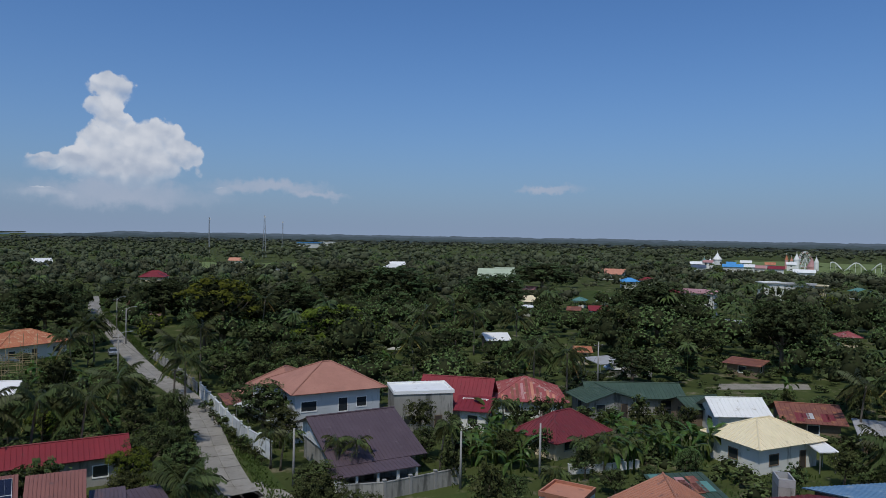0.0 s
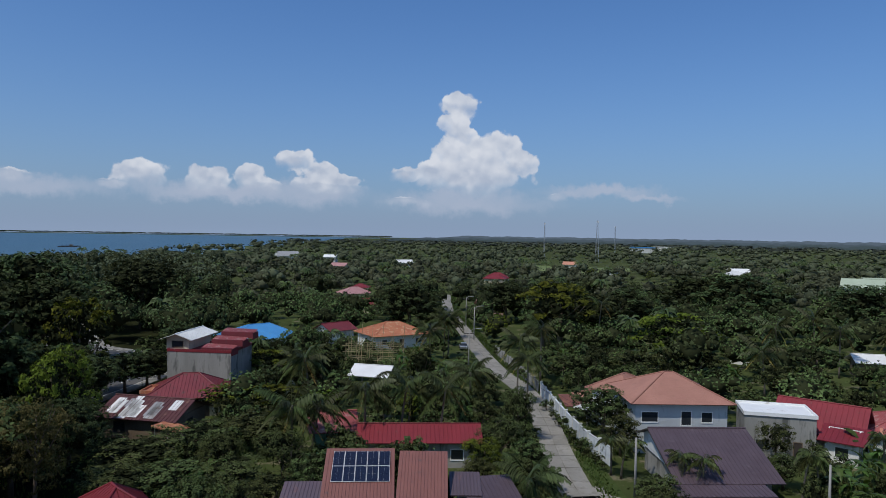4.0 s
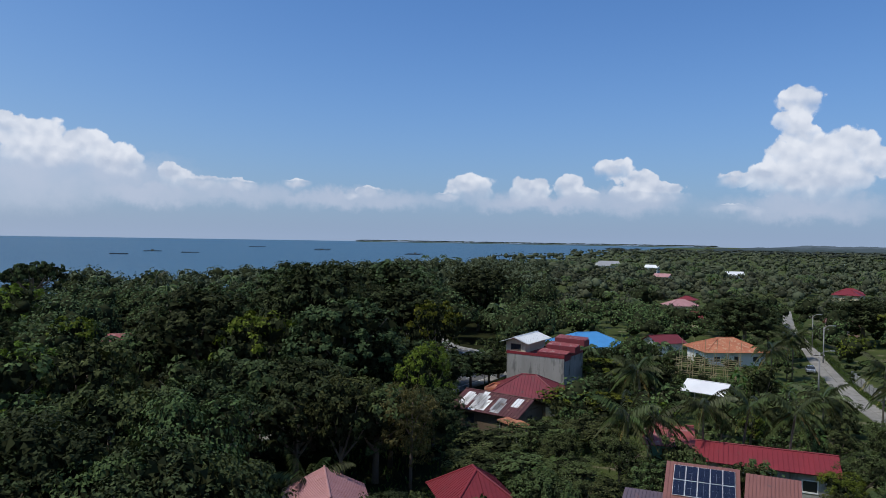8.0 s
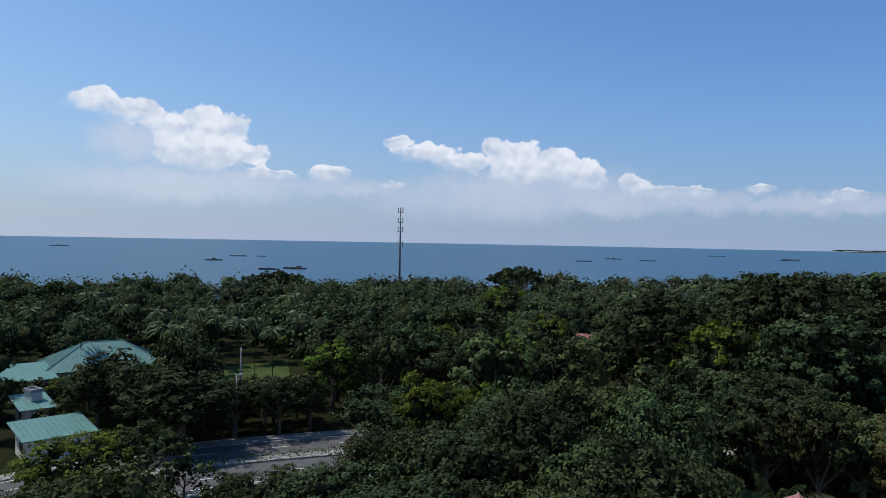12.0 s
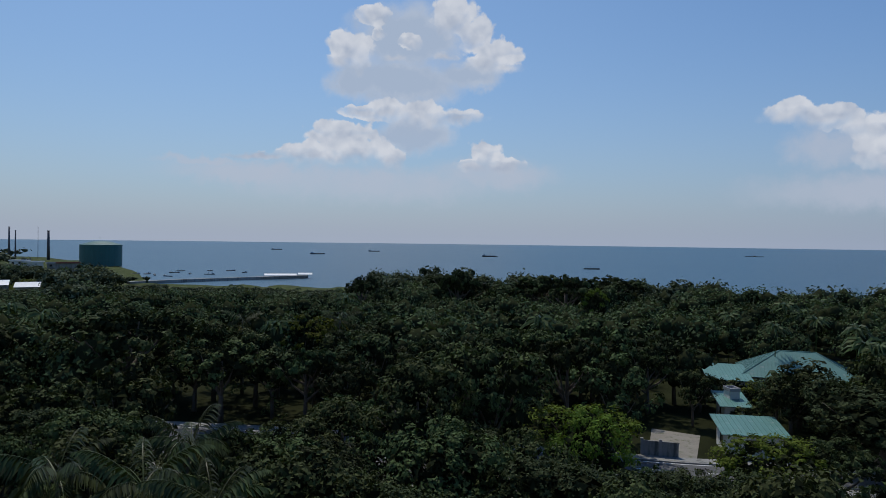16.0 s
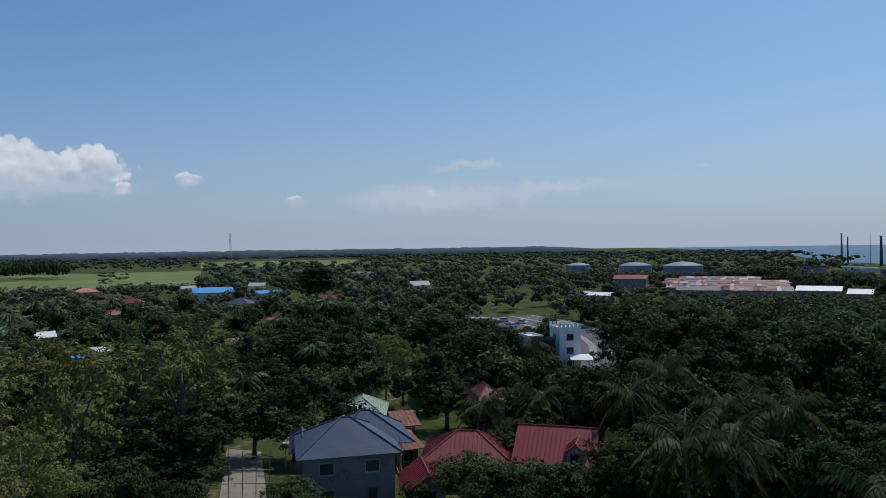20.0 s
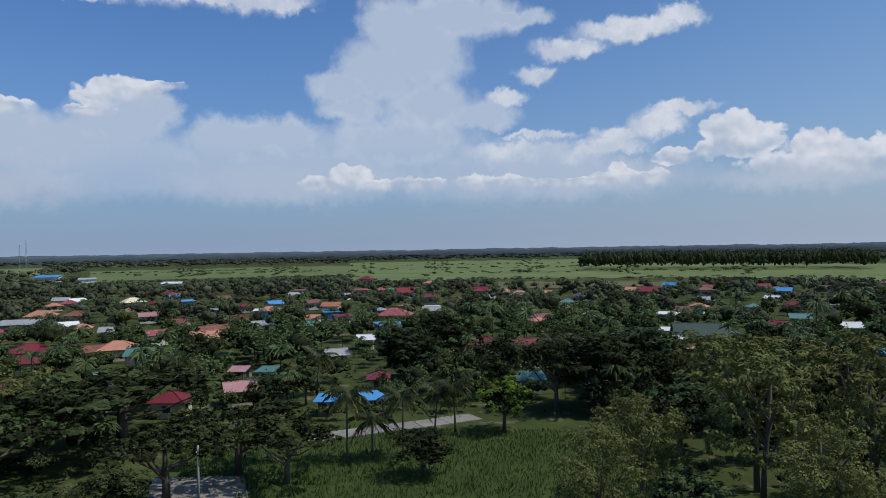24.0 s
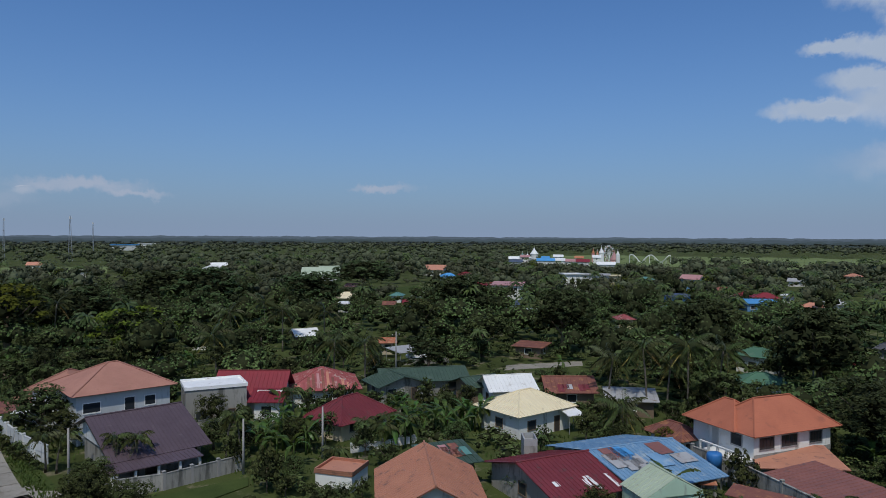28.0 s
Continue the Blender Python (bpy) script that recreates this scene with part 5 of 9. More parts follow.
def car(x, y, rot, paint, label):
    ob = thing("car", x, y, 0.05, rot, label, "car")
    m = Mesh()
    prof = [(-2.1, 0.35), (-2.15, 0.75), (-1.9, 0.95), (-1.2, 1.0), (1.1, 0.98), (2.0, 0.85), (2.15, 0.6), (2.1, 0.35)]
    n = len(prof)
    m.v = [(px, -0.84, pz) for px, pz in prof] + [(px, 0.84, pz) for px, pz in prof]
    m.f = [tuple(range(n)), tuple(range(2 * n - 1, n - 1, -1))] + [(i, n + i, n + (i + 1) % n, (i + 1) % n) for i in range(n)]
    m.link("body", paint, ob)
    c = Mesh()
    c.slab([(-1.2, -0.62, 1.48), (0.35, -0.62, 1.48), (0.35, 0.62, 1.48), (-1.2, 0.62, 1.48)], 0.05)
    c.link("roof", paint, ob)
    lo, hi = [(-1.75, -0.8, 0.98), (1.15, -0.8, 0.98), (1.15, 0.8, 0.98), (-1.75, 0.8, 0.98)], [(-1.2, -0.62, 1.44), (0.35, -0.62, 1.44), (0.35, 0.62, 1.44), (-1.2, 0.62, 1.44)]
    for k in range(4):
        Mesh().face(lo[k], lo[(k + 1) % 4], hi[(k + 1) % 4], hi[k]).link("window", "glass", ob)
    for wx in (-1.3, 1.3):
        for wy in (-0.82, 0.82):
            w = Mesh().tube([(wx, wy - 0.1, 0.3), (wx, wy + 0.1, 0.3)], 0.32, 14).link("wheel", "rubber", ob)
            Mesh().tube([(wx, wy - 0.11, 0.3), (wx, wy + 0.11, 0.3)], 0.19, 10).link("rim", "steel", w)
    FOOTPRINTS.append((x, y, 2.5))
    keep_clear(x, y, 2.4, 0.2)
    return ob


def canopy(x, y, rot, w, d, h, rise, material, label, name="canopy", roof="gable"):
    """A roof on posts without walls."""
    ob = thing(name, x, y, 0, rot, label, name.replace("_", " "))
    for px in (-w / 2, w / 2):
        for py in (-d / 2, d / 2):
            Mesh().tube([(px, py, -0.1), (px, py, h + (rise if roof == "shed" and py > 0 else 0))], 0.06, 6).link("post", "steel", ob)
    roof_part(ob, roof, 0, 0, w, d, h, rise, 0.3, material, 0)
    FOOTPRINTS.append((x, y, 0.5 * math.hypot(w, d)))
    keep_clear(x, y, w * 0.5, h * 0.5)
    return ob


def sheet_patches(parent, kind, w, d, h, rise, over, mats, count, seed, size=(0.9, 2.4)):
    """Loose roofing sheets of other colours lying on the front slope of a gable or shed roof."""
    rng = random.Random(seed)
    D = d / 2 + over
    run = 2 * D if kind == "shed" else D
    for k in range(count):
        sw, sl = size[0] * rng.uniform(0.8, 1.5), min(size[1] * rng.uniform(0.7, 1.3), run * 0.9)
        x = rng.uniform(-w / 2, w / 2 - sw)
        s0 = rng.uniform(0, run - sl)
        z0, z1 = h + rise * s0 / run + 0.05, h + rise * (s0 + sl) / run + 0.05
        Mesh().slab([(x, -D + s0, z0), (x + sw, -D + s0, z0), (x + sw, -D + s0 + sl, z1), (x, -D + s0 + sl, z1)], 0.03).link("roof_sheet", rng.choice(mats), parent)


# ---- the near houses: beside the street ----
white_house = house(-16.05, 95.8, 27.9, 11.6, 10.4, 6.58, "hip", 2.72, "clay_tile", "pale_blue_wall", "two-storey pale grey-white house with clay tile hip roof", ribs=0, windows=False)
for u_w, z_w, w_w, h_w, k_w in ((-4.0, 4.0, 2.0, 1.2, "window"), (0.6, 3.6, 1.2, 1.7, "window"), (3.2, 4.0, 1.3, 1.2, "window"), (-3.8, 1.0, 1.8, 1.2, "window"), (1.0, 0.05, 0.95, 2.05, "door")):
    window_part(white_house, "front", 11.6, 10.4, u_w, z_w, w_w, h_w, k_w)
for z_w in (1.0, 4.0):
    window_part(white_house, "left", 11.6, 10.4, 1.0, z_w, 1.5, 1.2)
    window_part(white_house, "right", 11.6, 10.4, -1.0, z_w, 1.5, 1.2)
house(-23.2, 102.2, -18, 6.1, 7.0, 5.4, "hip", 1.9, "clay_tile", "pale_blue_wall", "lower wing of the pale grey-white house under clay tiles", ribs=0)
house(-27.2, 105.7, -35, 5.0, 5.0, 3.0, "hip", 1.0, "clay_tile", "white_wall", "low entrance porch with clay tile roof", ribs=0, windows=False)
# the low house under a steep brown-violet roof, long in front and short behind
purple_house = thing("house", -10.8, 82.8, 0, 29.2, "single-storey house with steep brown-violet sheet roof and a front porch", "house")
# grey wall colour stands in for the shade under eaves and porch
block(purple_house, 9.4, 11.2, 2.75, "grey_wall", cy=-2.2)
p_roof = Mesh()
slope(p_roof, (-5.6, -8.95, 2.45), (5.6, -8.95, 2.45), (5.6, 0, 5.62), (-5.6, 0, 5.62), 0.45)
slope(p_roof, (5.6, 4.3, 4.0), (-5.6, 4.3, 4.0), (-5.6, 0, 5.62), (5.6, 0, 5.62), 0.45)
p_roof = p_roof.link("roof", "purple_roof", purple_house)
Mesh().tube([(-5.6, 0, 5.66), (5.6, 0, 5.66)], 0.12, 6).link("ridge_cap", "purple_roof", p_roof)
for x_p in (-5.62, 5.62):
    Mesh().slab([(x_p, -8.95, 2.3), (x_p, 0, 5.47), (x_p, 4.3, 3.85), (x_p, 4.3, 3.98), (x_p, 0, 5.6), (x_p, -8.95, 2.43)], 0.04).link("barge_board", "dark_timber", p_roof)
for x_p in (-4.7, 4.52):
    Mesh().slab([(x_p, -7.8, 2.72), (x_p, 0, 5.4), (x_p, 3.4, 4.2), (x_p, 3.4, 2.72)], -0.18).link("gable_wall", "pale_blue_wall", purple_house)
window_part(purple_house, "right", 9.4, 11.2, -3.2, 0.95, 2.4, 1.25, cy=-2.2)
window_part(purple_house, "right", 9.4, 11.2, 1.6, 0.95, 1.4, 1.25, cy=-2.2)
for u_w, z_w, w_w, h_w, k_w in ((-3.4, 0.9, 1.6, 1.3, "window"), (-1.0, 0.05, 1.0, 2.05, "door"), (1.4, 0.9, 1.6, 1.3, "window"), (3.6, 0.9, 1.2, 1.3, "window")):
    window_part(purple_house, "front", 9.4, 11.2, u_w, z_w, w_w, h_w, k_w, cy=-2.2)
p_porch = Mesh()
slope(p_porch, (-6.4, -11.6, 2.15), (3.4, -11.6, 2.15), (3.4, -8.5, 2.42), (-6.4, -8.5, 2.42), 0.45)
p_porch.link("porch_roof", "purple_roof", purple_house)
for x_p in (-6.1, -3.8, -1.4, 0.9, 3.1):
    Mesh().box(x_p - 0.13, -11.35, -0.1, x_p + 0.13, -11.09, 2.08).link("column", "white_wall", purple_house)
Mesh().box(-6.4, -11.6, -0.05, 3.4, -7.9, 0.14).link("porch_floor", "concrete", purple_house)
FOOTPRINTS.append((-10.8, 82.8, 8.5))
FOOTPRINTS.append((-7.5, 77.0, 7.0))
keep_clear(-9.5, 80.5, 5.5, 2.3)
white_box = house(-3.2, 98.3, 13, 8.2, 6.0, 5.2, "flat", 0.25, "white_roof", "grey_wall", "unpainted two-storey block house with flat white roof", over=0.15)
house(2.3, 103.2, -12, 9.3, 8.0, 3.0, "gable", 3.0, "red_roof", "white_wall", "house with large bright red sheet roof")
house(4.5, 97.4, -12, 3.6, 3.0, 2.9, "shed", 1.1, "red_roof", "white_wall", "lean-to with bright red sheet roof")
striped = house(12.7, 108.3, 0, 10.4, 10.0, 2.8, "hip", 2.4, "faded_red_roof", "white_wall", "house with faded red and rusty hip roof", ribs=0.4)
s_roof = next(c for c in striped.children if c.name.startswith("roof"))
s_w, s_d = max(v.co.x for v in s_roof.data.vertices), max(v.co.y for v in s_roof.data.vertices)
s_lo, s_hi = min(v.co.z for v in s_roof.data.vertices), max(v.co.z for v in s_roof.data.vertices)
s_rng = random.Random(14)
for k_s in range(15):                     # pale sheets between the red ones on the slope towards the street
    x_s = -s_w + 0.5 + (2 * s_w - 1.4) * k_s / 14
    top_s = min(1.0, (s_w - max(abs(x_s), abs(x_s + 0.4))) / s_d) - 0.03
    a_s, b_s = s_rng.uniform(0.02, 0.12), top_s * s_rng.uniform(0.75, 1.0)
    if b_s > a_s + 0.1:
        z_a, z_b = s_lo + (s_hi - s_lo) * a_s + 0.1, s_lo + (s_hi - s_lo) * b_s + 0.1
        Mesh().slab([(x_s, -s_d * (1 - a_s), z_a), (x_s + 0.42, -s_d * (1 - a_s), z_a), (x_s + 0.42, -s_d * (1 - b_s), z_b), (x_s, -s_d * (1 - b_s), z_b)], 0.03).link("roof_sheet", s_rng.choice(("salmon_roof", "pink_roof", "rust_roof", "faded_red_roof")), striped)
maroon_hip = house(15.3, 88.6, 39, 9.0, 6.1, 2.6, "hip", 2.3, "maroon_roof", "cream_wall", "single-storey house with maroon sheet hip roof behind a white fence", ribs=0.5)
house(29.6, 110.1, 0, 13.6, 7.0, 2.8, "gable", 1.4, "green_roof", "grey_wall", "long grey house with dark green sheet roof")
house(24.6, 106.8, 14, 7.7, 6.0, 2.8, "gable", 1.3, "green_roof", "grey_wall", "grey block house with dark green gable roof", ridge="y")
house(37.5, 103.1, 16, 5.2, 5.0, 2.8, "gable", 1.0, "green_roof", "timber", "small timber shed with green sheet roof")
cream_house = house(39.1, 84.8, 25, 9.6, 7.4, 3.4, "hip", 2.0, "cream_roof", "white_wall", "house with pale cream sheet hip roof")
house(40.7, 97.6, 0, 6.4, 6.0, 3.3, "gable", 1.6, "white_roof", "white_wall", "house with bright white sheet roof")
canopy(44.7, 81.8, 5, 1.9, 2.5, 2.6, 0.4, "white_roof", "small awning of white sheets on posts", "awning", "shed")
canopy(36.8, 81.9, -1, 1.9, 2.0, 2.6, 0.5, "sage_roof", "small pale green awning on posts", "awning", "shed")
canopy(42.4, 85.1, 8, 2.5, 2.5, 3.0, 0.4, "cream_roof", "small cream awning on posts", "awning", "shed")
rust_shed = house(50.7, 97.3, -12, 6.8, 7.0, 2.7, "gable", 1.6, "rust_roof", "timber", "old timber shed with rusty sheet roof")
sheet_patches(rust_shed, "gable", 7.0, 7, 2.6, 1.6, 0.6, ["white_roof", "grey_roof", "maroon_roof"], 5, 3)
house(57.5, 89.5, -23, 6.3, 5.0, 2.5, "shed", 0.7, "grey_roof", "timber", "low shed with grey sheet roof")

near_brown = house(19.8, 57.5, -7, 8.7, 11.8, 2.7, "gable", 2.5, "terracotta", "white_wall", "house with brown-orange sheet gable roof", ridge="y", ribs=0.5)
house(12.5, 68.0, -31, 4.2, 4.0, 1.7, "flat", 0.3, "terracotta", "white_wall", "flat orange roofed annex with white parapet", over=0.1, windows=False)
patched = house(23.6, 66.3, 10, 4.6, 4.0, 2.7, "shed", 0.9, "green_roof", "timber", "shed roofed with green, rusty and pink patched sheets")
sheet_patches(patched, "shed", 6.5, 4, 2.75, 0.9, 0.6, ["rust_roof", "pink_roof", "white_roof", "teal_roof"], 9, 8)
strip_house = house(33.0, 59.3, 14, 7.4, 11.8, 2.6, "gable", 1.7, "maroon_roof", "grey_wall", "house with long maroon sheet roof and white skylight sheets", ribs=0.5)
sheet_patches(strip_house, "gable", 8.0, 12, 2.5, 1.7, 0.6, ["white_roof"], 6, 12, (0.45, 1.7))
blue_patch = house(42.8, 61.5, 11, 9.8, 14.6, 2.7, "gable", 1.6, "worn_blue_roof", "grey_wall", "long house with worn blue patched sheet roof", ribs=0.5)
sheet_patches(blue_patch, "gable", 10.0, 16, 2.7, 1.6, 0.6, ["brown_roof", "grey_roof", "worn_blue_roof", "blue_roof"], 12, 5, (1.6, 2.2))
house(40.9, 51.8, 3, 6.2, 4.0, 3.1, "gable", 1.7, "sage_roof", "mint_wall", "mint green plastered house with gable end", ridge="y", over=0.15)
for px_a, col_a in (((40.6, 53.4), "orange_rust_roof"), ((47.5, 54.8), "orange_rust_roof")):
    canopy(*px_a, -20, 1.2, 0.8, 2.1, 0.35, col_a, "little rusty window awning", "awning", "shed")
orange_house = house(60.2, 61.7, 9.6, 11.4, 6.0, 5.9, "hip", 2.7, "orange_tile", "white_wall", "two-storey white house with orange tile hip roof and a balcony", ribs=0, windows=False)
roof_part(orange_house, "hip", -3.6, 2.6, 5.0, 6.4, 5.55, 2.5, 0.8, "orange_tile", 0, name="wing_roof")
block(orange_house, 4.6, 4.0, 5.7, "white_wall", cx=-3.4, cy=4.0, name="wing_wall")
for u_w, w_w in ((-3.9, 2.0), (-0.6, 2.3), (3.4, 1.8)):
    for z_w in (1.0, 3.85):
        pane_w = window_part(orange_house, "front", 11.4, 6.0, u_w, z_w, w_w, 1.25)
        for k_w in range(1, 4):
            Mesh().box(u_w - w_w / 2 + w_w * k_w / 4 - 0.025, -3.05, z_w, u_w - w_w / 2 + w_w * k_w / 4 + 0.025, -3.025, z_w + 1.25).link("mullion", "dark_timber", pane_w)
for z_w in (1.0, 3.85):
    window_part(orange_house, "left", 11.4, 6.0, 0.6, z_w, 1.5, 1.25)
    window_part(orange_house, "right", 11.4, 6.0, 0.0, z_w, 1.4, 1.25)
Mesh().box(-5.7, -3.06, 2.75, 5.7, -3.0, 3.35).link("grey_band", "grey_wall", orange_house)
Mesh().box(-8.2, -3.0, 2.7, -5.7, 2.4, 2.9).link("balcony_slab", "white_wall", orange_house)
for y_b in (-2.9, -1.6, -0.3, 1.0, 2.3):
    Mesh().box(-8.2, y_b - 0.1, 2.9, -8.0, y_b + 0.1, 3.9).link("baluster", "white_wall", orange_house)
Mesh().box(-8.22, -3.0, 3.8, -7.98, 2.4, 3.95).link("balcony_rail", "white_wall", orange_house)
for y_b in (-2.8, 2.2):
    Mesh().box(-8.15, y_b - 0.12, -0.1, -7.9, y_b + 0.12, 2.7).link("balcony_post", "white_wall", orange_house)
house(59.6, 57.4, -17, 7.5, 4.5, 2.7, "shed", 0.8, "terracotta", "white_wall", "ground floor wing with brown-orange tile roof", ribs=0)
house(52.6, 69.0, 14, 3.0, 5.0, 3.0, "hip", 1.2, "rust_roof", "white_wall", "low side wing with brown tile roof")
house(56.9, 49.5, -87, 8.3, 5.0, 2.8, "shed", 0.7, "brown_roof", "grey_wall", "long low house with brown sheet roof behind a concrete wall")
wall_line("boundary_wall", [(51.5, 63.6), (53.0, 56.4), (53.3, 45.6)], 2.9, "grey_wall", "tall stained concrete boundary wall", post=4.5, piers="grey_wall")
canopy(50.1, 50.2, -54, 5.1, 2.0, 2.0, 0.4, "rust_roof", "lean-to of rusty and pale sheets along a wall", "lean_to", "shed")
tank_b = thing("water_drum", 50.7, 58.3, 0, 10, "blue plastic water drum on a stand", "water drum")
Mesh().disc_tower(0, 0, [(2.2, 0.75), (3.6, 0.8), (3.8, 0.7), (3.85, 0.3)], 18).link("drum", "blue_plastic", tank_b, smooth=True)
for kx, ky in ((-0.5, -0.5), (0.5, -0.5), (0.5, 0.5), (-0.5, 0.5)):
    Mesh().box(kx - 0.07, ky - 0.07, -0.1, kx + 0.07, ky + 0.07, 2.2).link("leg", "steel", tank_b)
house(33.3, 67.2, -12, 1.5, 2.5, 3.4, "flat", 0.6, "grey_roof", "grey_wall", "small raw concrete block with parapet", over=0.0, windows=False)
wall_line("garden_fence", [(-10.1, 69.1), (-5.7, 70.1), (2.0, 75.0)], 1.7, "grey_wall", "stained concrete garden wall with white piers", post=3.2)
wall_line("garden_fence", [(14.6, 78.7), (18.7, 79.7), (23.3, 81.5)], 0.9, "white_wall", "low white balustrade with tall piers", post=2.6, piers="white_wall")
wall_line("street_wall", [(-39.2, 112.6), (-29.8, 95.8), (-24.1, 86.7), (-20.0, 81.7)], 2.2, "pale_blue_wall", "pale grey-white plastered wall along the street", post=3.6, piers="white_wall")
wall_line("street_wall", [(-61.6, 147.0), (-50.3, 130.3), (-40.6, 115.2)], 1.8, "grey_wall", "grey concrete fence along the street", post=2.8)
canopy(-30.3, 101.6, 30, 3.2, 5.0, 2.4, 0.5, "rust_roof", "carport with rusty sheet roof behind a wall", "carport", "shed")
canopy(-27.4, 98.0, -15, 1.8, 3.0, 2.8, 0.1, "white_roof", "small white pergola beside the street wall", "pergola", "shed")

# ---- houses on the other side of the street ----
house(-40.7, 72.4, 30, 13.0, 5.0, 3.3, "gable", 1.2, "red_roof", "grey_wall", "long low house with bright red sheet roof", ribs=0.5)
house(-53.0, 72.1, 38, 4.6, 6.0, 3.0, "gable", 1.5, "faded_red_roof", "green_wall", "small green house with faded red sheet roof")
solar_house = house(-36.1, 52.45, 30.5, 5.9, 8.0, 2.8, "shed", 3.4, "brown_roof", "grey_wall", "house with sloping brown sheet roof carrying solar panels", ribs=0.3, over=0.3)
house(-31.0, 55.2, 27, 4.1, 8.0, 2.7, "shed", 3.3, "brown_roof", "grey_wall", "house with sloping brown and violet sheet roof", ribs=0.3, over=0.25)
house(-39.6, 48.6, 30.5, 2.0, 4.0, 3.4, "shed", 0.7, "violet_roof", "grey_wall", "annex with dull violet sheet roof", ribs=0.3)
house(-28.3, 58.6, 27, 1.3, 3.0, 3.5, "shed", 0.6, "violet_roof", "grey_wall", "annex with dull violet sheet roof", ribs=0.3)
house(-25.6, 58.6, 38, 3.4, 4.6, 3.0, "shed", 0.9, "purple_roof", "timber", "shed with dark violet sheet roof", ribs=0.4)
rust_house = house(-77.1, 65.7, 15.8, 10.1, 7.9, 3.0, "gable", 1.7, "old_red_roof", "timber", "old house with rusty dark red roof patched by white sheets", ribs=0.5)
sheet_patches(rust_house, "gable", 10.1, 7.9, 2.85, 1.85, 0.75, ["white_roof", "grey_roof", "white_roof", "rust_roof"], 15, 4, (1.2, 2.3))
canopy(-69.9, 61.8, 96, 2.3, 3.0, 2.4, 0.5, "orange_rust_roof", "lean-to of orange rusty sheets", "lean_to", "shed")
house(-82.0, 76.6, 38, 10.6, 8.4, 3.1, "hip", 2.5, "maroon_roof", "cream_wall", "house with maroon hip roof and stained cream wall", ribs=0.5)
house(-85.6, 72.8, 27, 2.2, 4.0, 3.2, "flat", 0.3, "orange_rust_roof", "pink_wall", "small stained pink block beside the maroon roof", over=0.1)
tall_grey = house(-88.8, 87.4, 20.8, 10.7, 9.0, 7.3, "flat", 0.25, "red_roof", "grey_wall", "two-storey house with blank raw cement wall and stepped red parapets", over=0.05, windows=False)
for k_s in range(3):
    x0_s, x1_s, y_s, z_s = 0.4 + 0.5 * k_s, 5.5 + 0.7 * k_s, -4.45 + 2.7 * k_s, 7.3 + 0.95 * k_s
    Mesh().box(x0_s, y_s, z_s - 0.3, x1_s, y_s + 0.2, z_s + 0.75).link("parapet", "maroon_roof", tall_grey)
    o_s = Mesh()
    slope(o_s, (x0_s, y_s + 0.2, z_s + 0.76), (x1_s, y_s + 0.2, z_s + 0.6), (x1_s, y_s + 2.3, z_s + 0.95), (x0_s, y_s + 2.3, z_s + 1.1), 0.5)
    o_s.link("roof_step", "faded_red_roof", tall_grey)
    Mesh().box(x1_s - 0.2, y_s + 0.2, z_s - 0.5, x1_s, y_s + 2.6, z_s + 0.62).link("side_wall", "red_roof", tall_grey)
block(tall_grey, 3.8, 8.6, 9.2, "cream_wall", cx=-4.0, cy=0.6, gable="y", rise=0.8, z0=7.45, name="upper_wall")
roof_part(tall_grey, "gable", -4.0, 0.6, 3.8, 8.6, 9.15, 0.95, 0.9, "white_roof", 0.5, "y", "upper_roof")
window_part(tall_grey, "front", 3.8, 8.6, 0.0, 7.9, 1.8, 0.9, cx=-4.0, cy=0.6)
house(-109.9, 123.4, 67, 15.1, 10.0, 3.5, "hip", 2.5, "blue_roof", "white_wall", "house with bright blue sheet hip roof", ribs=0.5)
house(-103.3, 143.6, 72, 6.9, 6.0, 3.3, "gable", 1.4, "maroon_roof", "white_wall", "white house with maroon sheet roof")
house(-88.4, 146.1, 58, 13.5, 10.0, 3.3, "hip", 2.4, "orange_rust_roof", "white_wall", "house with orange rusty hip roof and white porch", ribs=0.5)
canopy(-66.1, 102.6, 12, 6.6, 6.0, 2.8, 1.4, "tarp", "white tarpaulin shelter on posts", "tarpaulin_shelter")
house(-57.5, 26.6, 65, 6.2, 7.0, 3.4, "gable", 1.7, "pink_roof", "white_wall", "house with pinkish sheet gable roof", ridge="y", ribs=0.35)
house(-51.6, 39.1, 67, 5.7, 7.0, 3.2, "hip", 2.4, "red_roof", "white_wall", "house with red sheet hip roof", ribs=0.4)

YARDS += [(-78.0, 66.0, 8.0), (-80.0, 53.0, 6.0), (-70.0, 56.0, 5.0), (-90.0, 76.0, 6.0)]      # open ground before the old roofs

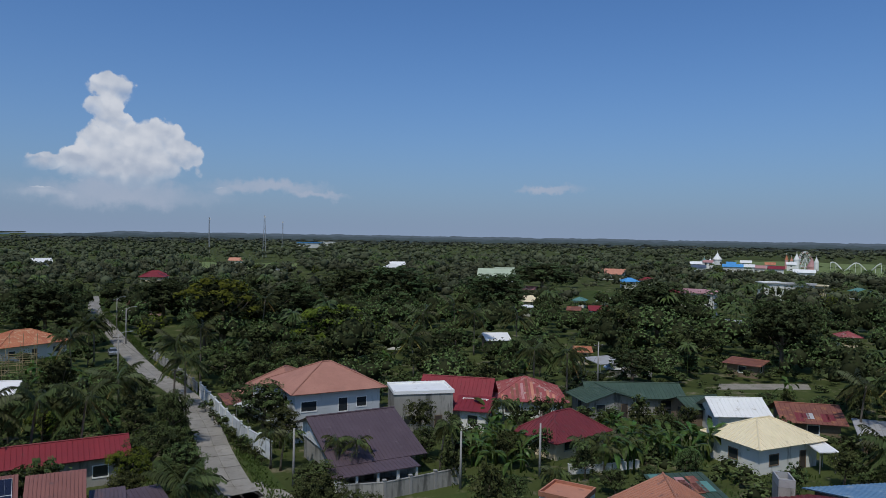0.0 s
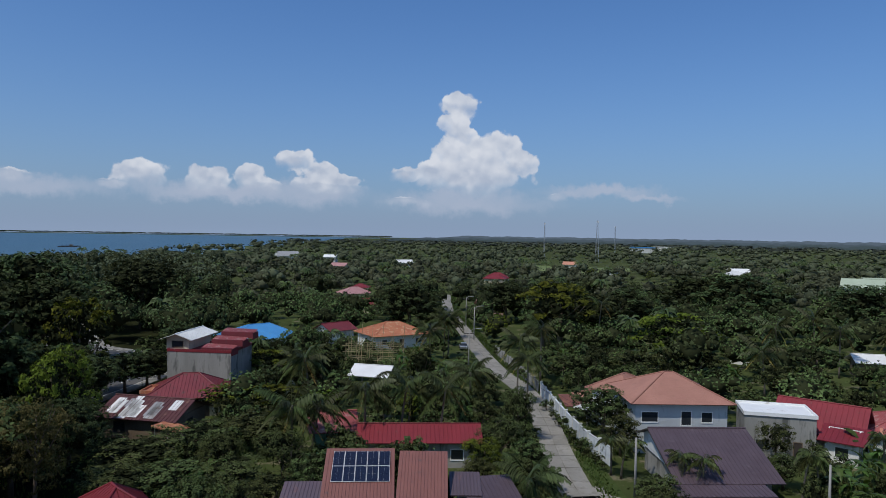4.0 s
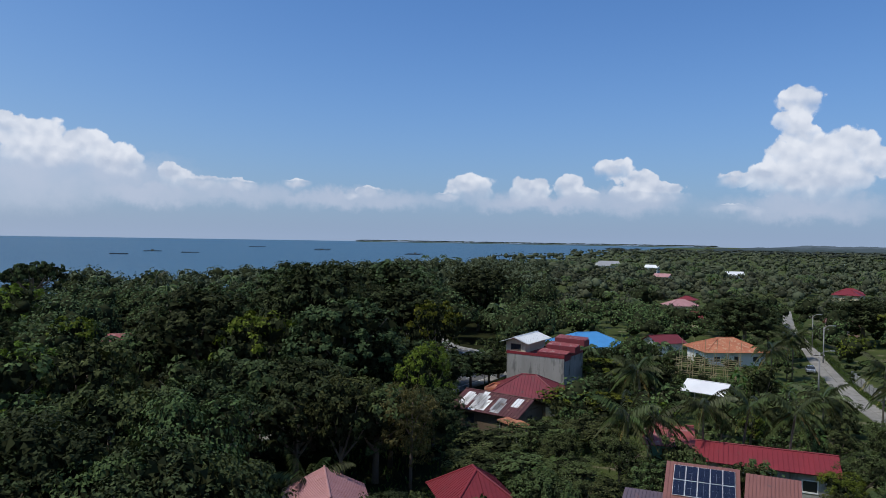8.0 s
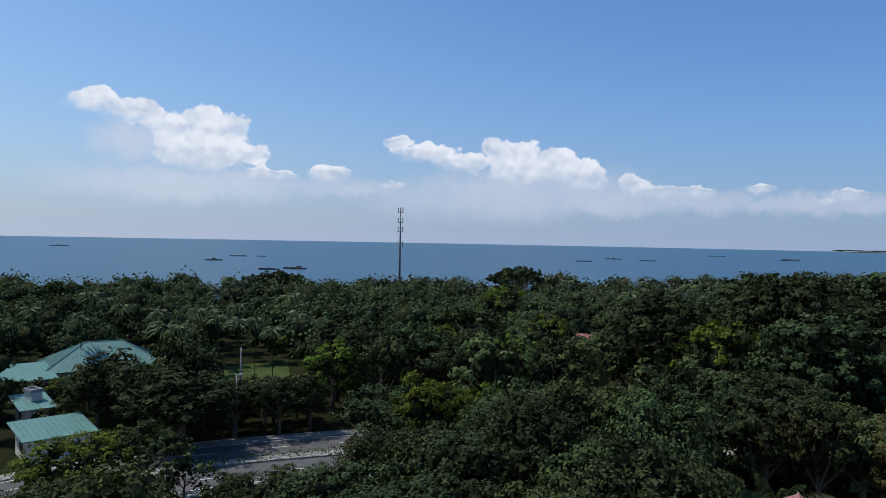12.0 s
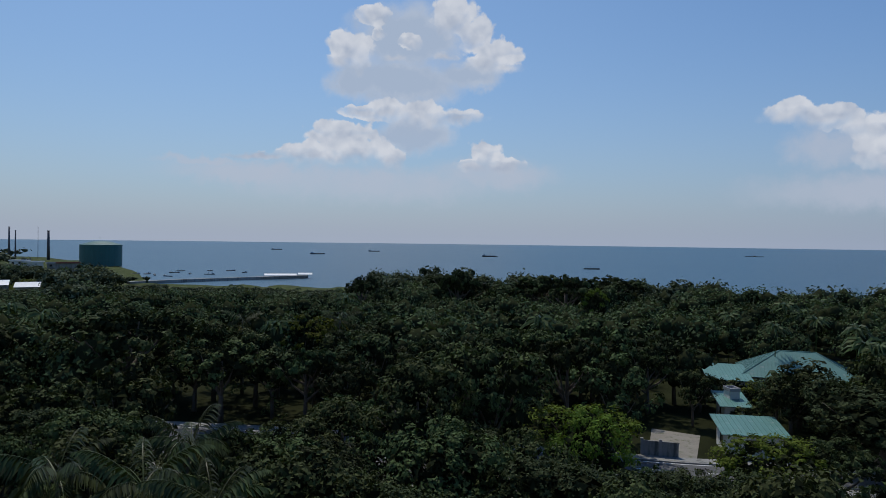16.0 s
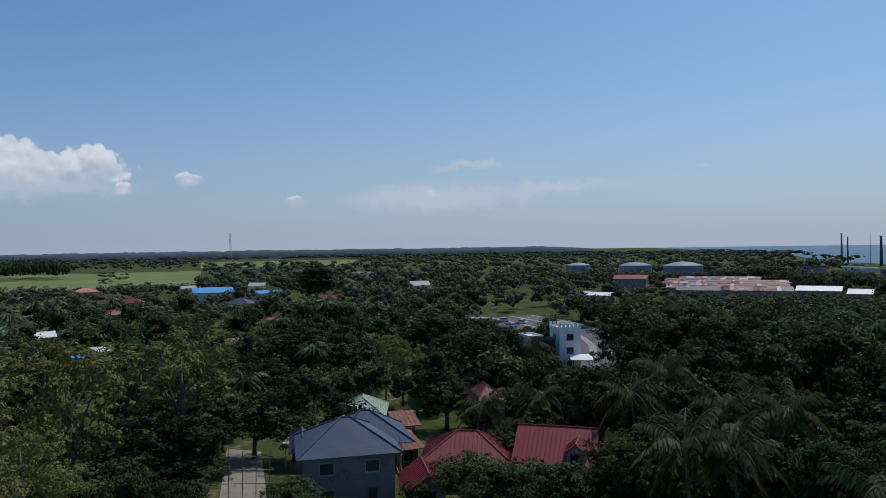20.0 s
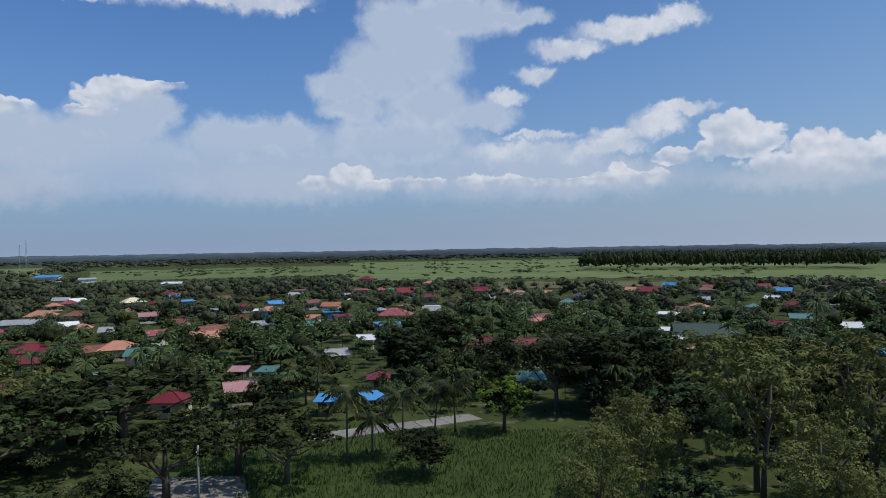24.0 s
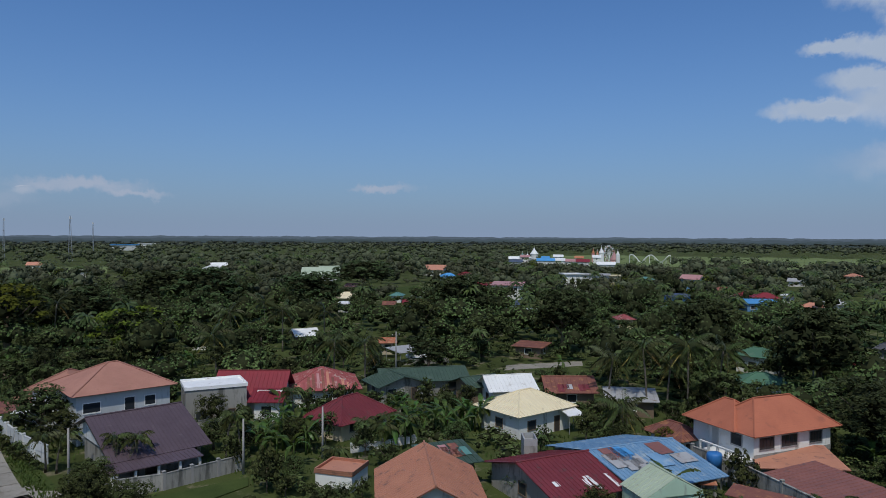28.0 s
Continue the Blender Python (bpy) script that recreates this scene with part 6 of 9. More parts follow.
# solar panels on the brown roof
tilt = 3.4 / 8.6
sx, sy, sz = solar_house.matrix_world @ Vector((0.15, 1.75, 2.86 + tilt * (1.75 + 4.3)))
sp = thing("solar_array", sx, sy, sz, 30.5, "array of ten dark blue solar panels in aluminium frames", "solar panels")
for i_p in range(5):
    for j_p in range(2):
        x0, y0 = -2.65 + 1.07 * i_p, -1.95 + 1.97 * j_p
        fr_p = Mesh().slab([(x0, y0, tilt * y0 + 0.08), (x0 + 1.04, y0, tilt * y0 + 0.08), (x0 + 1.04, y0 + 1.93, tilt * (y0 + 1.93) + 0.08), (x0, y0 + 1.93, tilt * (y0 + 1.93) + 0.08)], 0.05).link("panel", "trim", sp)
        for c_p in range(2):
            for e_p in range(2):
                xa, ya = x0 + 0.025 + 0.497 * c_p, y0 + 0.025 + 0.945 * e_p
                Mesh().slab([(xa, ya, tilt * ya + 0.086), (xa + 0.49, ya, tilt * ya + 0.086), (xa + 0.49, ya + 0.937, tilt * (ya + 0.937) + 0.086), (xa, ya + 0.937, tilt * (ya + 0.937) + 0.086)], 0.004).link("cell", "panel", fr_p)

# bamboo scaffold by the orange roof
sc = thing("bamboo_scaffold", -77.3, 120.6, 0, 20, "unfinished bamboo scaffold of tall poles", "scaffold")
for i_p in range(6):
    for j_p in range(3):
        Mesh().tube([(2.2 * i_p - 5.5, 2.4 * j_p - 2.4, -0.1), (2.2 * i_p - 5.3, 2.4 * j_p - 2.4, 5.0 + 1.6 * ((i_p * 3 + j_p) % 3))], [0.07, 0.05], 6).link("upright", "bamboo", sc)
for z_p in (1.6, 3.2, 4.4):
    for j_p in range(3):
        Mesh().tube([(-6, 2.4 * j_p - 2.4, z_p), (6, 2.4 * j_p - 2.3, z_p + 0.1)], 0.05, 6).link("rail", "bamboo", sc)
    for i_p in range(6):
        Mesh().tube([(2.2 * i_p - 5.4, -2.9, z_p + 0.1), (2.2 * i_p - 5.4, 2.9, z_p + 0.1)], 0.05, 6).link("rail", "bamboo", sc)
keep_clear(-80.6, 125.9, 6, 1.0)

# ---- towards the sea ----
house(-130.0, -62.0, 120, 18.5, 12.5, 3.8, "hip", 3.7, "teal_roof", "white_wall", "large low building with teal sheet hip roof", ribs=0.6)
house(-118.5, -69.5, 128, 6.0, 9.0, 3.4, "shed", 1.2, "teal_roof", "white_wall", "side wing with teal sheet roof")
house(-100.7, -59.0, 130, 3.0, 6.0, 3.0, "shed", 0.8, "teal_roof", "white_wall", "small building with teal sheet roof")
house(-87.6, -49.6, 131, 6.7, 6.0, 3.0, "shed", 0.8, "teal_roof", "white_wall", "roadside shop with teal sheet roof")
house(-101.4, -59.3, 146, 1.5, 2.0, 4.6, "flat", 0.3, "grey_roof", "white_wall", "white water tower block", over=0.1, windows=False)
patch("pavement_yard", [(-73.9, -55.6), (-76.4, -50.5), (-89.3, -57.4), (-87.1, -63.8)], 0.04, "gravel", "pale gravel yard beside the highway")
keep_clear(-94.6, -66.3, 2.5, 0.0)
keep_clear(-80.8, -57.3, 2.0, 0.0)
keep_clear(-95.8, -52.3, 6, 0.5)
wall_line("gate_wall", [(-75.0, -57.2), (-77.5, -53.4)], 1.9, "grey_wall", "stained grey sheet gate wall", post=2.5)
patch("lawn_3", [(-124.0, -39.0), (-128.9, -28.0), (-155.2, -33.5), (-147.1, -44.9)], 0.04, "lawn", "bright green lawn by the palms", "lawn")
keep_clear(-136.7, -35.6, 8, 0.0)
for x_k, y_k, half_k in ((-89.5, -26.2, 4.5), (-81.4, -23.0, 4.5), (-72.3, -51.0, 2.5), (-39.2, -97.7, 3.0), (-132.8, 107.8, 3.0)):
    keep_clear(x_k, y_k, half_k, 0.0)

# ---- towards the tower house ----
blue_house = house(40.8, -74.2, -146, 9.6, 8.6, 6.1, "hip", 2.7, "slate_roof", "block_wall", "unfinished two-storey grey block house with blue-grey tile roof", ribs=0)
roof_part(blue_house, "hip", 2.6, 4.0, 8.6, 7.6, 5.62, 2.9, 0.8, "slate_roof", 0, name="wing_roof")
house(47.0, -75.1, -147, 1.5, 6.0, 5.2, "hip", 1.2, "slate_roof", "block_wall", "side bay of the grey block house under blue-grey tiles", ribs=0, windows=False)
sc2 = thing("bamboo_scaffold", 34.6, -75.5, 0, -60, "bamboo scaffold leaning on the grey house", "scaffold")
for i_p in range(4):
    Mesh().tube([(1.6 * i_p, 0, -0.1), (1.6 * i_p + 0.2, 0, 6.4)], [0.06, 0.05], 6).link("upright", "bamboo", sc2)
for z_p in (1.6, 3.2, 4.8):
    Mesh().tube([(-0.4, 0, z_p), (5.4, 0.1, z_p + 0.2)], 0.05, 6).link("rail", "bamboo", sc2)
canopy(51.6, -81.4, -162, 2.8, 2.0, 3.4, 0.1, "white_roof", "white concrete porch slab on posts beside the grey house", "porch", "shed")
sc3 = thing("bamboo_scaffold", 48.9, -71.2, 0, 25, "bamboo scaffold standing before the unfinished house", "scaffold")
for i_p in range(4):
    Mesh().tube([(1.5 * i_p, 0, -0.1), (1.5 * i_p - 0.15, 0.1, 5.2 + 0.5 * (i_p % 2))], [0.06, 0.045], 6).link("upright", "bamboo", sc3)
for z_p in (1.5, 3.0, 4.5):
    Mesh().tube([(-0.5, 0, z_p), (5.0, 0.1, z_p + 0.15)], 0.05, 6).link("rail", "bamboo", sc3)
bp = thing("board_pile", 44.9, -99.0, 0, 35, "untidy pile of weathered timber boards on the ground", "board pile")
pile_rng = random.Random(3)
for i_p in range(9):
    Mesh().box(-1.6, -0.11, 0, 1.6, 0.11, 0.05).link("board", pile_rng.choice(("timber", "dark_timber", "bamboo")), bp).matrix_local = pose(pile_rng.uniform(-0.5, 0.5), pile_rng.uniform(-0.7, 0.7), 0.055 * i_p, 0, 0, pile_rng.uniform(-25, 25))
house(29.9, -84.1, -165, 9.3, 7.0, 3.3, "hip", 2.4, "red_roof", "pink_wall", "house with bright red sheet hip roof", ribs=0.5)
house(31.4, -74.4, -149, 3.6, 5.0, 2.8, "gable", 1.5, "red_roof", "pink_wall", "lower wing with bright red sheet roof", ribs=0.5, ridge="y")
red_dormer = house(19.3, -85.5, -176, 7.7, 9.0, 3.3, "gable", 3.4, "red_roof", "pink_wall", "house with steep bright red roof and a dormer", ribs=0.5)
block(red_dormer, 2.0, 2.6, 5.2, "pink_wall", cx=2.6, cy=-3.6, gable="y", rise=0.8, z0=3.2, name="dormer_wall")
roof_part(red_dormer, "gable", 2.6, -3.2, 2.0, 3.6, 5.2, 0.9, 0.3, "red_roof", 0.5, "y", "dormer_roof")
window_part(red_dormer, "front", 2.0, 2.6, 0, 3.7, 1.1, 1.2, cx=2.6, cy=-3.6)
house(37.4, -114.6, -146, 4.4, 7.0, 3.2, "hip", 2.0, "maroon_roof", "grey_wall", "house with maroon hip roof among trees")
house(52.2, -100.2, -157, 5.8, 8.0, 3.2, "hip", 2.0, "sage_roof", "grey_wall", "house with mossy yellow-green roof")
house(44.4, -97.9, -146, 2.2, 5.0, 2.6, "shed", 0.7, "rust_roof", "timber", "shed with rusty sheets and piled boards")
house(39.8, -87.1, -138, 2.5, 5.0, 2.6, "shed", 0.8, "rust_roof", "timber", "lean-to with rusty sheet roof")
patch("pavement_yard_2", [(52.1, -66.4), (46.9, -68.1), (60.3, -85.6), (65.7, -85.3)], 0.04, "gravel", "pale gravel yard with builders' rubble")
keep_clear(55.3, -75.0, 4, 0.0)
patch("pavement_plaza", [(76.6, -241.8), (56.4, -221.9), (26.1, -173.8), (36.1, -226.9), (65.1, -274.8)], 0.03, "asphalt", "wide grey road junction")
YARDS.pop()
for x_k, y_k in ((71.3, -248.6), (64.1, -244.7)):
    keep_clear(x_k, y_k, 4, 0.0)
tower_house = house(33.6, -161.5, -146, 5.0, 5.6, 9.2, "flat", 0.3, "white_roof", "white_wall", "white tower house with battlements", over=0.1)
for k_m in range(6):
    for side_y in (-2.85, 2.55):
        Mesh().box(-2.6 + 0.93 * k_m, side_y, 9.6, -2.05 + 0.93 * k_m, side_y + 0.3, 10.35).link("merlon", "white_wall", tower_house)
house(37.4, -156.6, -158, 4.8, 2.6, 7.0, "flat", 0.3, "dark_roof", "black", "black clad block in front of the white tower", over=0.0, windows=False)
house(42.1, -164.1, -141, 3.4, 6.0, 6.6, "flat", 0.4, "white_roof", "white_wall", "white side block of the tower house", over=0.05)
canopy(29.4, -157.6, -164, 4.2, 5.0, 3.2, 0.4, "white_roof", "white flat canopy beside the tower house", "canopy", "shed")

# ---- poles, wires and cars ----
poles = [(11.0, 77.2), (-15.6, 73.3), (2.1, 73.4), (-57.7, 123.6), (-74.8, 164.3), (27.4, 123.9), (82.9, 7.5), (74.0, 42.2), (-95.5, -29.5), (-118.6, -34.6), (93.8, 94.3), (-88.5, 189.0)]
for k_p, (x_p, y_p) in enumerate(poles):
    utility_pole(x_p, y_p, 6.2 if k_p < 3 else 7.0 if k_p in (6, 7) else 8.5, arm=k_p not in (0, 1, 2), lamp=k_p in (3, 4, 8, 11))
    keep_clear(x_p, y_p, 0.5, 3.0)
for k_p, j_p in ((3, 4), (4, 11), (1, 3), (0, 5)):
    a_p, b_p = poles[k_p], poles[j_p]
    for off in (-0.7, 0.7):
        wire((a_p[0] + off, a_p[1], 5.9 if k_p < 3 else 7.9), (b_p[0] + off, b_p[1], 7.9))
car(-71.2, 150.2, 118, "car_grey", "silver car parked at the edge of the street")
car(34.7, 141.8, 5, "car_white", "white car under an open shed")
car(-93.5, 156.9, 30, "car_white", "white car in a yard beside the scaffold")
for px_c, rot_c in (((74.3, -251.8), 20), ((66.1, -246.1), -10), ((66.6, -235.3), 60)):
    car(*px_c, rot_c, "car_white", "white car parked on the road junction")
canopy(31.4, 137.2, 26, 5.6, 5.0, 2.8, 0.5, "grey_roof", "open shed of grey sheets on posts", "open_shed", "shed")
wall_line("low_wall", [(27.8, 134.9), (40.7, 136.1)], 1.0, "grey_wall", "low grey concrete wall", post=4.0, piers="grey_wall")
patch("pavement_track", [(49.3, 125.7), (66.8, 127.1), (68.8, 132.2), (51.5, 130.7)], 0.04, "gravel", "pale gravel track")
keep_clear(57.5, 128.3, 8, 0.0)
patch("pavement_yard_3", [(83.2, 13.2), (82.6, 2.1), (93.9, 4.0), (95.3, 15.1)], 0.05, "gravel", "grey paved yard in tree shade")
slab_road("road_village", [(109.0, -3.1), (112.6, -13.9), (114.5, -22.0), (117.6, -31.0)], 2.2, "narrow pale concrete village road")
keep_clear(113.4, -17.4, 9, 0.0)
keep_clear(89.8, 8.7, 8, 0.0)
for x_k, y_k in ((88.3, 25.7), (78.3, 29.1), (73.9, 36.5)):          # the shaded lot under the rain trees stays open
    keep_clear(x_k, y_k, 4.5, 0.0)
patch("lawn_4", [(-9.6, 66.6), (-3.4, 69.3), (2.7, 72.1), (2.8, 69.3), (-1.3, 65.6)], 0.03, "lawn", "green grass verge below the garden wall", "lawn")
patch("lawn_5", [(-22.9, 79.8), (-23.8, 86.3), (-16.1, 72.1), (-17.7, 72.1)], 0.03, "lawn", "green grass verge of the street", "lawn")


# ---- the village, houses further off ----
far_house(327.3, 164.9, -54, 10.9, 3, "hip", "maroon_roof", "cream_wall")
far_house(230.9, 128.4, -69, 11.0, 3, "flat", "white_roof", "white_wall")
far_house(236.7, 120.3, -41, 8.8, 3.2, "gable", "salmon_roof", "white_wall")
far_house(220.8, 104.7, -66, 6.2, 3, "hip", "navy_roof", "white_wall")
far_house(201.7, 99.8, -48, 7.0, 2.8, "hip", "red_roof", "cream_wall")
far_house(317.3, 109.2, -87, 10.3, 3, "hip", "salmon_roof", "cream_wall")
far_house(276.7, 102.3, -92, 12.4, 3.4, "shed", "grey_roof", "grey_wall")
far_house(267.2, 82.6, -63, 6.0, 3.2, "gable", "white_roof", "white_wall")
far_house(259.9, 75.7, -82, 5.8, 3, "hip", "salmon_roof", "white_wall")
far_house(365.9, 86.0, -56, 9.5, 4.5, "hip", "cream_roof", "pink_wall")
far_house(336.9, 68.6, -80, 5.6, 5.6, "hip", "red_roof", "pink_wall")
far_house(347.9, 57.6, -65, 5.2, 5.2, "shed", "blue_roof", "grey_wall")
far_house(303.9, 38.5, -98, 8.4, 4.2, "flat", "grey_roof", "grey_wall")
far_house(184.0, 64.2, -93, 6.7, 2.8, "hip", "maroon_roof", "cream_wall")
far_house(203.2, 69.8, -61, 8.8, 3, "hip", "red_roof", "pink_wall")
far_house(201.5, 63.2, -81, 5.8, 3, "gable", "red_roof", "cream_wall")
far_house(198.8, 53.0, -53, 5.1, 3, "gable", "rust_roof", "cream_wall")
far_house(200.3, 47.5, -78, 8.9, 3.2, "hip", "salmon_roof", "cream_wall")
far_house(154.3, 35.9, -60, 6.2, 3, "gable", "teal_roof", "white_wall")
far_house(167.5, 33.8, -93, 4.8, 5.8, "gable", "teal_roof", "pink_wall")
far_house(129.8, 19.8, -102, 5.1, 3, "hip", "red_roof", "cream_wall")
far_house(216.2, 28.1, -73, 7.3, 3.6, "gable", "salmon_roof", "pink_wall")
far_house(246.4, 62.7, -84, 5.0, 3, "gable", "grey_roof", "cream_wall")
far_house(146.0, 54.4, -47, 5.6, 3, "hip", "maroon_roof", "pink_wall")
far_house(278.9, 14.6, -89, 6.8, 5.6, "hip", "salmon_roof", "blue_wall")
far_house(277.5, 25.0, -69, 4.7, 3, "hip", "red_roof", "cream_wall")
far_house(267.2, -0.4, -106, 6.8, 3, "gable", "salmon_roof", "white_wall")
far_house(296.4, -8.9, -114, 6.8, 5.2, "gable", "orange_rust_roof", "cream_wall")
far_house(290.1, -9.0, -82, 7.1, 3.2, "shed", "blue_roof", "blue_wall")
far_house(270.5, -31.9, -105, 11.7, 3.2, "hip", "faded_red_roof", "cream_wall")
far_house(214.9, -24.9, -75, 6.6, 5.4, "shed", "blue_roof", "grey_wall")
far_house(202.0, -17.3, -96, 4.0, 3, "gable", "white_roof", "white_wall")
far_house(176.3, -8.5, -77, 4.4, 2.8, "gable", "grey_roof", "timber")
far_house(157.1, 6.0, -102, 2.5, 2.8, "shed", "teal_roof", "white_wall")
far_house(159.2, 11.6, -107, 2.5, 2.8, "gable", "pink_roof", "grey_wall")
far_house(136.6, 9.4, -75, 4.6, 3, "gable", "pink_roof", "cream_wall")
far_house(125.4, -6.4, -100, 2.5, 2.6, "shed", "blue_roof", "timber")
far_house(125.3, -14.0, -73, 2.5, 2.6, "shed", "blue_roof", "timber")
far_house(143.1, -16.3, -97, 3.2, 2.8, "hip", "maroon_roof", "cream_wall")
far_house(406.4, -52.3, -82, 12.2, 3.2, "gable", "red_roof", "cream_wall")
far_house(447.4, -71.6, -115, 7.0, 6, "hip", "salmon_roof", "cream_wall")
far_house(594.6, -39.8, -117, 10.4, 3.4, "hip", "red_roof", "pink_wall")
far_house(292.4, -49.6, -90, 5.1, 3, "gable", "white_roof", "white_wall")
far_house(348.7, -85.8, -113, 6.9, 3, "hip", "grey_roof", "white_wall")
far_house(162.5, -52.4, -86, 6.4, 5.2, "gable", "maroon_roof", "white_wall")
far_house(168.8, -65.5, -113, 5.0, 3, "gable", "red_roof", "cream_wall")
far_house(134.0, -44.2, -92, 4.3, 3, "gable", "teal_roof", "white_wall")
far_house(185.7, -85.9, -131, 2.6, 3, "gable", "orange_rust_roof", "cream_wall")
far_house(176.0, -88.5, -139, 3.0, 3, "gable", "red_roof", "cream_wall")
far_house(183.4, -107.6, -111, 13.3, 3.4, "gable", "green_roof", "cream_wall")
far_house(182.6, -116.2, -132, 4.6, 3, "hip", "green_roof", "cream_wall")
far_house(178.2, -97.0, -97, 5.2, 2.8, "shed", "white_roof", "grey_wall")
far_house(356.8, -175.6, -119, 10.6, 3.4, "gable", "red_roof", "timber")
far_house(297.3, -174.0, -106, 5.0, 3, "gable", "grey_roof", "grey_wall")
far_house(242.1, -127.8, -134, 6.2, 2.8, "shed", "white_roof", "timber")
far_house(338.9, -131.4, -134, 8.0, 3, "hip", "violet_roof", "cream_wall")
far_house(365.7, -107.4, -98, 9.0, 3, "hip", "pink_roof", "cream_wall")
far_house(369.7, -122.9, -118, 5.3, 3, "gable", "salmon_roof", "cream_wall")
far_house(234.5, -77.4, -87, 4.8, 3, "hip", "salmon_roof", "cream_wall")
far_house(163.6, -93.8, -122, 2.8, 2.8, "gable", "salmon_roof", "timber")
far_house(252.5, 16.0, -71, 4.6, 2.8, "gable", "grey_roof", "timber")
far_house(218.8, 3.5, -104, 4.5, 2.8, "shed", "grey_roof", "timber")
far_house(269.5, 45.0, -103, 5.4, 2.8, "gable", "faded_red_roof", "cream_wall")
far_house(299.5, 63.7, -69, 5.8, 3, "gable", "pink_roof", "white_wall")
far_house(417.4, 135.9, -81, 7.4, 3, "gable", "grey_roof", "white_wall")
far_house(396.6, 47.6, -62, 6.7, 3, "gable", "rust_roof", "cream_wall")
far_house(412.8, 10.7, -91, 6.3, 3, "gable", "grey_roof", "white_wall")
far_house(269.0, 122.7, -50, 5.6, 3, "gable", "grey_roof", "cream_wall")
far_house(221.4, 91.8, -83, 4.3, 3, "hip", "sage_roof", "cream_wall")
far_house(780.6, 273.2, -94, 23.3, 5, "shed", "blue_roof", "white_wall")
far_house(718.2, 216.7, -65, 15.6, 4, "shed", "grey_roof", "white_wall")
far_house(580.5, 111.9, -88, 13.8, 4, "shed", "white_roof", "white_wall")
far_house(147.1, 319.4, -3, 8.9, 8, "flat", "white_roof", "white_wall")
far_house(163.9, 327.8, -28, 13.1, 7, "flat", "grey_roof", "white_wall")
far_house(186.1, 351.1, -13, 8.5, 5, "flat", "cream_roof", "cream_wall")
far_house(195.7, 334.3, -46, 6.5, 4, "hip", "teal_roof", "white_wall")
far_house(204.9, 304.7, -57, 9.4, 6, "gable", "pink_roof", "blue_wall")
far_house(100.9, 315.1, -9, 5.4, 3.4, "gable", "red_roof", "white_wall")
far_house(100.7, 279.3, -28, 12.2, 6, "shed", "pink_roof", "white_wall")
far_house(83.1, 225.9, 2, 5.5, 3.2, "gable", "slate_roof", "white_wall")
far_house(84.1, 202.6, -24, 6.9, 3, "shed", "grey_roof", "white_wall")
far_house(103.5, 180.3, -14, 4.0, 3, "hip", "faded_red_roof", "cream_wall")
far_house(143.8, 218.2, -49, 7.6, 5.6, "shed", "navy_roof", "blue_wall")
far_house(186.5, 238.9, -60, 6.2, 3.6, "hip", "red_roof", "pink_wall")
far_house(188.2, 229.1, -30, 8.2, 3.6, "hip", "red_roof", "pink_wall")
far_house(182.2, 209.1, -49, 3.1, 6, "flat", "white_roof", "white_wall")
far_house(175.0, 215.6, -17, 10.9, 3, "shed", "blue_roof", "blue_wall")
far_house(184.0, 199.7, -44, 6.3, 3, "hip", "salmon_roof", "cream_wall")
far_house(197.7, 204.7, -28, 7.9, 3.2, "hip", "grey_roof", "white_wall")
far_house(311.7, 318.2, -60, 6.3, 5.6, "hip", "salmon_roof", "cream_wall")
far_house(97.8, 113.8, -61, 6.4, 3.6, "hip", "bright_green_roof", "white_wall")
far_house(82.8, 93.1, -30, 6.2, 3.2, "hip", "bright_green_roof", "white_wall")
far_house(127.3, 108.6, -56, 8.6, 4.6, "hip", "dark_roof", "grey_wall")
far_house(113.7, 100.7, -25, 6.0, 2.8, "hip", "red_roof", "cream_wall")
far_house(249.5, 179.1, -56, 13.0, 3, "hip", "salmon_roof", "cream_wall")
far_house(254.4, 172.3, -40, 7.6, 3.4, "hip", "red_roof", "cream_wall")
far_house(187.8, 136.1, -69, 14.6, 3.2, "hip", "sage_roof", "white_wall")
far_house(163.7, 132.4, -73, 5.9, 3, "gable", "sage_roof", "white_wall")
far_house(239.3, 144.3, -49, 7.7, 4, "gable", "maroon_roof", "pink_wall")
far_house(351.1, 212.0, -68, 7.5, 4, "gable", "white_roof", "white_wall")
far_house(336.4, 166.1, -42, 10.1, 3, "hip", "red_roof", "cream_wall")
far_house(208.9, 130.7, -59, 6.7, 3, "shed", "teal_roof", "grey_wall")
far_house(209.5, 125.0, -43, 3.0, 3.4, "flat", "grey_roof", "blue_wall")
far_house(114.4, 77.2, -69, 2.5, 2.8, "gable", "cream_roof", "timber")
far_house(444.6, 252.9, -83, 10.3, 4, "gable", "white_roof", "white_wall")
far_house(510.1, 299.5, -51, 12.1, 4, "gable", "red_roof", "white_wall")
far_house(278.6, 321.7, -50, 7.2, 3, "gable", "grey_roof", "white_wall")
far_house(198.8, 271.2, -15, 5.0, 3, "gable", "rust_roof", "white_wall")
far_house(29.7, 411.9, -7, 20.3, 4, "gable", "sage_roof", "white_wall")
far_house(36.5, 442.6, 9, 12.2, 5, "gable", "sage_roof", "white_wall")
far_house(31.5, 265.2, -24, 9.4, 3, "hip", "cream_roof", "cream_wall")
far_house(28.2, 239.9, -31, 3.7, 3, "shed", "white_roof", "white_wall")
far_house(50.2, 231.1, -4, 5.0, 3.4, "gable", "red_roof", "blue_wall")
far_house(51.9, 271.8, -21, 4.0, 3, "hip", "teal_roof", "white_wall")
far_house(62.1, 265.7, 7, 7.6, 3, "hip", "sage_roof", "white_wall")
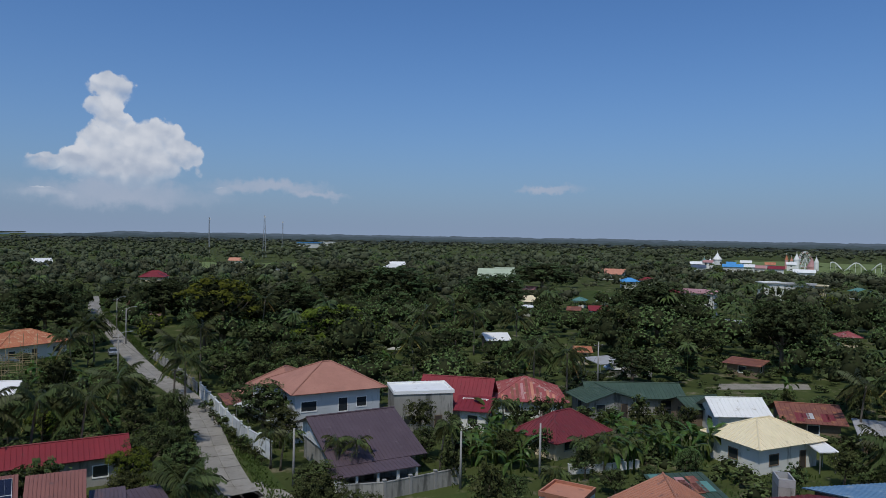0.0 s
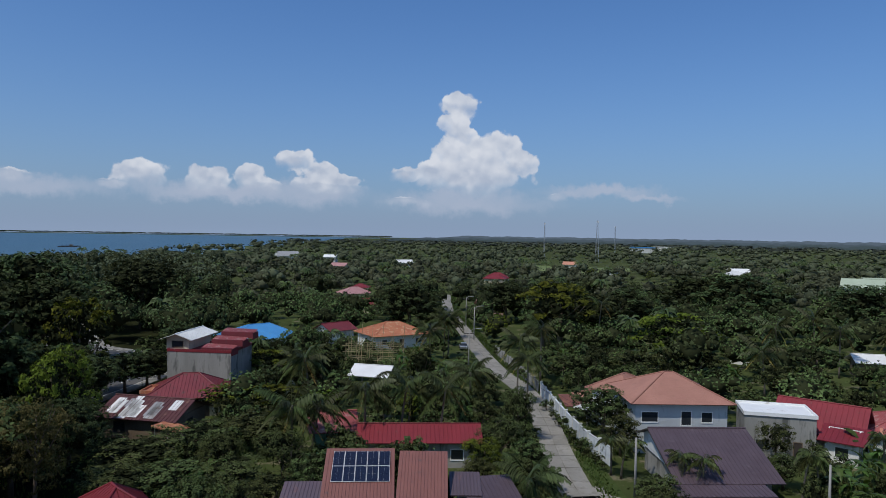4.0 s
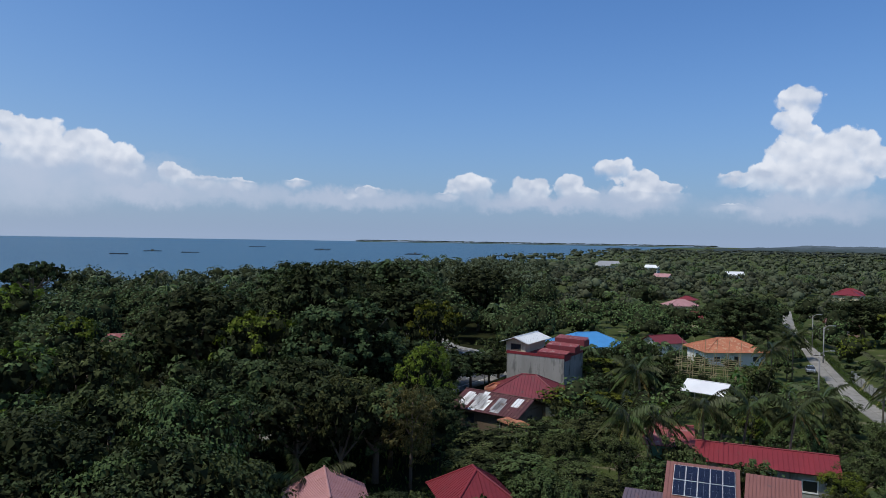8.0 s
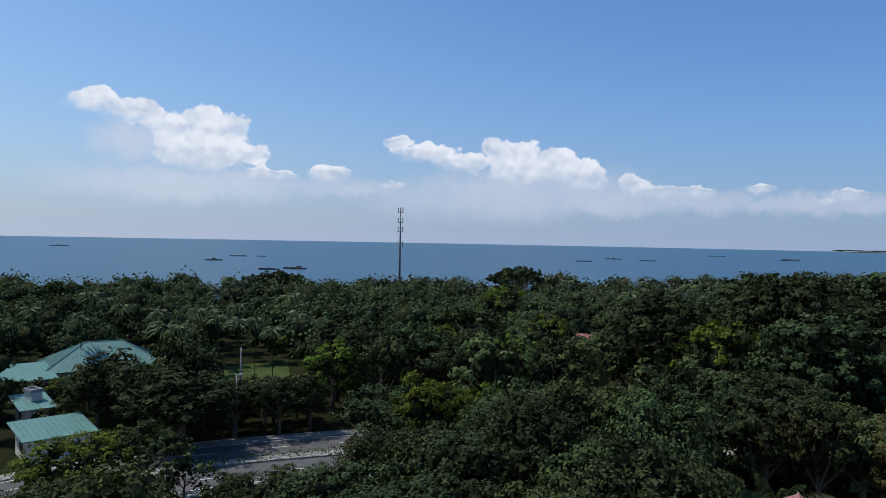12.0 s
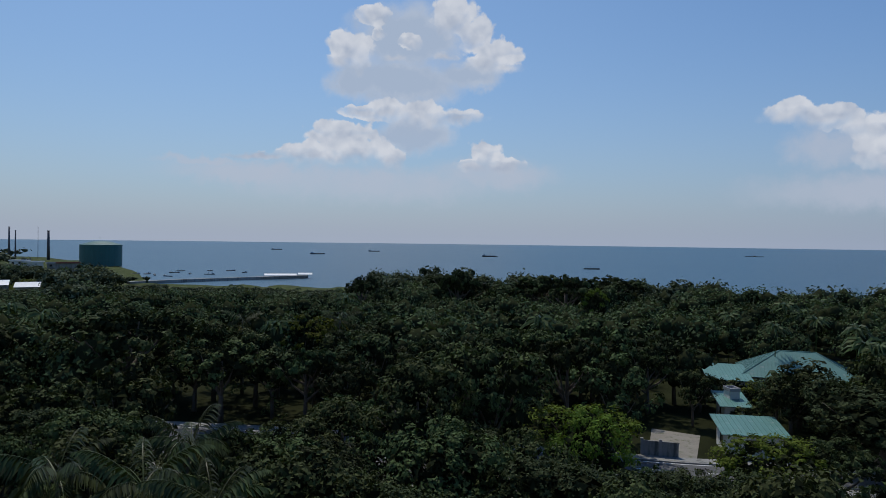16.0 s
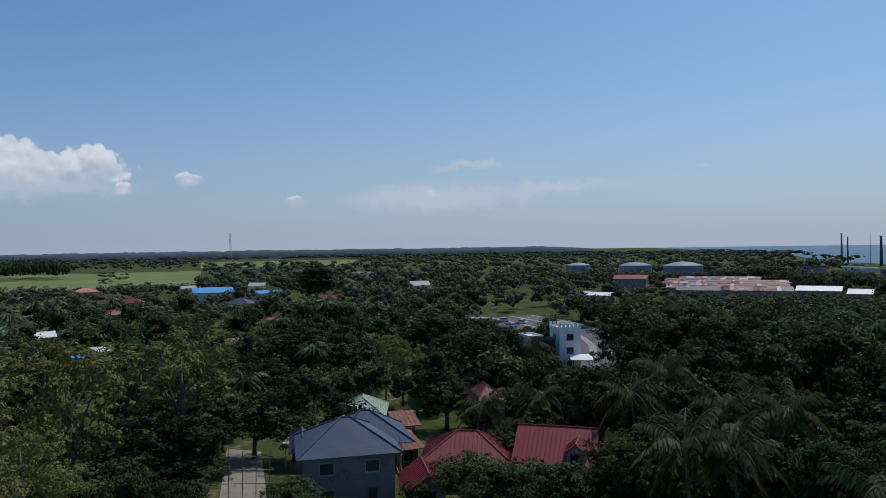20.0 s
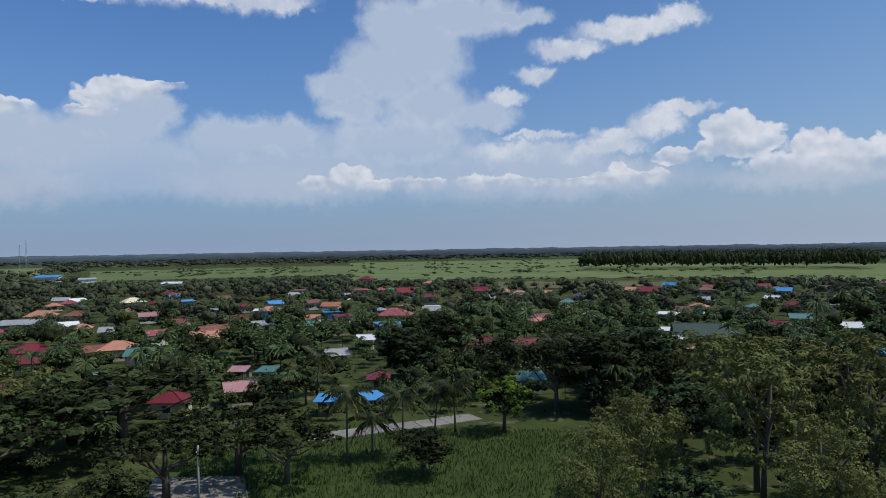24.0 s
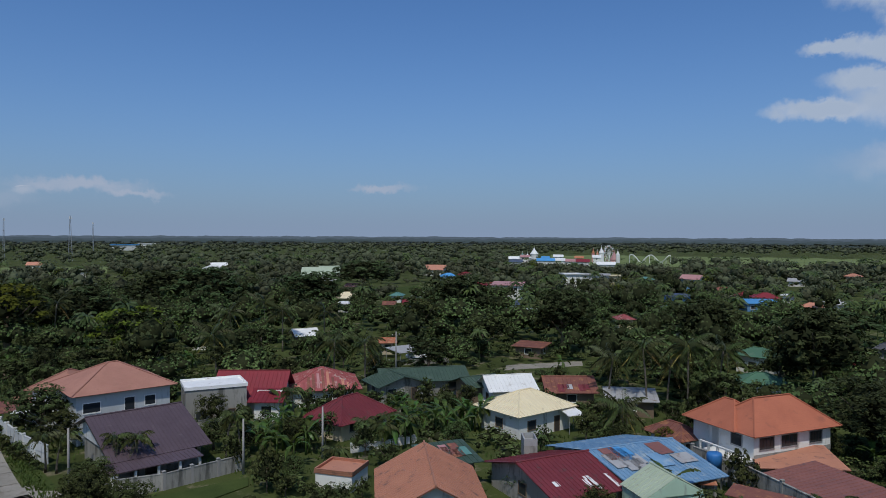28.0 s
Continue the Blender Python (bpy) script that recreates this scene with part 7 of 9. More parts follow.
far_house(43.5, 236.9, -13, 3.3, 2.8, "gable", "rust_roof", "timber")
far_house(99.2, 381.1, -1, 8.4, 4, "hip", "blue_roof", "white_wall")
far_house(114.6, 400.9, -33, 7.7, 3.6, "hip", "red_roof", "white_wall")
far_house(109.0, 458.8, -37, 15.1, 4, "gable", "salmon_roof", "white_wall")
far_house(29.7, 151.0, -3, 2.5, 2.8, "gable", "orange_rust_roof", "cream_wall")
far_house(-11.1, 165.6, -6, 4.5, 3, "hip", "teal_roof", "white_wall")
far_house(11.8, 163.4, 16, 4.7, 3.2, "gable", "white_roof", "timber")
far_house(-149.1, 360.9, 19, 12.4, 4, "hip", "red_roof", "cream_wall")
far_house(-94.6, 221.5, 37, 8.0, 3.4, "gable", "pink_roof", "pink_wall")
far_house(60.1, 139.4, -40, 5.8, 2.6, "shed", "rust_roof", "timber")
far_house(39.4, 323.8, -31, 5.3, 3, "gable", "pink_roof", "cream_wall")
far_house(-37.8, 527.9, 12, 13.2, 4, "gable", "white_roof", "white_wall")
far_house(-164.2, 247.6, 23, 6.1, 4.6, "hip", "red_roof", "cream_wall")
far_house(-159.8, 236.6, 54, 10.9, 3.2, "hip", "pink_roof", "cream_wall")
far_house(-132.0, 203.1, 30, 8.1, 3.2, "hip", "red_roof", "cream_wall")
far_house(-424.7, 520.0, 53, 19.9, 5, "gable", "grey_roof", "white_wall")
far_house(-378.9, 525.1, 19, 10.6, 5, "gable", "white_roof", "white_wall")
far_house(-286.9, 408.0, 11, 10.1, 4, "gable", "pink_roof", "white_wall")
far_house(-282.0, 489.8, 38, 11.6, 4, "gable", "white_roof", "white_wall")
far_house(-146.6, 352.3, 12, 10.9, 4, "hip", "red_roof", "cream_wall")
far_house(-248.6, 1278.1, 31, 37.4, 9, "flat", "blue_roof", "white_wall")
far_house(-250.5, 1491.0, 6, 32.5, 8, "flat", "white_roof", "white_wall")
far_house(-37.1, 493.2, 18, 12.2, 4, "hip", "white_roof", "white_wall")
far_house(-169.2, 569.2, -1, 10.5, 4, "gable", "salmon_roof", "white_wall")
far_house(-110.9, 467.6, -11, 7.6, 4, "gable", "grey_roof", "white_wall")
far_house(354.2, -323.4, -124, 12.3, 4, "hip", "salmon_roof", "cream_wall")
far_house(262.5, -266.3, -145, 9.9, 3.4, "hip", "red_roof", "cream_wall")
far_house(223.4, -218.8, -114, 5.8, 3.2, "hip", "faded_red_roof", "cream_wall")
far_house(256.4, -320.2, -144, 23.8, 5, "shed", "blue_roof", "white_wall")
far_house(219.8, -317.4, -131, 12.4, 5, "shed", "blue_roof", "white_wall")
far_house(247.4, -345.1, -161, 8.3, 7, "gable", "sage_roof", "white_wall")
far_house(203.9, -271.4, -167, 10.3, 3.6, "hip", "slate_roof", "white_wall")
far_house(310.5, -360.6, -131, 8.1, 4, "gable", "grey_roof", "white_wall")
far_house(175.0, -300.8, -160, 7.1, 4, "gable", "red_roof", "pink_wall")
far_house(187.9, -157.5, -109, 4.7, 3, "gable", "white_roof", "white_wall")
far_house(145.0, -131.9, -135, 3.3, 2.6, "shed", "blue_roof", "timber")
far_house(145.5, -138.4, -119, 3.4, 3, "gable", "white_roof", "white_wall")
far_house(125.0, -162.6, -159, 4.0, 2.8, "shed", "pink_roof", "white_wall")
far_house(306.3, -584.3, -176, 14.5, 5, "flat", "white_roof", "white_wall")
far_house(64.6, -361.3, -162, 7.0, 3.4, "shed", "grey_roof", "grey_wall")
far_house(53.2, -348.5, -182, 11.8, 3.4, "shed", "white_roof", "grey_wall")
far_house(104.5, -173.0, -129, 2.5, 3, "gable", "salmon_roof", "cream_wall")
far_house(148.5, -217.1, -148, 4.0, 3, "hip", "faded_red_roof", "cream_wall")
far_house(180.4, -422.4, -143, 12.4, 3.4, "gable", "grey_roof", "white_wall")
far_house(79.0, -233.6, -178, 6.8, 3, "flat", "grey_roof", "grey_wall")
far_house(-174.1, 37.0, 52, 4.3, 3, "gable", "faded_red_roof", "cream_wall")

more_rng = random.Random(47)
for k_h in range(120):
    az_h, d_h = more_rng.uniform(-128, -48), more_rng.uniform(170, 470)
    x_h, y_h = from_polar(az_h, d_h)
    if any(math.hypot(x_h - px, y_h - py) < pr + 5.5 for px, py, pr in FOOTPRINTS) or any(a0 < az_h < a1 and r0 * 0.97 < d_h < r1 for a0, a1, r0, r1 in FIELD_AREAS):
        continue
    far_house(x_h, y_h, az_h + more_rng.choice((-25, -8, 10, 22)), more_rng.uniform(4.5, 8.0), more_rng.choice((2.8, 3.0, 3.4)), more_rng.choice(("hip", "gable", "gable", "shed")), more_rng.choice(("maroon_roof", "red_roof", "rust_roof", "grey_roof", "salmon_roof", "white_roof", "blue_roof", "faded_red_roof", "teal_roof", "brown_roof")), more_rng.choice(("white_wall", "cream_wall", "grey_wall", "pink_wall")))

# ---- tall things far off ----
def lattice_tower(x, y, h, label, base=3.0, material="steel", legs=4):
    ob = thing("lattice_tower", x, y, 0, 20, label, "tower", "radio towers")
    top = 0.5
    corner = [(math.cos(a), math.sin(a)) for a in (math.pi / 4 + 2 * math.pi * k / legs for k in range(legs))]
    for cx, cy in corner:
        Mesh().tube([(cx * base, cy * base, -0.3), (cx * top, cy * top, h)], 0.16, 5).link("leg", material, ob)
    n = int(h / 4)
    br = Mesh()
    for k in range(n):
        z0, z1 = h * k / n, h * (k + 1) / n
        r0, r1 = base + (top - base) * z0 / h, base + (top - base) * z1 / h
        for i in range(legs):
            a, b = corner[i], corner[(i + 1) % legs]
            br.tube([(a[0] * r0, a[1] * r0, z0), (b[0] * r1, b[1] * r1, z1)], 0.07, 4, False)
            br.tube([(a[0] * r1, a[1] * r1, z1), (b[0] * r1, b[1] * r1, z1)], 0.07, 4, False)
    br.link("bracing", material, ob)
    for k in range(3):
        a = 2.1 * k
        Mesh().box(-0.2, -0.2, h - 3, 0.2, 0.2, h - 0.6).link("antenna", "trim", ob).matrix_local = pose(math.cos(a) * 1.1, math.sin(a) * 1.1, 0)
    return ob


def monopole(x, y, h):
    ob = thing("mobile_mast", x, y, 0, 0, "slim grey mobile phone mast with antenna clusters", "mast")
    Mesh().tube([(0, 0, -0.3), (0, 0, h)], [0.5, 0.22], 12).link("shaft", "dark_steel", ob, smooth=True)
    for z in (h - 0.6, h - 4.5, h - 8.0, h - 13.5):
        ring = Mesh().tube([(0.9 * math.cos(a), 0.9 * math.sin(a), z - 0.9) for a in (0.52 * k for k in range(13))], 0.06, 5).link("platform", "dark_steel", ob)
        for k in range(6):
            a = 1.05 * k
            Mesh().box(-0.13, -0.1, z - 1.2, 0.13, 0.1, z + 0.9).link("antenna", "steel", ring).matrix_local = pose(1.0 * math.cos(a), 1.0 * math.sin(a), 0, 0, 0, 60 * k)
    return ob


def storage_tank(x, y, r, h, material, label):
    ob = thing("storage_tank", x, y, 0, 0, label, "storage tank", "storage tanks")
    Mesh().disc_tower(0, 0, [(-0.2, r), (h, r), (h + 0.01, r)], 40).link("shell", material, ob, smooth=False)
    Mesh().disc_tower(0, 0, [(h, r + 0.15), (h + r * 0.16, r * 0.45), (h + r * 0.2, 0.3)], 40).link("roof", material, ob)
    for z in (h * 0.33, h * 0.66, h - 0.4):
        Mesh().tube([((r + 0.1) * math.cos(a), (r + 0.1) * math.sin(a), z) for a in (math.pi / 20 * k for k in range(41))], 0.12, 4).link("hoop", material, ob)
    Mesh().tube([(0, -r * 0.2, h + r * 0.16), (0, -r * 0.2, h + r * 0.2 + 4)], 0.15, 5).link("vent", "steel", ob)
    keep_clear(x, y, r, h * 0.65)
    FOOTPRINTS.append((x, y, r + 2))
    return ob


def chimney(x, y, h, r, material="dark_steel"):
    ob = thing("chimney", x, y, 0, 0, "tall thin dark factory chimney", "chimney", "chimneys")
    Mesh().tube([(0, 0, -0.2), (0, 0, h)], [r * 1.2, r * 0.8], 12).link("stack", material, ob, smooth=True)
    Mesh().disc_tower(0, 0, [(h - 0.8, r * 1.0), (h - 0.2, r * 1.05), (h, r * 0.9)], 12).link("rim", material, ob)
    return ob


lattice_tower(*from_polar(14.5, 790), 45, "grey steel lattice tower above the trees", 2.6)
lattice_tower(*from_polar(18.6, 900), 44, "thin grey lattice mast", 1.2, "steel", 3)
lattice_tower(*from_polar(13.1, 1100), 44, "thin lattice mast above the trees", 1.2, "steel", 3)
lattice_tower(*from_polar(-142.2, 1500), 62, "grey lattice tower on the plain", 4.5)
lattice_tower(*from_polar(-69.0, 1800), 62, "thin grey mast on the plain", 1.6, "steel", 3)
lattice_tower(*from_polar(-68.6, 1750), 50, "thin grey mast on the plain", 1.4, "steel", 3)
monopole(*from_polar(91.6, 272), 38.6)
storage_tank(-169.8, -690.0, 17.5, 19, "tank_green", "large green steel storage tank by the shore")
for x_t, y_t, r_t in ((112.6, -614.3, 10.5), (64.0, -604.9, 13.0), (26.1, -596.1, 15.0)):
    storage_tank(x_t, y_t, r_t, 10.0, "tank_steel", "grey steel storage tank")
for x_t, y_t, h_t, r_t in ((-134.1, -932.3, 36, 1.0), (-140.1, -931.0, 32, 0.8), (-161.8, -926.2, 36, 0.25), (-163.2, -877.4, 32, 1.4)):
    chimney(x_t, y_t, h_t, r_t)
for t_f in ((-52.0, -515.9, 174, 6.6, 12, "dark_roof", "grey_wall"), (-71.1, -603.0, 173, 8.8, 8, "dark_roof", "grey_wall"), (-111.6, -540.7, 168, 13.5, 8, "rust_roof", "grey_wall"), (-101.7, -661.3, 171, 13.7, 6, "white_roof", "white_wall"), (-111.2, -658.5, 170, 13.7, 5, "white_roof", "white_wall"), (-114.3, -597.2, 169, 9.7, 6, "grey_roof", "grey_wall")):
    house(t_f[0], t_f[1], t_f[2], t_f[3], 12, t_f[4], "flat", 0.5, t_f[5], t_f[6], "factory building by the green storage tank", group="factory buildings", name="factory", category="factory")
shed_rng = random.Random(91)
for k_r, (x_r, w_r, mat_r) in enumerate(((-6.0, 52.0, "violet_roof"), (-2.0, 60.0, "maroon_roof"), (2.0, 56.0, "violet_roof"), (-4.0, 62.0, "brown_roof"), (4.0, 50.0, "maroon_roof"), (0.0, 44.0, "violet_roof"))):
    wh = house(x_r, -382.0 - 15.0 * k_r, 180 - 3, w_r, 12.5, 4.2 + 0.25 * k_r, "gable", 1.9, mat_r, "grey_wall", "long warehouse with rusty and pale patched sheet roof", group="warehouses", name="warehouse", category="warehouse", ribs=2.0, windows=False, over=0.6)
    for k_s in range(16):
        x_s, w_s = shed_rng.uniform(-w_r / 2, w_r / 2 - 5), shed_rng.uniform(1.2, 5.0)
        a_s, b_s = shed_rng.choice(((0.02, 0.95), (0.05, 0.5), (0.5, 0.97)))
        z_e, z_t = 4.2 + 0.25 * k_r + 0.06, 4.2 + 0.25 * k_r + 2.06
        Mesh().slab([(x_s, -6.85 * (1 - a_s), z_e + (z_t - z_e) * a_s), (x_s + w_s, -6.85 * (1 - a_s), z_e + (z_t - z_e) * a_s), (x_s + w_s, -6.85 * (1 - b_s), z_e + (z_t - z_e) * b_s), (x_s, -6.85 * (1 - b_s), z_e + (z_t - z_e) * b_s)], 0.04).link("roof_sheet", shed_rng.choice(("grey_roof", "pink_roof", "rust_roof", "brown_roof", "violet_roof")), wh)
for t_f in ((-44.0, -383.0, 168, 18.0, 4.4, "white_roof"), (-61.0, -381.0, 165, 9.0, 3.2, "white_roof"), (44.7, -400.0, -182, 16.3, 9, "red_roof"), (46.1, -424.0, -182, 14.3, 5, "white_roof")):
    house(t_f[0], t_f[1], t_f[2], t_f[3], 12, t_f[4], "gable", 1.8, t_f[5], "grey_wall", "warehouse with pale or red sheet roof", group="warehouses", name="warehouse", category="warehouse", ribs=2.0, windows=False)

# the amusement park
fx, fy = 350.0, 690.4
fw = thing("ferris_wheel", fx, fy, 0, 25, "white ferris wheel with pink and white cabins", "ferris wheel")
hub = 9.5
wheel = Mesh()
for yy in (-1.0, 1.0):
    wheel.tube([(7.6 * math.cos(a), yy, hub + 7.6 * math.sin(a)) for a in (math.pi / 24 * k for k in range(49))], 0.16, 5)
wheel.link("rim", "trim", fw)
for k in range(16):
    a = math.pi / 8 * k
    Mesh().tube([(0, 0, hub), (7.6 * math.cos(a), 0, hub + 7.6 * math.sin(a))], 0.12, 4).link("spoke", "trim", fw)
    Mesh().box(-0.55, -0.55, -1.7, 0.55, 0.55, -0.4).link("cabin", "pink_paint" if k % 2 else "trim", fw).matrix_local = pose(7.6 * math.cos(a), 0, hub + 7.6 * math.sin(a))
for sx_f in (-3.4, 3.4):
    for yy in (-1.6, 1.6):
        Mesh().tube([(sx_f, yy * 1.5, -0.2), (0, yy, hub)], 0.3, 6).link("strut", "trim", fw)


def fair_tower(x, y, r, h, cone, wall, top, label):
    ob = thing("fair_tower", x, y, 0, 0, label, "tower", "amusement park towers")
    Mesh().disc_tower(0, 0, [(-0.2, r), (h, r)], 16).link("drum", wall, ob)
    Mesh().disc_tower(0, 0, [(h, r * 1.15), (h + cone * 0.5, r * 0.5), (h + cone, 0.08)], 16).link("cone_roof", top, ob)
    Mesh().tube([(0, 0, h + cone), (0, 0, h + cone + 2)], 0.1, 5).link("finial", "trim", ob)
    keep_clear(x, y, r, h * 0.75)


for x_f, y_f, r_f, h_f, c_f, w_f, t_f in ((291.6, 761.3, 4.5, 6, 7.5, "trim", "white_roof"), (270.1, 740.4, 4, 4, 4, "trim", "teal_roof"), (268.7, 720.1, 4, 3, 5, "trim", "white_roof"), (324.5, 674.8, 1.6, 9, 5, "pink_paint", "orange_rust_roof"), (327.5, 671.2, 1.4, 8, 4, "trim", "salmon_roof"), (339.3, 656.9, 4, 3, 9, "pink_paint", "pink_roof"), (335.0, 640.4, 2, 8, 5, "trim", "white_roof"), (323.8, 653.9, 2.5, 10, 6, "trim", "white_roof")):
    fair_tower(x_f, y_f, r_f, h_f, c_f, w_f, t_f, "fairground tower with pointed roof")
for t_f in ((238.4, 588.4, -21, 15.0, 5, "blue_roof"), (250.8, 590.4, -22, 11.4, 5, "white_roof"), (263.4, 595.3, -23, 9.6, 4, "pink_roof"), (261.0, 559.4, -24, 10.9, 5, "red_roof"), (265.8, 524.7, -26, 13.8, 4, "white_roof"), (210.2, 589.3, -19, 11.1, 4, "slate_roof"), (226.0, 640.0, -19, 9.0, 5, "white_roof"), (245.0, 662.0, -20, 8.0, 6, "pink_roof"), (262.0, 650.0, -22, 7.0, 5, "blue_roof"), (283.0, 668.0, -24, 9.0, 6, "white_roof"), (300.0, 655.0, -24, 8.0, 5, "orange_rust_roof"), (312.0, 640.0, -25, 7.0, 6, "white_roof"), (218.0, 615.0, -19, 7.0, 6, "white_roof")):
    house(t_f[0], t_f[1], t_f[2], t_f[3], 10, t_f[4], "gable", 2.0, t_f[5], "white_wall", "white fairground hall with coloured gable roof", group="fairground halls", name="fairground_hall", category="hall", ribs=0)
rx, ry = 363.2, 628.1
rc = thing("roller_coaster", rx, ry, 0, -40, "white roller coaster track on trestles", "roller coaster")
track = [(x_k - 20, 3 * math.sin(x_k * 0.3), 5 + 3.5 * math.sin(x_k * 0.33 + 1)) for x_k in range(0, 41)]
Mesh().tube(track, 0.45, 5).link("track", "trim", rc)
for p_k in track[::4]:
    Mesh().tube([(p_k[0], p_k[1], -0.2), p_k], 0.2, 4).link("trestle", "trim", rc)
keep_clear(rx, ry, 20, 2)


# ---- on the sea ----
def raft(x, y, rot, w, huts, label):
    ob = thing("fish_raft", x, y, -0.7, rot, label, "raft", "fishing rafts")
    m = Mesh()
    for k in range(7):
        m.tube([(-w / 2, -3 + k, 0.15), (w / 2, -3 + k, 0.15)], 0.22, 5)
    m.link("float", "dark_timber", ob)
    for k in range(int(w / 5)):
        Mesh().tube([(-w / 2 + 2 + 5 * k, 0, 0), (-w / 2 + 2 + 5 * k, 0, 2.0 + 1.2 * (k % 2))], 0.12, 4).link("post", "dark_timber", ob)
    Mesh().box(-w / 2, -0.2, 0.5, w / 2, 0.2, 1.2).link("rail", "dark_timber", ob)
    if huts:
        Mesh().box(-2, -2, 0.3, 2, 2, 3.0).link("hut", "timber", ob)
    return ob


def ship(x, y, rot, length, label):
    ob = thing("boat", x, y, -0.7, rot, label, "boat", "boats")
    m = Mesh()
    h, b = length * 0.07, length * 0.09
    prof = [(-0.5, 0.85), (-0.3, 1.0), (0.25, 1.0), (0.42, 0.6), (0.5, 0.02)]
    for u, s in prof:
        m.v += [(u * length, -b * s, h), (u * length, b * s, h), (u * length * 0.94, b * s * 0.6, -0.4), (u * length * 0.94, -b * s * 0.6, -0.4)]
    for i in range(len(prof) - 1):
        k = 4 * i
        m.f += [(k + j, k + (j + 1) % 4, k + 4 + (j + 1) % 4, k + 4 + j) for j in range(4)]
    m.f += [(0, 3, 2, 1), (16, 17, 18, 19)]
    m.link("hull", "dark_steel", ob)
    Mesh().box(-0.42 * length, -b * 0.6, h, -0.25 * length, b * 0.6, h + length * 0.09).link("cabin", "trim", ob)
    Mesh().tube([(0.1 * length, 0, h), (0.1 * length, 0, h + length * 0.16)], length * 0.008, 5).link("mast", "dark_steel", ob)
    return ob


for k_b, (x_b, y_b) in enumerate([(-783.9, -227.5), (-614.9, -113.5), (-590.0, -129.1), (-606.5, -105.6), (-999.4, 232.7), (-1085.2, 353.8), (-1282.1, 683.9), (-960.3, 679.9), (-876.3, 808.5), (-1164.4, 321.6), (-826.5, -872.1), (-568.7, -454.5), (-1462.9, -730.3), (-953.4, -243.4), (-1366.3, 731.8), (-987.0, 704.5), (-875.4, 822.4), (-1623.4, 693.2)]):
    wid_b = max(10, 0.022 * polar(x_b, y_b)[1])
    raft(x_b, y_b, polar(x_b, y_b)[0] + 6, min(wid_b, 42), k_b % 3 == 0, "long dark bamboo fishing raft on the sea")
for x_b, y_b, l_b in ((-623.1, -1096.2, 26), (-847.8, -898.0, 24), (-770.6, -1544.2, 26), (-895.8, -1320.4, 26), (-964.6, -214.4, 12)):
    ship(x_b, y_b, polar(x_b, y_b)[0], l_b, "dark cargo boat at anchor")
for k_b, (x_b, y_b) in enumerate([(-155.8, -543.9), (-163.6, -540.9), (-163.5, -522.6), (-166.6, -504.1), (-187.2, -551.4), (-201.7, -577.9), (-191.5, -530.2), (-222.2, -570.4), (-201.1, -517.1), (-237.7, -564.7), (-235.5, -533.2)]):
    ship(x_b, y_b, 40 * k_b, 8, "small outrigger fishing boat near the shore")
jet = [(-118.0, -427.0), (-162.0, -438.0), (-209.0, -443.0), (-246.0, -446.0)]
jl = smooth_line(jet, 6.0)
tagged(strip(Mesh(), jl, -2.0, 2.0, -2.0, 1.2).link("breakwater", "grey_wall"), "low dark stone jetty in the shallows", "jetty", kind="structure")
for t_f in ((-213.2, -436.0, 153, 13.0, 2.4), (-226.0, -438.0, 151, 7.0, 2.0), (-238.0, -440.0, 150, 9.0, 2.2)):
    canopy(t_f[0], t_f[1], t_f[2], t_f[3], 6, t_f[4], 1.0, "white_roof", "pale roofed landing shed on posts", "landing_shed")


# ---- single trees that stand out ----
tree("mango", -23.6, 91.6, 7.0, 4.7)
tree("mango", -55.2, 161.0, 9.0, 5.6)
tree("mango", -38.1, 141.7, 8.0, 6.0)
tree("light", -17.1, 134.5, 7.0, 4.8)
tree("mango", -38.3, 122.5, 5.5, 4.8)
tree("light", -27.8, 132.5, 5.5, 5.0)
tree("light", 2.2, 141.5, 8.0, 4.1)
tree("dark", 34.4, 127.2, 6.5, 4.9)
tree("mango", 49.4, 141.4, 9.0, 6.4)
# the large crowns that rise over the gardens
for kind_t, x_t, y_t, h_t, r_t in (
        ("fresh", -51.0, 160.9, 15.6, 9.8), ("mango", -45.6, 178.1, 12.5, 7.6), ("fresh", -22.8, 147.1, 11.5, 7.8), ("dark", -43.0, 199.2, 12.5, 9.8), ("dark", -16.2, 228.3, 16.0, 12.8),
        ("mango", -32.0, 236.7, 14.5, 11.0), ("dark", 16.8, 228.2, 14.2, 10.4), ("dark", 57.7, 190.4, 14.7, 9.6), ("dark", 69.0, 143.3, 13.9, 7.7), ("mango", 40.0, 164.1, 10.6, 6.1),
        ("dark", -93.7, 164.0, 13.6, 8.6), ("mango", -81.5, 203.1, 12.4, 9.0), ("dark", 44.6, 325.8, 14.5, 14.0), ("dark", 88.2, 86.7, 15.0, 8.5), ("dark", 88.8, 117.6, 13.6, 7.2),
        ("dark", 171.3, -33.9, 12.0, 8.5), ("dark", 144.9, -56.6, 10.5, 7.2), ("dark", 130.0, -66.5, 11.5, 7.8), ("dark", 154.0, -23.7, 11.1, 7.4), ("dark", 106.1, 74.3, 12.4, 6.2),
        ("tall", -131.4, 69.6, 21.5, 9.6), ("tall", -133.4, 85.2, 21.0, 10.2), ("tall", -154.8, 67.8, 19.2, 9.5), ("tall", -159.5, 133.2, 18.1, 11.0),
        ("dark", 173.0, -286.9, 20.0, 10.5), ("dark", 74.0, -180.5, 10.0, 9.6), ("dark", 82.9, -131.0, 10.7, 7.2)):
    tree(kind_t, x_t, y_t, h_t, r_t, shown=False)
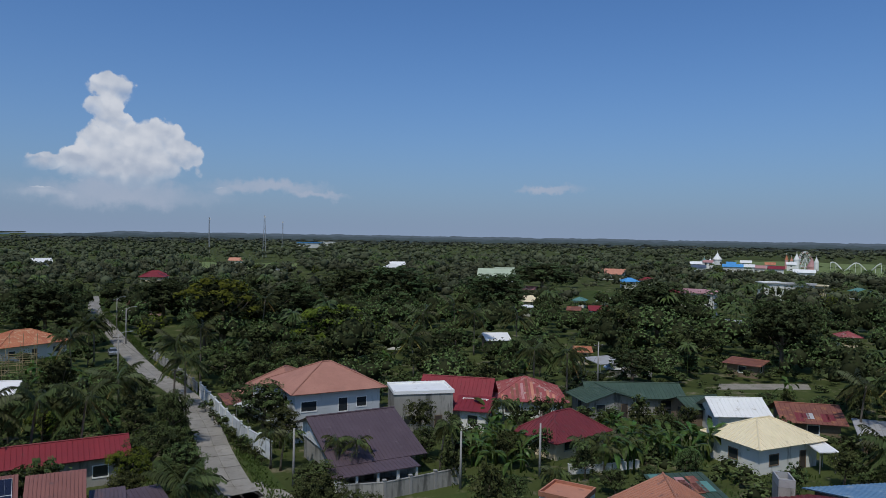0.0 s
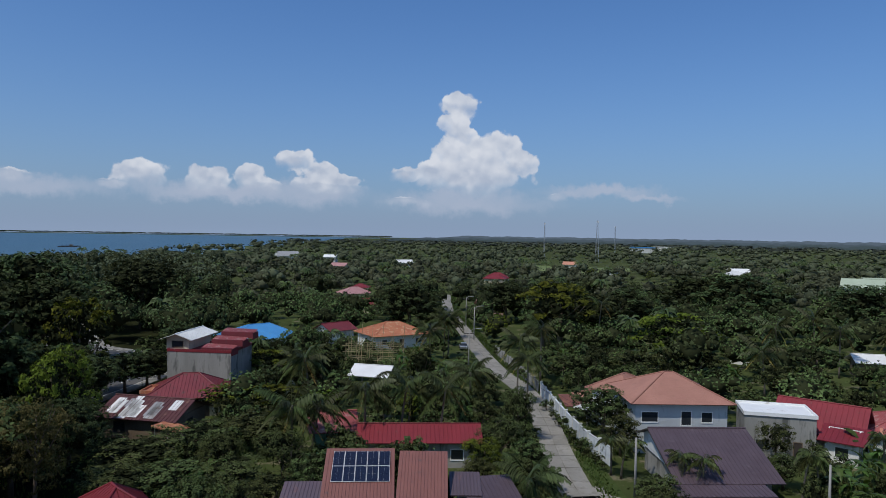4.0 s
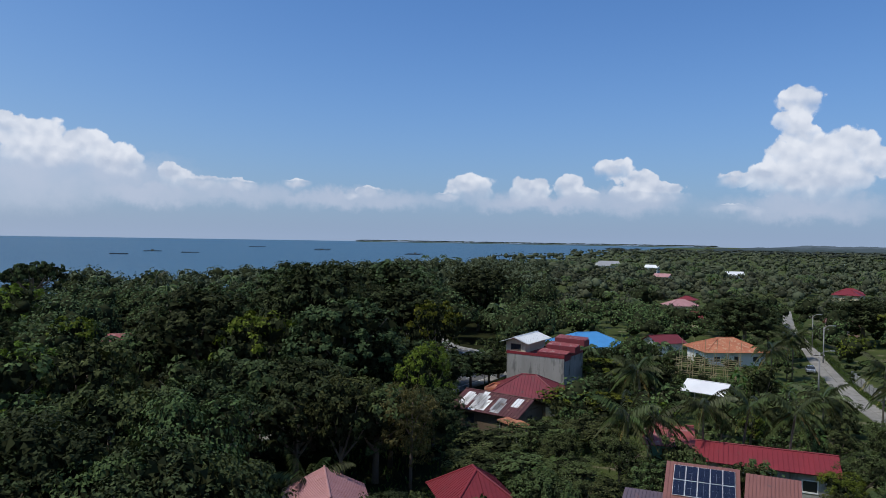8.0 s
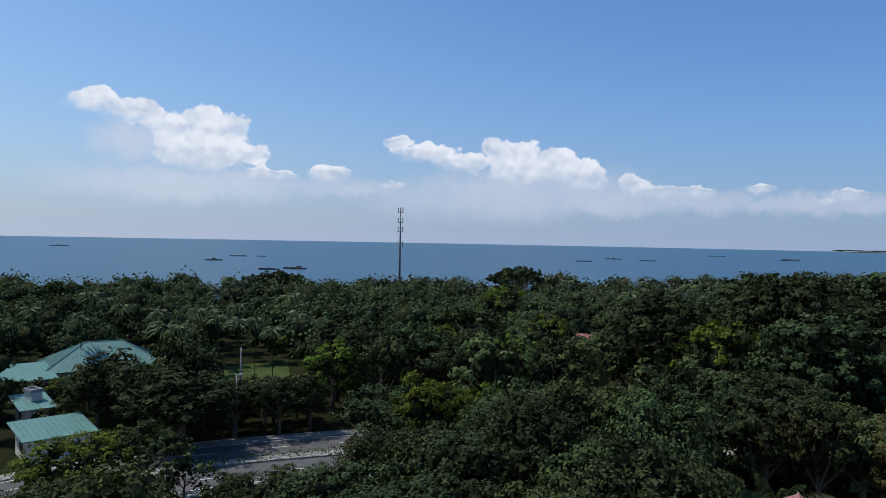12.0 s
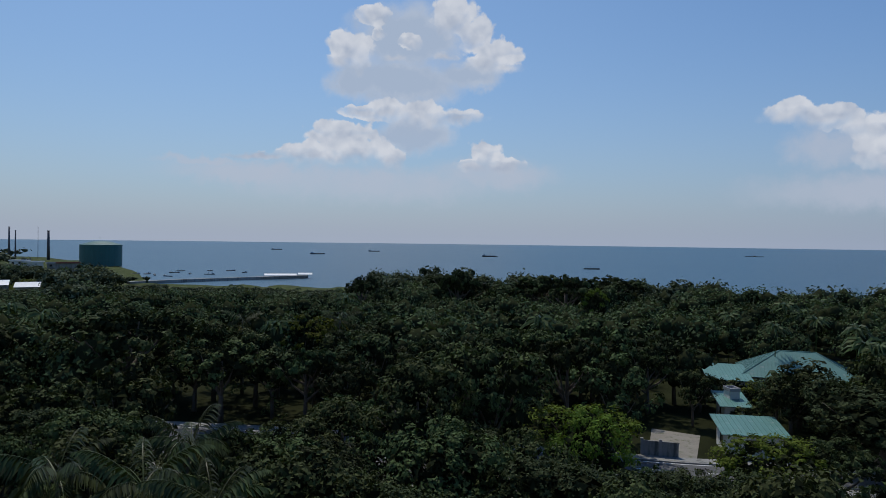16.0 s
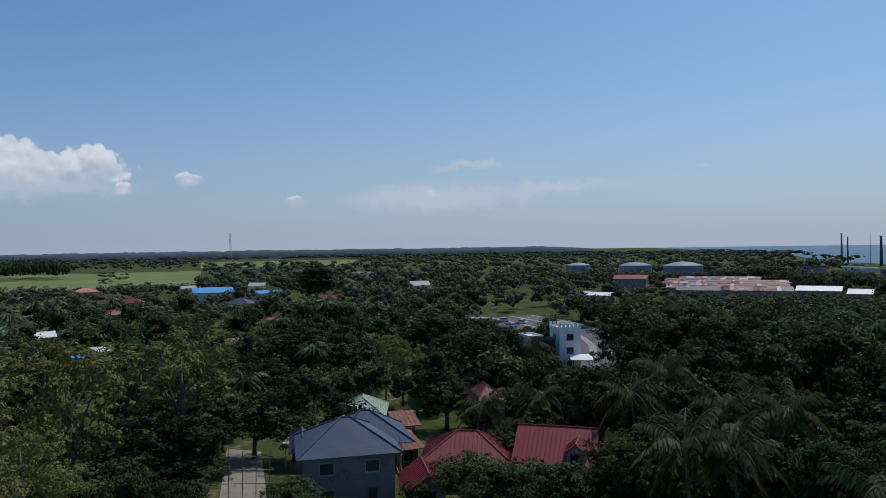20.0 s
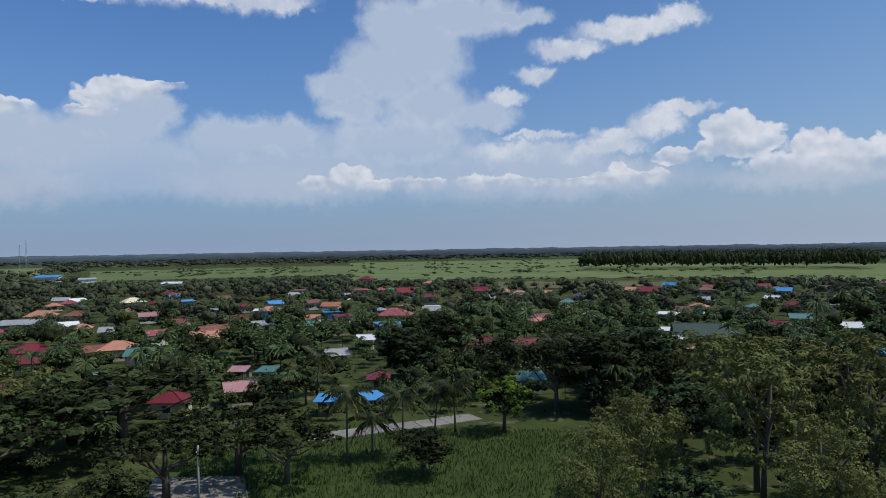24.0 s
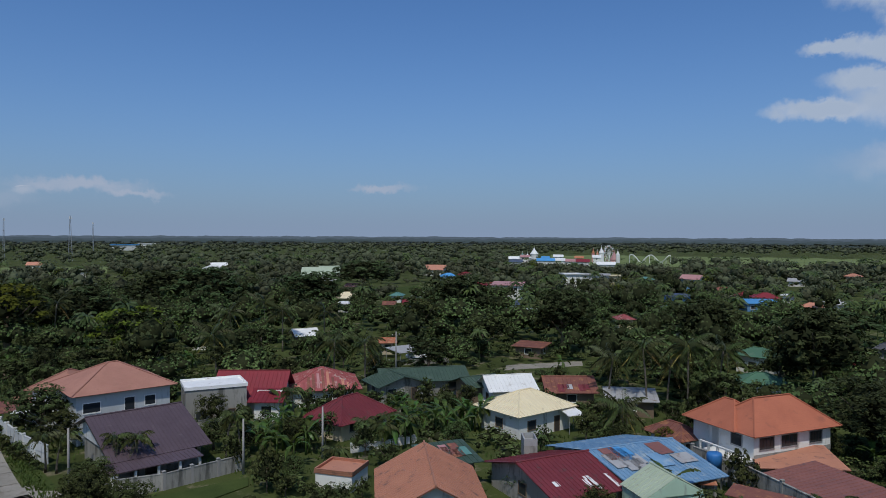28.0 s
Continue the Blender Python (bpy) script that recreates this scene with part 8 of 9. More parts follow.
# crowns of another green that stand out of the woods
for kind_t, x_t, y_t, h_t, r_t in (
        ("fresh", -101.6, 38.1, 15.0, 6.2), ("fresh", -76.5, 51.4, 12.6, 4.4), ("fresh", -103.7, 73.6, 15.3, 5.2), ("olive", -62.0, 39.1, 12.0, 4.1), ("light", -66.0, 33.0, 12.3, 4.1),
        ("fresh", -76.7, -5.3, 11.9, 3.9), ("fresh", -189.3, 17.3, 14.4, 6.8), ("fresh", -138.3, 19.9, 11.9, 4.5), ("rain", -160.2, 6.3, 11.9, 10.2), ("rain", -258.1, 30.8, 17.3, 10.4),
        ("light", -90.1, 4.1, 14.4, 6.1), ("light", -90.7, 13.1, 14.2, 5.9), ("light", -39.9, -58.5, 15.0, 5.4), ("light", -47.8, -57.0, 16.1, 5.8), ("fresh", -51.4, -47.1, 10.6, 4.1),
        ("rain", -31.2, -120.2, 15.9, 11.5), ("fresh", -60.9, -118.7, 12.4, 5.2), ("rain", -145.9, -174.5, 16.8, 6.8), ("rain", -121.7, -192.9, 15.1, 6.3), ("rain", -162.0, -144.0, 16.5, 10.3)):
    tree(kind_t, x_t, y_t, h_t, r_t, shown=False)
    keep_clear(x_t, y_t, r_t * 0.7, h_t * 0.6)
tree("light", -12.6, 70.5, 3.6, 2.6)
tree("mango", -33.4, 86.3, 6.5, 2.4)
tree("mango", -32.0, 76.6, 5.0, 3.3)
tree("mango", -1.9, 83.3, 3.6, 2.5)
for args in ((-82.6, 97.1, 6.0, 5.0), (-74.2, 76.7, 4.6, 4.9), (-66.6, 79.2, 4.8, 4.7), (-59.7, 78.7, 4.8, 3.3)):
    tree("fresh", *args)
for args in ((-59.9, 66.0, 4.4, 4.5), (-63.8, 59.8, 4.2, 4.4), (-64.4, 51.8, 4.2, 5.2), (-56.5, 49.4, 3.8, 4.7), (-51.7, 52.9, 3.8, 3.7), (-59.6, 45.5, 4.0, 3.8), (-45.0, 51.4, 3.6, 3.2)):
    tree("light", *args)
tree("mango", -50.0, 59.0, 5.4, 3.3)
for args in ((-82.5, 162.9, 7.0, 6.0), (-92.8, 174.1, 7.0, 5.6)):
    tree("mango", *args)
for x_t, y_t, h_t in ((-69.8, 137.0, 8.0), (-65.7, 122.9, 8.0)):
    palm(x_t, y_t, h_t)
tree("fresh", -132.6, 52.4, 11.0, 7.6)
tree("light", -79.6, 42.6, 9.0, 5.2)
tree("light", -98.8, 67.0, 8.5, 5.7)
tree("light", -82.5, 55.4, 7.5, 6.2)
tree("fresh", -75.9, -3.6, 11.0, 4.6)
tree("fresh", -63.4, -35.8, 8.5, 4.9, label="mango tree with yellow-green sunlit crown by the highway")
tree("fresh", -58.6, -53.4, 9.0, 5.9)
tree("mango", -105.0, -50.6, 9.0, 6.0)
tree("dark", -75.6, -8.6, 10.5, 5.6)
tree("mango", -89.5, -34.8, 10.0, 7.7)
tree("light", -92.9, -60.7, 8.0, 3.1)
tree("fresh", -161.2, -133.0, 13.0, 5.0)
tree("dark", -11.1, -80.1, 10.0, 4.9)
for args in ((6.2, -92.1, 10.0, 5.6), (-14.0, -83.3, 10.0, 4.2), (10.2, -94.4, 10.5, 4.7), (6.5, -94.0, 10.0, 5.0), (61.4, -65.3, 8.0, 6.8), (57.0, -67.8, 9.0, 5.0), (62.6, -78.6, 9.0, 4.6), (55.5, -64.7, 5.0, 4.5), (59.2, -82.7, 8.0, 4.7), (53.6, -83.4, 6.0, 3.8), (51.2, -91.9, 7.0, 4.4), (26.7, -85.8, 5.0, 3.1)):
    tree("dark", *args)
for args in ((-160.4, -194.0, 15.0, 11.0), (-171.1, -162.9, 15.0, 14.0), (-197.3, -153.8, 15.0, 14.9), (-152.8, -182.0, 15.0, 13.1), (-174.9, -163.6, 15.0, 11.4), (-249.2, -53.9, 15.0, 11.2), (-286.1, 34.0, 15.0, 10.4)):
    tree("rain", *args)
for args in ((19.2, -144.6, 12.0, 6.2), (12.3, -124.9, 12.0, 6.3), (5.0, -113.8, 12.0, 5.7), (24.6, -120.8, 7.0, 4.3), (17.5, -119.5, 8.0, 4.6), (11.1, -101.6, 9.0, 4.7)):
    tree("dark", *args)
for args in ((62.5, -72.8, 17.5, 6.8), (67.0, -61.5, 16.5, 6.0), (58.4, -48.6, 12.5, 5.2), (69.5, -50.2, 16.6, 7.0), (62.0, -29.5, 11.0, 4.6), (75.5, -53.5, 17.0, 7.5), (71.5, -38.0, 13.0, 5.4), (81.6, -86.2, 14.0, 9.0), (124.8, -150.7, 13.0, 9.2), (89.2, -76.2, 15.0, 8.0), (99.8, -66.1, 14.0, 9.0), (87.9, -89.4, 13.5, 8.2), (105.4, 47.0, 13.4, 8.6), (115.4, 53.1, 14.0, 9.7), (105.6, 37.0, 13.0, 7.0)):
    tree("olive", *args)
for args in ((113.2, 23.4, 10.5, 15.2), (94.6, 4.7, 8.5, 9.0), (87.3, 31.6, 9.5, 8.9), (102.6, 31.4, 10.5, 11.1), (117.2, -44.2, 11.0, 6.8), (100.6, 30.0, 8.8, 10.9), (86.9, 11.7, 7.6, 8.0), (80.8, 37.2, 8.0, 7.2), (89.6, -1.4, 7.4, 6.7)):
    tree("rain", *args)
for args in ((88.7, -17.7, 5.5, 4.6), (117.4, -50.8, 13.0, 9.0), (87.1, -50.3, 9.5, 5.8), (136.4, -39.0, 10.0, 6.1), (98.7, -84.7, 10.0, 5.0), (60.9, -77.1, 8.5, 6.0), (79.2, -118.6, 10.0, 6.1), (68.1, -125.6, 9.0, 6.6), (66.2, -161.6, 11.0, 7.5), (73.0, -103.4, 9.0, 5.8), (31.5, 60.9, 3.2, 3.2), (113.5, 114.9, 11.5, 9.8)):
    tree("dark", *args)
for args in ((167.4, -37.5, 11.0, 6.8), (74.9, 59.6, 9.5, 7.4), (68.7, 46.3, 7.5, 6.7), (26.0, -73.4, 6.0, 4.8), (40.9, -63.8, 5.0, 3.1), (66.7, 79.7, 7.5, 4.9), (71.3, 28.6, 6.5, 4.6), (73.7, 21.3, 5.5, 4.9), (77.6, 15.4, 6.0, 4.7), (65.1, 33.1, 5.0, 4.1), (40.0, -103.8, 7.0, 4.7), (48.4, -123.0, 7.0, 4.6), (28.9, -107.9, 6.0, 3.8)):
    tree("mango", *args)
for args in ((81.6, 54.2, 8.5, 5.9), (106.8, -32.5, 8.0, 4.8), (51.5, 68.2, 3.6, 1.9), (63.1, 40.0, 3.0, 1.8)):
    tree("fresh", *args)
for x_t, y_t, h_t in ((-66.4, 84.8, 8.0), (-51.4, 65.8, 6.5), (-48.2, 72.2, 8.0), (-45.3, 76.0, 8.0), (-40.4, 77.3, 8.0), (-44.3, 94.9, 6.5), (-24.1, 63.0, 3.6), (-69.1, 137.8, 9.0), (-43.3, 112.2, 9.0), (-43.1, 123.7, 10.0), (-39.0, 105.3, 7.5), (-4.2, 156.0, 9.5), (2.7, 172.3, 10.0), (6.7, 157.6, 9.5), (15.9, 154.4, 9.5), (-5.6, 131.1, 8.0), (15.6, 120.3, 7.5), (20.8, 117.5, 7.5), (-43.2, 166.1, 11.0)):
    palm(x_t, y_t, h_t)
for x_t, y_t, h_t in ((-64.0, 81.9, 8.5), (-52.7, 63.7, 7.0),  (-76.3, -131.9, 10.0), (-59.0, -141.2, 10.0), (9.8, -108.6, 10.0), (36.5, -139.7, 8.0), (31.7, -92.4, 7.0), (24.1, -100.2, 7.0), (70.7, -95.7, 7.5), (-62.7, 26.4, 3.5), (-247.1, 65.6, 13.0), (-200.2, -60.2, 11.0)):
    palm(x_t, y_t, h_t, 1.08)
for x_t, y_t, h_t in ((8.9, -99.9, 12.0), (-4.9, -80.1, 12.0), (4.1, -65.1, 12.0), (0.4, -64.4, 12.0), (-8.3, -55.0, 12.0), (-12.6, -50.3, 12.0), (-14.7, -45.9, 11.5), (10.7, -89.0, 11.0), (2.3, -85.4, 11.0), (-17.7, -60.3, 11.0)):
    palm(x_t, y_t, h_t - 0.6, 1.12, fronds=20)
for x_t, y_t, h_t in ((96.4, -8.8, 9.0), (97.0, -16.2, 8.0), (131.2, -49.0, 10.0), (129.4, -64.6, 11.0), (100.0, 35.1, 9.0), (141.3, -4.4, 7.5), (108.3, -25.3, 7.0), (106.9, -22.0, 6.5), (96.9, -12.1, 5.5), (55.4, 92.5, 8.0), (59.3, 87.8, 10.0), (64.6, 85.4, 10.5), (72.1, 88.9, 9.0), (62.8, 88.1, 8.0), (48.5, 74.4, 5.0), (55.1, 38.0, 3.6), (136.3, 19.7, 8.0), (200.7, 61.4, 8.0)):
    palm(x_t, y_t, h_t, 0.95, dry=4)
for x_t, y_t, h_t in ((-10.8, 75.1, 4.4), (-9.1, 74.7, 4.4), (-0.1, 78.3, 5.5), (1.5, 78.7, 5.0), (7.9, 88.3, 6.0), (-18.1, 78.1, 4.0), (16.0, 80.6, 3.0), (18.7, 79.5, 2.8), (13.0, 73.4, 1.8), (20.2, 83.2, 3.0), (22.0, 82.1, 3.0), (-19.4, 78.8, 4.2), (61.7, 41.1, 2.5)):
    palm(x_t, y_t, h_t, 1.0, fronds=14, dry=0, small=True)
for x_t, y_t in ((6.4, 88.4), (7.8, 83.0), (9.2, 85.2), (23.8, 87.5), (25.5, 84.3), (28.0, 85.2), (31.0, 87.4), (22.6, 92.3), (4.3, 81.3), (5.7, 76.6), (-64.9, 114.4), (-66.4, 122.6), (-61.4, 118.9), (-72.3, 130.0), (-70.8, 120.5), (31.8, 85.8), (-54.3, 51.2), (177.8, 17.7), (142.6, 8.4), (74.7, -160.2), (68.1, -153.8), (209.5, 28.6)):
    banana(x_t, y_t, 2.8)
banana(42.8, 53.7, 3.4, 1)
garden_rng = random.Random(63)
for k_t in range(90):
    x_t, y_t = from_polar(garden_rng.uniform(-52, 34), garden_rng.uniform(66, 150))
    if near_road(x_t, y_t, 1.8) or any(math.hypot(x_t - px, y_t - py) < pr + 1.2 for px, py, pr in FOOTPRINTS):
        continue
    if garden_rng.random() < 0.45:
        banana(x_t, y_t, garden_rng.uniform(2.0, 3.2), garden_rng.choice((1, 2, 3)))
    else:
        tree(garden_rng.choice(("bush", "light", "bush", "mango")), x_t, y_t, garden_rng.uniform(1.8, 3.4), garden_rng.uniform(1.3, 2.4), shown=False)
for x_t, y_t, h_t in ((-27.6, 90.0, 1.6), (-26.2, 87.6, 1.3), (-24.6, 85.2, 1.7), (-23.2, 83.2, 1.2), (-21.9, 81.6, 1.5), (-20.6, 79.6, 1.1), (-32.4, 98.4, 1.5), (-30.6, 95.2, 1.2), (-35.2, 103.4, 1.6)):
    tree("bush", x_t, y_t, h_t, h_t * 0.7)
for args in ((9.6, 63.6, 1.7, 1.4), (11.6, 61.2, 1.8, 1.5), (14.1, 63.3, 1.9, 1.1), (6.6, 65.5, 2.0, 1.4)):
    tree("bush", *args)
for x_t, y_t in ((6.5, 96.5), (8.7, 91.7), (6.6, 82.4), (9.1, 79.0), (19.5, 80.8), (22.0, 79.1), (25.9, 82.0), (28.3, 80.2), (32.4, 84.1), (5.0, 105.3)):
    banana(x_t, y_t, 3.0, 2)

for p_k in STREET[: int(len(STREET) * 0.62) : 3]:
    keep_clear(p_k.x, p_k.y, 1.3, 0.1)
for az_k in range(-138, -72, 2):          # the fields show over the village trees
    keep_clear(*from_polar(az_k, 650 if az_k < -92 else 800), 16, 1.0)
for az_k in range(150, 169):
    keep_clear(*from_polar(az_k, shore_at(az_k) - 12), 15, 0.5)

# ---- woods, palm groves, bushes and grass ----
wrng = np.random.default_rng(77)
AVOID = np.array([(x_a, y_a, r_a) for x_a, y_a, r_a in FOOTPRINTS + YARDS])


def free_spot(x, y, r, az, d, gap=1.0):
    if d > shore_at(az) - 6 - r * 0.3 or (146 < az < 170 and d > min(440, shore_at(az) - 40)):
        return False
    if any(a0 - 0.3 < az < a1 + 0.3 and r0 * 0.97 - r < d < r1 * 1.03 + r for a0, a1, r0, r1 in FIELD_AREAS):
        return False
    if ((AVOID[:, 0] - x) ** 2 + (AVOID[:, 1] - y) ** 2 < (AVOID[:, 2] * 0.9 + r * 0.75 * gap) ** 2).any():
        return False
    return d > 320 or not near_road(x, y, r * 0.15)


def scatter(n, r0, r1, az0=-180.0, az1=180.0, bias=2.0):
    u = wrng.random((n, 2))
    return zip(az0 + (az1 - az0) * u[:, 0], (r0 ** bias + (r1 ** bias - r0 ** bias) * u[:, 1]) ** (1 / bias))


def plant_grove(tries, r0, r1, az0, az1, kinds, h0, h1, gap, most):
    """Single trees, kept apart from each other and from houses, roads and open views."""
    made = 0
    for az, d in scatter(tries, r0, r1, az0, az1):
        kind, h = plant_rng.choice(kinds), plant_rng.uniform(h0, h1)
        r = h * plant_rng.uniform(0.40, 0.52) * (1.25 if kind == "rain" else 0.8 if kind == "olive" else 1.0)
        x, y = from_polar(az, d)
        top = height_limit(x, y, r)
        if top < h:
            if top < 2.6:
                continue
            h, r = top * 0.95, r * max(top / h, 0.5)
            kind = kind if h > 5 else "bush"
        if not free_spot(x, y, r, az, d) or any((px - x) ** 2 + (py - y) ** 2 < (gap * (pr + r)) ** 2 for px, py, pr in PLANTED):
            continue
        tree(kind, x, y, h, r, shown=False)
        made += 1
        if made >= most:
            break


plant_grove(2500, 84, 150, 48, 72, ["tall"], 16.5, 21.5, 0.42, 30)
plant_grove(3000, 34, 80, 56, 118, ["dark", "dark", "mango", "dark"], 10.0, 14.0, 0.5, 45)
plant_grove(5000, 76, 128, 56, 118, ["dark", "dark", "mango", "fresh", "rain", "mango", "dark"], 11.0, 15.5, 0.5, 75)
plant_grove(6000, 34, 128, 118, 168, ["dark", "dark", "mango", "mango", "light", "rain", "dark"], 9.0, 13.5, 0.5, 90)
plant_grove(6000, 34, 175, 164, 199, ["dark", "dark", "mango", "light", "dark"], 8.0, 12.0, 0.5, 85)
plant_grove(3000, 40, 110, 8, 37, ["light", "mango", "fresh", "bush", "light"], 3.0, 7.5, 0.5, 45)
plant_grove(1500, 60, 150, 36, 60, ["dark", "light", "mango"], 6.0, 11.0, 0.56, 40)
plant_grove(2500, 55, 140, -168, -112, ["dark", "mango", "light", "olive", "dark"], 6.0, 11.0, 0.56, 50)
plant_grove(3000, 52, 112, -50, 24, ["bush", "light", "mango", "bush", "light"], 2.2, 5.0, 0.5, 70)
plant_grove(3500, 58, 140, -112, 36, ["dark", "mango", "light", "bush", "mango", "light"], 3.5, 9.0, 0.60, 70)


def clump(rng, lobes, leaves, size):
    """One crown of radius 1 made of some lobes with a rough inner mass and leaf quads, as triangles."""
    v, f = BALL1
    mid = [(0, 0, 0.12, 0.72, 0.8)]
    for k in range(lobes - 1):
        a = 6.28 * k / max(lobes - 1, 1) + rng.uniform(-0.4, 0.4)
        d = rng.uniform(0.42, 0.6)
        mid.append((math.cos(a) * d, math.sin(a) * d, rng.uniform(-0.45, 0.42), rng.uniform(0.36, 0.52), rng.uniform(0.36, 0.5)))
    mid = np.array(mid)
    verts, faces, n = [], [], 0
    for x, y, z, r, rz in mid:
        verts.append(v * rng.uniform(0.42, 0.7, (len(v), 1)) * (r, r, rz) + (x, y, z))
        faces.append(f + n)
        n += len(v)
    if leaves:
        pick = rng.choice(len(mid), leaves, p=mid[:, 3] ** 2 / (mid[:, 3] ** 2).sum())
        d = rng.normal(0, 1, (leaves, 3))
        d[:, 2] = np.abs(d[:, 2]) * 0.9 - 0.2
        d /= np.linalg.norm(d, axis=1, keepdims=True)
        lump = 1 + 0.10 * np.sin(d[:, :1] * 6 + pick[:, None]) * np.sin(d[:, 1:2] * 7 + pick[:, None] * 2.3)
        c = mid[pick, :3] + d * mid[pick][:, [3, 3, 4]] * lump * rng.uniform(0.74, 0.98, (leaves, 1))
        q = leaf_quads(rng, c, d, size, narrow=0.65, up=0.25, scatter_n=0.4)[:, 1:]
        verts.append(q.reshape(-1, 3))
        faces.append(n + np.arange(3 * leaves).reshape(-1, 3))
    return np.concatenate(verts), np.concatenate(faces), lobes * len(f)


def palm_clump(rng):
    """A palm of radius about 1 on a thin trunk that reaches the ground below it."""
    q = [[(-0.03, 0, -3.6), (0.03, 0, -3.6), (0.03, 0, 0), (-0.03, 0, 0)], [(0, -0.03, -3.6), (0, 0.03, -3.6), (0, 0.03, 0), (0, -0.03, 0)]]
    for k in range(20):
        a = 2.4 * k
        lift = rng.uniform(-0.35, 0.75)
        c, s = math.cos(a), math.sin(a)
        reach = rng.uniform(0.85, 1.1)
        spine = [(0, 0), (0.32 * reach, lift * 0.42), (0.66 * reach, lift * 0.5 - 0.1), (0.95 * reach, lift * 0.3 - 0.42)]
        for n in range(3):
            (u0, z0), (u1, z1) = spine[n], spine[n + 1]
            w0, w1 = (0.03, 0.085, 0.075)[n], (0.085, 0.075, 0.01)[n]
            for t in (-1, 1):
                q.append([(c * u0, s * u0, z0), (c * u1, s * u1, z1), (c * u1 - s * w1 * t, s * u1 + c * w1 * t, z1 - w1 * 1.1), (c * u0 - s * w0 * t, s * u0 + c * w0 * t, z0 - w0 * 1.1)])
    q = np.array(q)
    k = 4 * np.arange(len(q))[:, None]
    return q.reshape(-1, 3), np.concatenate([k + np.array([[0, 1, 2]]), k + np.array([[0, 2, 3]])]), 0


def woods(name, material, label, spots, makers, palms=False):
    """Many crowns joined into one object of trees that nobody could count."""
    shapes = [makers(wrng) for _ in range(5)]
    verts, faces, inner, n = [], [], [], 0
    for x, y, h, r in spots:
        v, f, n_core = shapes[int(wrng.integers(5))]
        a = wrng.uniform(0, 6.28)
        c, s = math.cos(a), math.sin(a)
        k = v @ np.array([[c, s, 0], [-s, c, 0], [0, 0, 1]])
        if palms:
            k = k * (r, r, r) + (x, y, h)
        else:
            k = k * (r, r, h * 0.48) + (x, y, h * 0.54)
        verts.append(k)
        faces.append(f + n)
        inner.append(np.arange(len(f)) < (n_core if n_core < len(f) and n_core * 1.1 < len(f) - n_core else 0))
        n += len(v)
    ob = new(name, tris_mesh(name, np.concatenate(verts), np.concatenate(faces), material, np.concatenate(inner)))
    return tagged(ob, label, "woods", kind="stuff")


def spots_for(tries, r0, r1, az0, az1, h0, h1, r_of, gap, bias=2.0, most=99999):
    found, grid = [], {}
    for az, d in scatter(tries, r0, r1, az0, az1, bias):
        h = wrng.uniform(h0, h1)
        r = h * wrng.uniform(*r_of)
        x, y = from_polar(az, d)
        top = height_limit(x, y, r)
        if top < h:
            if top < 2.0:
                continue
            h, r = top * 0.97, r * max(top / h, 0.45)
        if not free_spot(x, y, r, az, d, 0.8):
            continue
        if gap:
            cell = (int(x // 8), int(y // 8))
            if any((px - x) ** 2 + (py - y) ** 2 < (gap * (pr + r)) ** 2 for i in (-1, 0, 1) for j in (-1, 0, 1) for px, py, pr in grid.get((cell[0] + i, cell[1] + j), ())):
                continue
            grid.setdefault(cell, []).append((x, y, r))
        found.append((x, y, h, r))
        if len(found) >= most:
            break
    return found


woods("coast_woods", "woods", "dense green woods between highway and shore", spots_for(4000, 118, 250, 44, 199, 9.0, 15.5, (0.38, 0.52), 0.46, most=750), lambda g: clump(g, 7, 360, 0.082))
woods("shore_woods", "hazed_leaf", "dense green woods along the shore", spots_for(4000, 240, 520, 44, 178, 9.0, 16.0, (0.4, 0.55), 0.46, most=900), lambda g: clump(g, 5, 120, 0.125))
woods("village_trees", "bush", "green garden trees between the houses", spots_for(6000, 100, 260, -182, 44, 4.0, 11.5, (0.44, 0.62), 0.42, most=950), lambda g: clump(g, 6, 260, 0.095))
woods("village_groves", "hazed_leaf", "green trees between the houses further off", spots_for(12000, 250, 560, -182, 44, 4.0, 11.5, (0.48, 0.7), 0.40, most=2100), lambda g: clump(g, 4, 70, 0.15))
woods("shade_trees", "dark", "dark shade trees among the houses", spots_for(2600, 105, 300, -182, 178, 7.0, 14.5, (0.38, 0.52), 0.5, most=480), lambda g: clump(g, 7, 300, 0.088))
woods("shade_groves", "hazed_leaf", "shade trees on the plain further off, leaf colour paled for haze", spots_for(4000, 290, 700, -182, 44, 7.0, 14.0, (0.42, 0.58), 0.5, most=900), lambda g: clump(g, 4, 80, 0.14))
woods("sunlit_trees", "fresh", "yellow-green trees among the darker woods", spots_for(500, 120, 500, -182, 178, 6.0, 11.0, (0.36, 0.48), 0.6, most=90), lambda g: clump(g, 6, 260, 0.09))
woods("palm_grove", "palm", "coconut palms scattered among houses and shore woods", spots_for(900, 115, 620, -182, 178, 8.0, 12.5, (0.30, 0.36), 0.3, most=420) + spots_for(700, 95, 330, -128, -20, 6.0, 10.5, (0.29, 0.36), 0.3, most=240), palm_clump, True)
